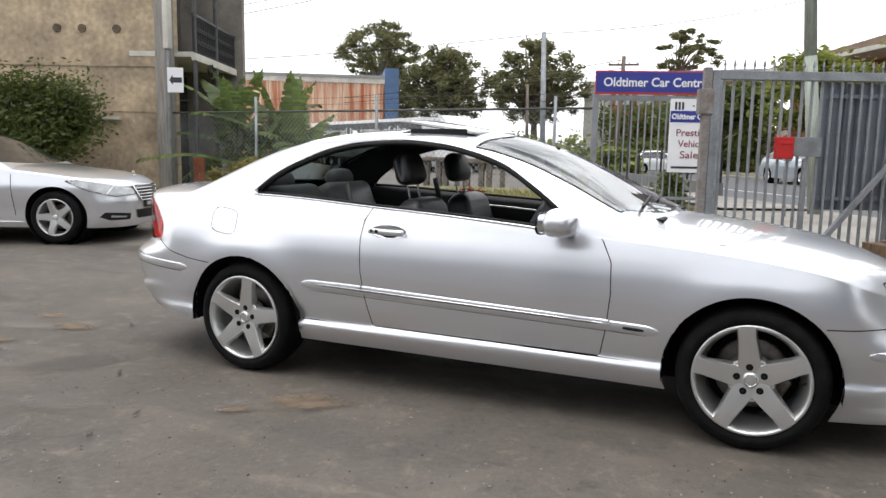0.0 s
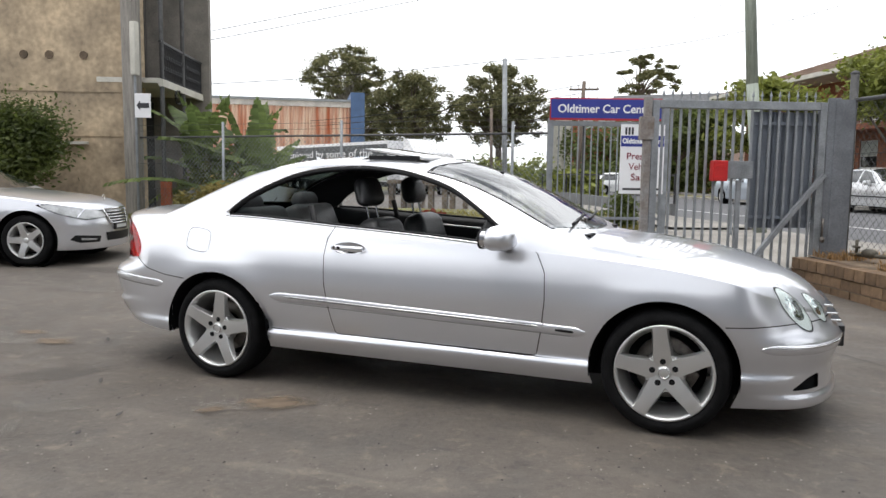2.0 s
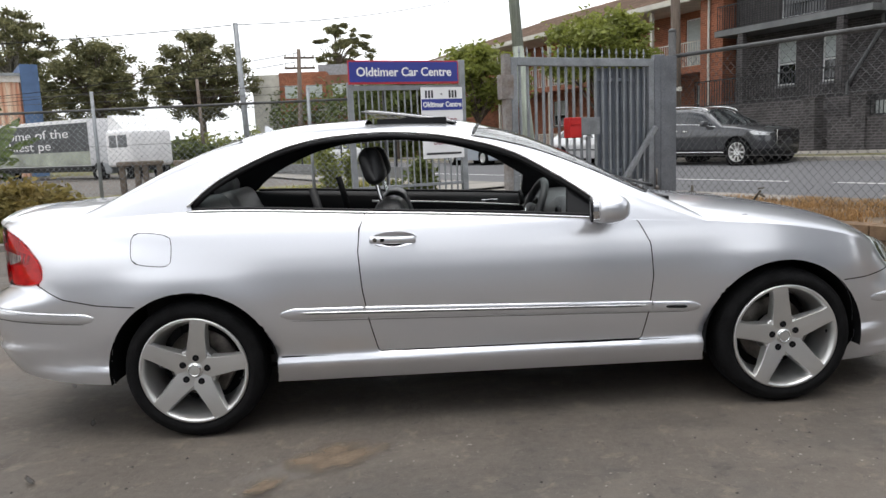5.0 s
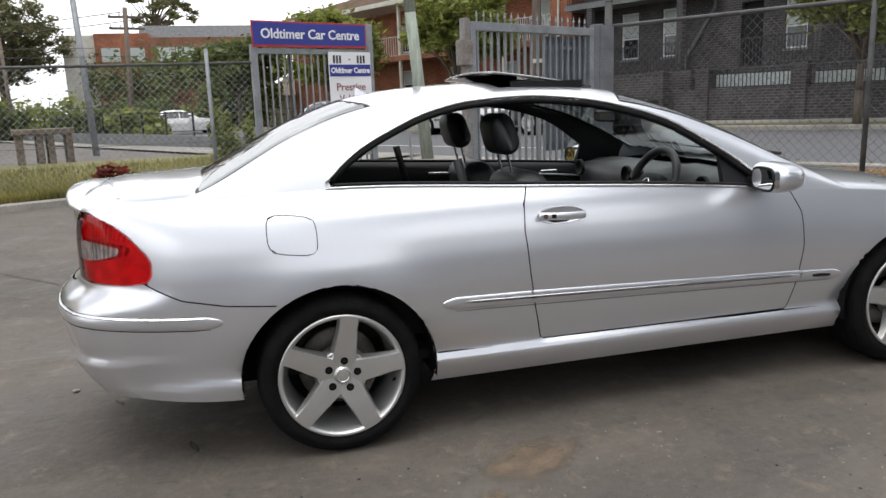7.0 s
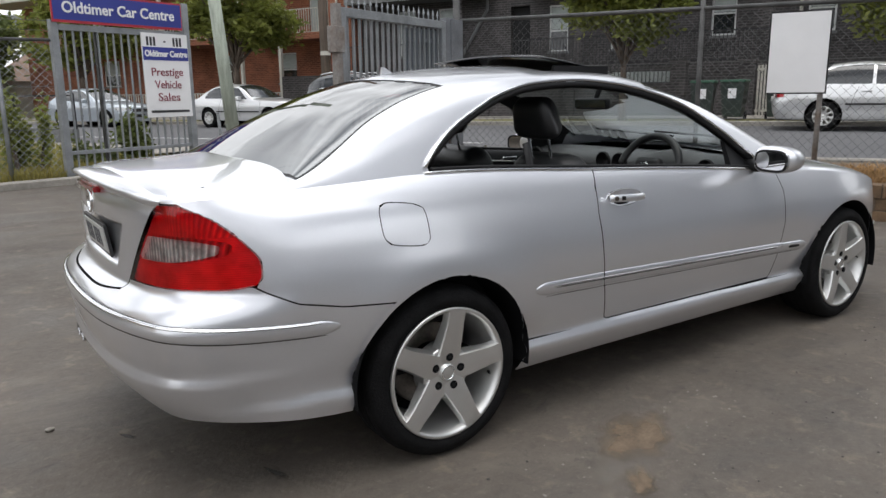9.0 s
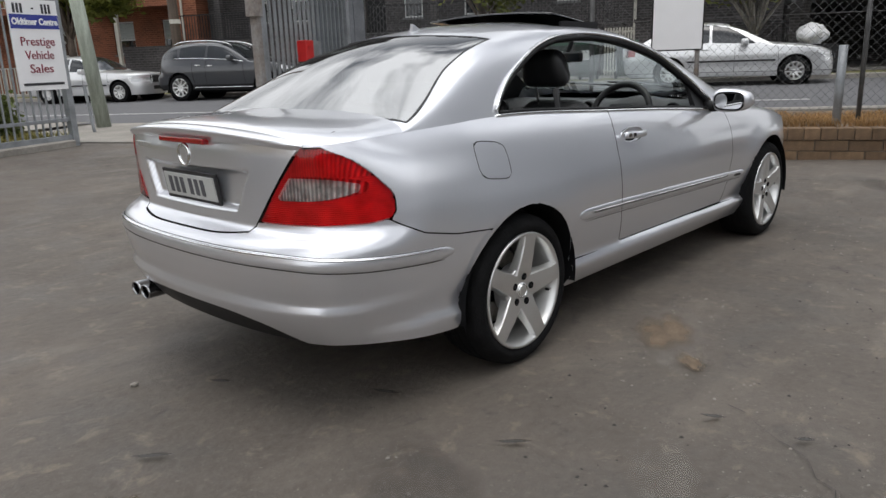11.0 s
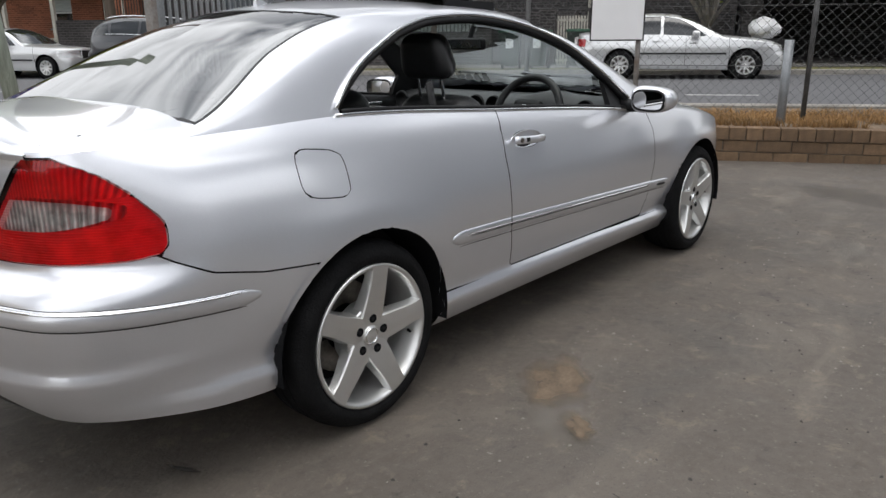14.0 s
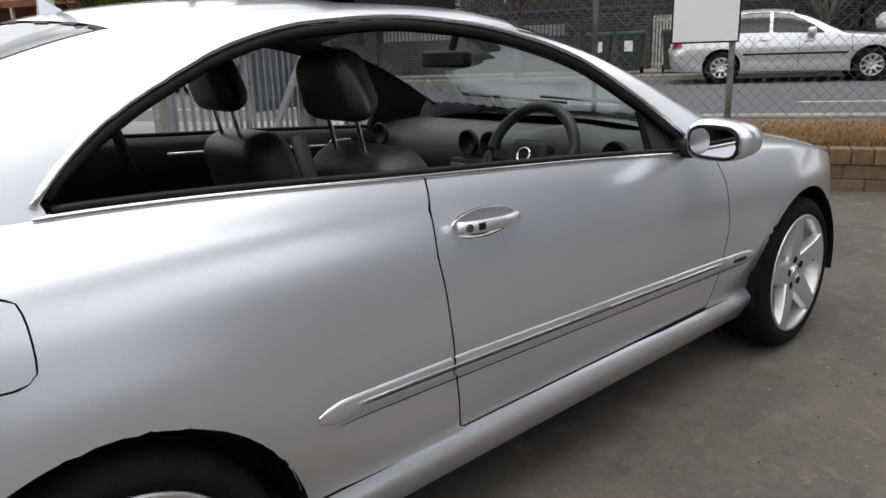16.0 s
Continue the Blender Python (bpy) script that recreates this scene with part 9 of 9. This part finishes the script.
# hedge in front of the rendered wall
bush("dense dark green hedge against the rendered wall", -11.6, 6.3, 0.9, 2.35, 0.62, 1.75, 90, 420, 0.055, HEDGE, 66, "hedge", "hedge")
bush("dense dark green hedge against the rendered wall", -15.6, 4.6, 0.5, 2.2, 0.65, 2.4, 40, 300, 0.05, HEDGE, 67, "hedge", "hedge")
bm = bmesh.new()
box(bm, -18, -0.9, 0, -2.4, -0.75, 1.05, Matrix.Translation((-9.65, 8.35, 0)) @ Matrix.Rotation(math.atan2(0.40, 0.91), 4, "Z"))
tagged(part("low_wall", bm, SLAB), "low dark wall under the hedge", "wall")


def banana(x, y, z, seed, n=9, h=2.2):
    rnd = random.Random(seed)
    t = thing("banana_plant", "tall banana plant with torn arching green leaves", "plant", group="banana plants", m=Matrix.Translation((x, y, z)))
    part("stem", tubes(((0, 0, 0), (0.05, 0, h * 0.55), 0.11, 0.07)), material("banana_stem", (0.12, 0.13, 0.05), 0.8, 0, 0.25, 4, 30), t, smooth=True)
    for k in range(n):
        a = 2 * math.pi * k / n + rnd.uniform(-0.4, 0.4)
        up = rnd.choice((rnd.uniform(0.3, 0.8), rnd.uniform(1.0, 1.45)))
        L = rnd.uniform(1.4, 2.2)
        v, f = [], []
        m = 26
        for i in range(m):
            tt = i / (m - 1)
            r = L * tt * math.cos(up) * 1.0 + 0.35 * tt * tt
            zz = h * 0.5 + L * tt * math.sin(up) - 0.85 * (1.6 - up) * tt * tt
            w = 0.27 * math.sin(math.pi * min(1, 0.06 + tt * 0.97)) ** 0.6
            c = Vector((r * math.cos(a), r * math.sin(a), zz))
            fwd = Vector((math.cos(a) * math.cos(up), math.sin(a) * math.cos(up), math.sin(up) - 1.7 * (1.6 - up) * tt / L)).normalized()
            for sd in (1, -1):
                side = Vector((-math.sin(a), math.cos(a), 0)) * sd
                j, droop = rnd.uniform(0.85, 1.05) * (rnd.random() > 0.06), rnd.uniform(0.05, 0.09)
                half = fwd * (L / m) * rnd.uniform(0.50, 0.56)
                tip = c + side * w * j + fwd * 0.07 - Vector((0, 0, droop))
                mid = c + side * w * j * 0.5 + fwd * 0.03 - Vector((0, 0, droop * 0.22))
                q = len(v)
                v += [c - half, c + half, mid + half, mid - half, tip + half * 0.9, tip - half * 0.9]
                f += [(q, q + 1, q + 2, q + 3), (q + 3, q + 2, q + 4, q + 5)]
        part_of("leaf", mesh_of("leaf", v, f, BANANA, True), t)
    return t


for k, (x, y, h, n) in enumerate(((-8.0, 8.9, 2.7, 7), (-7.2, 9.3, 2.2, 7), (-8.7, 9.3, 2.3, 5), (-6.6, 9.0, 1.4, 6), (-7.6, 8.75, 1.2, 6))):
    banana(x, y, 0.2, 80 + k, n, h)
bush("tangled green undergrowth below the banana plants", -7.6, 8.9, 0.2, 1.5, 0.6, 1.3, 24, 130, 0.09, MIDGREEN, 69)
# bottle, red gas-bottle like drum by the fence foot
b = thing("water_drum", "translucent grey plastic water drum behind the fence", "drum")
v, f = lathe([(0.001, 0.0), (0.20, 0.0), (0.22, 0.05), (0.22, 0.30), (0.20, 0.33), (0.22, 0.36), (0.22, 0.52), (0.12, 0.62), (0.05, 0.64), (0.05, 0.70), (0.001, 0.70)], 24)
part_of("drum_body", mesh_of("drum_body", [(p[0] - 8.15, p[2] + 8.62, p[1] + 0.22) for p in v], f, material("grey_plastic", (0.30, 0.33, 0.36), 0.4, 0, 0.1)), b)
b = thing("orange_barrier", "faded orange plastic barrier leaning behind the fence", "barrier")
part("panel", boxes((-9.05, 8.6, 0.2, -8.75, 8.66, 1.05), bevel=0.02), material("faded_orange", (0.40, 0.11, 0.05), 0.6, 0, 0.25, 5, 30), b)
part("foot", boxes((-9.1, 8.5, 0.15, -8.7, 8.78, 0.22), bevel=0.01), BLACKTRIM, b)


# grasses, too many to count
def blades(name, label, mat, pts, hgt, seed, wid=0.006, bend=0.5):
    rng = np.random.default_rng(seed)
    V, F = [], []
    for x, y, z in pts:
        a = rng.uniform(0, 6.283)
        h = hgt * rng.uniform(0.45, 1.25)
        dx, dy = math.cos(a), math.sin(a)
        b = h * bend * rng.uniform(0.2, 1.3)
        w = wid * rng.uniform(0.7, 1.4)
        k = len(V)
        V += [(x - dy * w, y + dx * w, z - 0.01), (x + dy * w, y - dx * w, z - 0.01), (x + dx * b * 0.4 + dy * w * 0.7, y + dy * b * 0.4 - dx * w * 0.7, z + h * 0.6),
              (x + dx * b * 0.4 - dy * w * 0.7, y + dy * b * 0.4 + dx * w * 0.7, z + h * 0.6), (x + dx * b, y + dy * b, z + h * 0.92)]
        F += [(k, k + 1, k + 2, k + 3), (k + 3, k + 2, k + 4)]
    return tagged(new(name, mesh_of(name, V, F, mat, False)), label, "grass", kind="stuff")


rng = np.random.default_rng(9)
pts = []
for k in range(26000):
    s, d = rng.uniform(0.1, 12), -0.42 + 2.6 * rng.random() ** 1.6
    if noise.noise(Vector((s * 1.6, d * 2.2, 3.1))) + 0.5 * noise.noise(Vector((s * 5, d * 5, 1))) > -0.22 + (0.25 if s < 1.4 else 0):
        p = street(s, d)
        pts.append((p.x, p.y, bed_height(p.x, p.y)))
blades("dry_grass", "dry straw-coloured grass on the raised bed", DRYGRASS, pts, 0.085, 1, 0.005, 1.1)
pts = []
for k in range(26000):
    t = rng.random() * 0.999 * (len(LAWN_EDGE) - 1)
    i = int(t)
    x0_, y0_ = LAWN_EDGE[i]
    x1_, y1_ = LAWN_EDGE[i + 1]
    x, y = x0_ + (x1_ - x0_) * (t - i), y0_ + (y1_ - y0_) * (t - i)
    e = 0.12 + 5.0 * rng.random() ** 2.0
    pts.append((x - 0.3 * e, y + e, ground_height(x, y) + 0.085 + 0.02 * min(4, e)))
blades("lawn_grass", "rough green and straw lawn grass", GRASSBLADE, pts, 0.15, 2, 0.007, 0.6)


# street furniture
def pole(label, a, b, r0, r1, mat, arms=()):
    t = thing("power_pole", label, "pole")
    part("shaft", tubes((a, b, r0, r1), seg=14), mat, t, smooth=True)
    for z, w, an in arms:
        m = Matrix.Translation((b[0], b[1], z)) @ Matrix.Rotation(an, 4, "Z")
        bm = bmesh.new()
        box(bm, -w, -0.06, -0.06, w, 0.06, 0.06, m)
        part("cross_arm", bm, BARK, t)
        for q in (-0.9, -0.35, 0.35, 0.9):
            bm = bmesh.new()
            p = m @ Vector((q * w, 0, 0.06))
            tube(bm, p, p + Vector((0, 0, 0.16)), 0.045, 0.03, seg=8)
            part("insulator", bm, CREAM, t)
    return t


WOODPOLE = material("brown_pole_timber", (0.16, 0.125, 0.10), 0.9, 0, 0.2, 3, 25, 0.4, stretch=(6, 6, 0.5))
p0, p1 = street(-11.3, 11.75, 0.3), street(-11.45, 11.75, 10)
sp = pole("brown timber power pole at the far kerb with paper bands", p0, p1, 0.17, 0.13, WOODPOLE)
part("paper_band", tubes((street(-11.32, 11.75, 2.62), street(-11.32, 11.75, 2.75), 0.178), seg=14), CREAM, sp)
pole("plain grey steel pole beyond the fence", (-4.35, 20.2, 0), (-4.55, 20.5, 5.35), 0.10, 0.08, GALV)
pole("timber power pole with cross arms beyond the bushes", (-5.9, 41, 0), (-5.6, 41, 7.1), 0.16, 0.12, WOODPOLE, ((6.6, 0.9, 0.2), (6.0, 0.9, 0.2)))
pole("thin timber pole among the bushes", (-13.5, 47.5, 0), (-13.6, 47.5, 6.2), 0.13, 0.10, WOODPOLE)


def wire(pts, sag, r=0.012):
    a, b = Vector(pts[0]), Vector(pts[1])
    line = [a + (b - a) * t - Vector((0, 0, sag * 4 * t * (1 - t))) for t in np.linspace(0, 1, 24)]
    t = thing("overhead_wire", "thin dark overhead power wire against the sky", "wire", group="overhead wires")
    curve_mesh("strand", line, r, BLACKTRIM, t, seg=4)


wire(((-21.0, 11.0, 3.6), (2.5, 24.7, 10.0)), 0.15)
wire(((-21.0, 11.2, 3.85), (0.6, 23.8, 10.0)), 0.15)
wire(((-21, 13.2, 3.95), (-4.55, 20.5, 5.3)), 0.25)
wire(((-4.55, 20.5, 5.3), (9.0, 35.4, 10.0)), 0.6)
wire(((-40, 52, 5.6), (-5.6, 41, 6.9)), 0.5, 0.02)
wire(((-40, 52, 5.2), (-5.6, 41, 6.4)), 0.5, 0.02)
wire((tuple(p1), tuple(street(-60, 10, 10.5))), 0.5)
wire((tuple(p1), tuple(street(2, 17.0, 9.0))), 0.3)

# wheelie bins at the verge
for k, (s, d, an) in enumerate(((0.95, 12.0, 0.05), (1.72, 12.02, -0.06), (2.75, 12.0, 0.12))):
    p = street(s, d)
    m = Matrix.Translation((p.x, p.y, ground_height(p.x, p.y) + 0.11)) @ STREET.to_3x3().to_4x4() @ Matrix.Rotation(an, 4, "Z")
    b = thing("wheelie_bin", "dark green wheelie bin with a white label on the verge", "bin", group="wheelie bins", m=m)
    GREENBIN = material("dark_green_plastic", (0.018, 0.030, 0.024), 0.5, 0, 0.15, 4, 40)
    v = [(-0.22, -0.26, 0.08), (0.22, -0.26, 0.08), (0.22, 0.22, 0.08), (-0.22, 0.22, 0.08), (-0.29, -0.34, 0.95), (0.29, -0.34, 0.95), (0.29, 0.32, 0.95), (-0.29, 0.32, 0.95)]
    part_of("tub", mesh_of("tub", v, [(0, 3, 2, 1), (0, 1, 5, 4), (1, 2, 6, 5), (2, 3, 7, 6), (3, 0, 4, 7), (4, 5, 6, 7)], GREENBIN, False), b)
    part("lid", boxes((-0.31, -0.37, 0.95, 0.31, 0.36, 1.02), bevel=0.02), material("green_lid", (0.03, 0.10, 0.06), 0.5, 0, 0.15), b, "green hinged lid")
    part("label_patch", boxes((-0.10, -0.345, 0.55, 0.10, -0.315, 0.80)), SIGNWHITE, b, "white label")
    for sx in (-0.24, 0.24):
        part("wheel", tubes(((sx - 0.03, 0.22, 0.1), (sx + 0.03, 0.22, 0.1), 0.1), seg=14), RUBBER, b)
# white wrapped bundle behind the saloon's bonnet
p = street(7.35, 12.1)
b = thing("wrapped_bundle", "crumpled white plastic bundle on a dark bench at the verge", "bundle")
bm = bmesh.new()
ball(bm, (p.x, p.y, 1.55), 0.42, 4, (1.25, 0.8, 0.62))
for v_ in bm.verts:
    v_.co += v_.normal * 0.10 * noise.noise(v_.co * 4.0)
    v_.co += v_.normal * 0.04 * noise.noise(v_.co * 11.0)
part("bundle_sheet", bm, SIGNWHITE, b, smooth=True)
bm = bmesh.new()
box(bm, -0.6, -0.3, 0.45, 0.6, 0.3, 1.32, Matrix.Translation((p.x, p.y, 0)) @ STREET.to_3x3().to_4x4())
part("dark_base", bm, DARKVOID, b)

# far buildings beyond the left fence
RUSTSHEET = material("rusty_corrugated_iron", (0.62, 0.50, 0.40), 0.85, 0.1, 0.3, 1.3, 9, 0.2, second=(0.40, 0.085, 0.02), stretch=(1.6, 1.6, 0.11))
BLUEWALL = material("blue_painted_sheet", (0.07, 0.13, 0.26), 0.6, 0, 0.15, 1, 20)
M = Matrix.Translation((-26.6, 50.7, 0)) @ Matrix.Rotation(math.atan2(5.0, 8.1), 4, "Z")
sh = thing("rusty_shed", "long shed with rust-streaked corrugated iron cladding and a blue end", "shed", m=M)
v, f = [], []
n = 110
for k in range(n):
    x = -16 + 15.6 * k / (n - 1)
    yy = 0.05 if k % 2 else -0.05
    v += [(x, yy, 0), (x, yy, 7.2)]
for k in range(n - 1):
    f.append((2 * k, 2 * k + 2, 2 * k + 3, 2 * k + 1))
part_of("iron_cladding", mesh_of("iron_cladding", v, f, RUSTSHEET, False), sh, "rust-streaked corrugated iron")
part("pale_top_band", boxes((-16, -0.09, 6.75, -0.4, -0.055, 7.2)), material("faded_white_sheet", (0.62, 0.58, 0.55), 0.7, 0, 0.2, 0.8, 12), sh, "faded pale upper sheets")
part("blue_end", boxes((-0.4, -0.3, 0, 0.75, 6, 8.0)), BLUEWALL, sh, "blue painted end wall")
part("shed_roof", boxes((-16.2, -0.2, 7.2, -0.35, 8, 7.4)), GALV, sh)
part("back_wall", boxes((-16, 7.8, 0, -0.4, 8, 7.2), (-16.2, 0.1, 0, -16, 8, 7.2)), GALV, sh)
bb = thing("brick_works", "brown brick two-storey building with a pale metal roof", "building", m=Matrix.Translation((-7.0, 66.2, 0)))
BRICK_BROWN = material("brown_brick", (0.22, 0.105, 0.065), 0.9, 0, 0.2, 0.6, 20, 0.2)
part("side_wall", boxes((0.0, 0, 0, 9.6, 14, 7.9)), BRICK_BROWN, bb, "brown brick wall")
part("front_wall", boxes((-4.4, 0.4, 0, 0.0, 14, 8.3)), BRICK_RED, bb)
part("white_wall", boxes((-7.0, 0.8, 0, -4.4, 14, 8.2)), CREAM, bb)
part("metal_roof", boxes((-1.0, 3, 7.9, 9.8, 14.2, 9.2), (9.8, 5, 7.2, 15, 14, 8.3)), GALV, bb, "pale metal roof")
for x in (-3.9, -1.9, 0.6, 2.2):
    part("window", boxes((x, -0.05 if x > 0 else 0.35, 5.9, x + 1.5, 0.02 if x > 0 else 0.42, 7.1)), BLIND, bb)
part("awning", boxes((-0.6, -1.4, 4.6, 3.4, 0.0, 5.0)), CREAM, bb)
hs = thing("low_cottage", "low pale cottage with a grey tiled roof", "house", m=Matrix.Translation((2.2, 52.0, 0)))
part("cottage_wall", boxes((0, 0, 0, 7, 5, 2.4)), CREAM, hs)
part_of("cottage_roof", mesh_of("cottage_roof", [(-0.5, -0.6, 2.4), (7.5, -0.6, 2.4), (7.5, 5.6, 2.4), (-0.5, 5.6, 2.4), (2, 2.5, 4.2), (5, 2.5, 4.2)], [(0, 1, 5, 4), (1, 2, 5), (2, 3, 4, 5), (3, 0, 4)], TILES, False), hs)
part("cottage_door", boxes((2.6, -0.04, 0.1, 3.5, 0.02, 2.0)), DARKVOID, hs)
# rough timber tables on the grass beyond the fence
WOOD = material("grey_old_wood", (0.17, 0.135, 0.105), 0.9, 0, 0.25, 4, 30, 0.3)
for k, (x, y) in enumerate(((-4.6, 15.3), (-6.9, 17.5))):
    tb = thing("timber_table", "weathered timber trestle table on the grass", "table", group="timber tables", m=Matrix.Translation((x, y, 0.15)) @ Matrix.Rotation(0.3, 4, "Z"))
    part("tabletop", boxes((-0.62, -0.4, 0.82, 0.62, 0.4, 0.95), bevel=0.03), WOOD, tb)
    for lx in (-0.5, -0.1, 0.12, 0.5):
        part("leg", boxes((lx - 0.07, -0.3, 0, lx + 0.07, 0.3, 0.82)), WOOD, tb)
# low parapet wall along the footpath beyond the lawn
bm = bmesh.new()
box(bm, -60, 3.0, 0.0, -12.5, 3.2, 0.55, STREET)
tagged(part("street_parapet", bm, SLAB), "low grey wall along the street", "wall")
f = thing("iron_fence", "thin black iron fence along the street parapet", "fence", m=STREET.copy())
part("rail", boxes((-40, 3.08, 1.35, -12.5, 3.12, 1.39)), RAILBLACK, f)
for k in range(12):
    part("post", boxes((-40 + 2.5 * k, 3.07, 0.55, -39.95 + 2.5 * k, 3.13, 1.42)), RAILBLACK, f)
# yard behind the camera: plain wall closing the lot
bm = bmesh.new()
box(bm, -22, -11.3, -0.1, 24, -11, 4.1)
tagged(part("wall_back", bm, material("cool_grey_render", (0.27, 0.285, 0.31), 0.9, 0, 0.08, 0.5, 6)), "plain cool grey rendered wall closing the yard", "wall", kind="structure")

# out of view: added for the door's dark reflection and to cut skylight here
bm = bmesh.new()
box(bm, 9.2, -3.4, -0.1, 16, -0.62, 9.0, STREET)
tagged(part("wall_side", bm, PLAINGREY), "unseen plain blue-grey block added to darken the door's reflections and the yard", "wall", kind="structure")
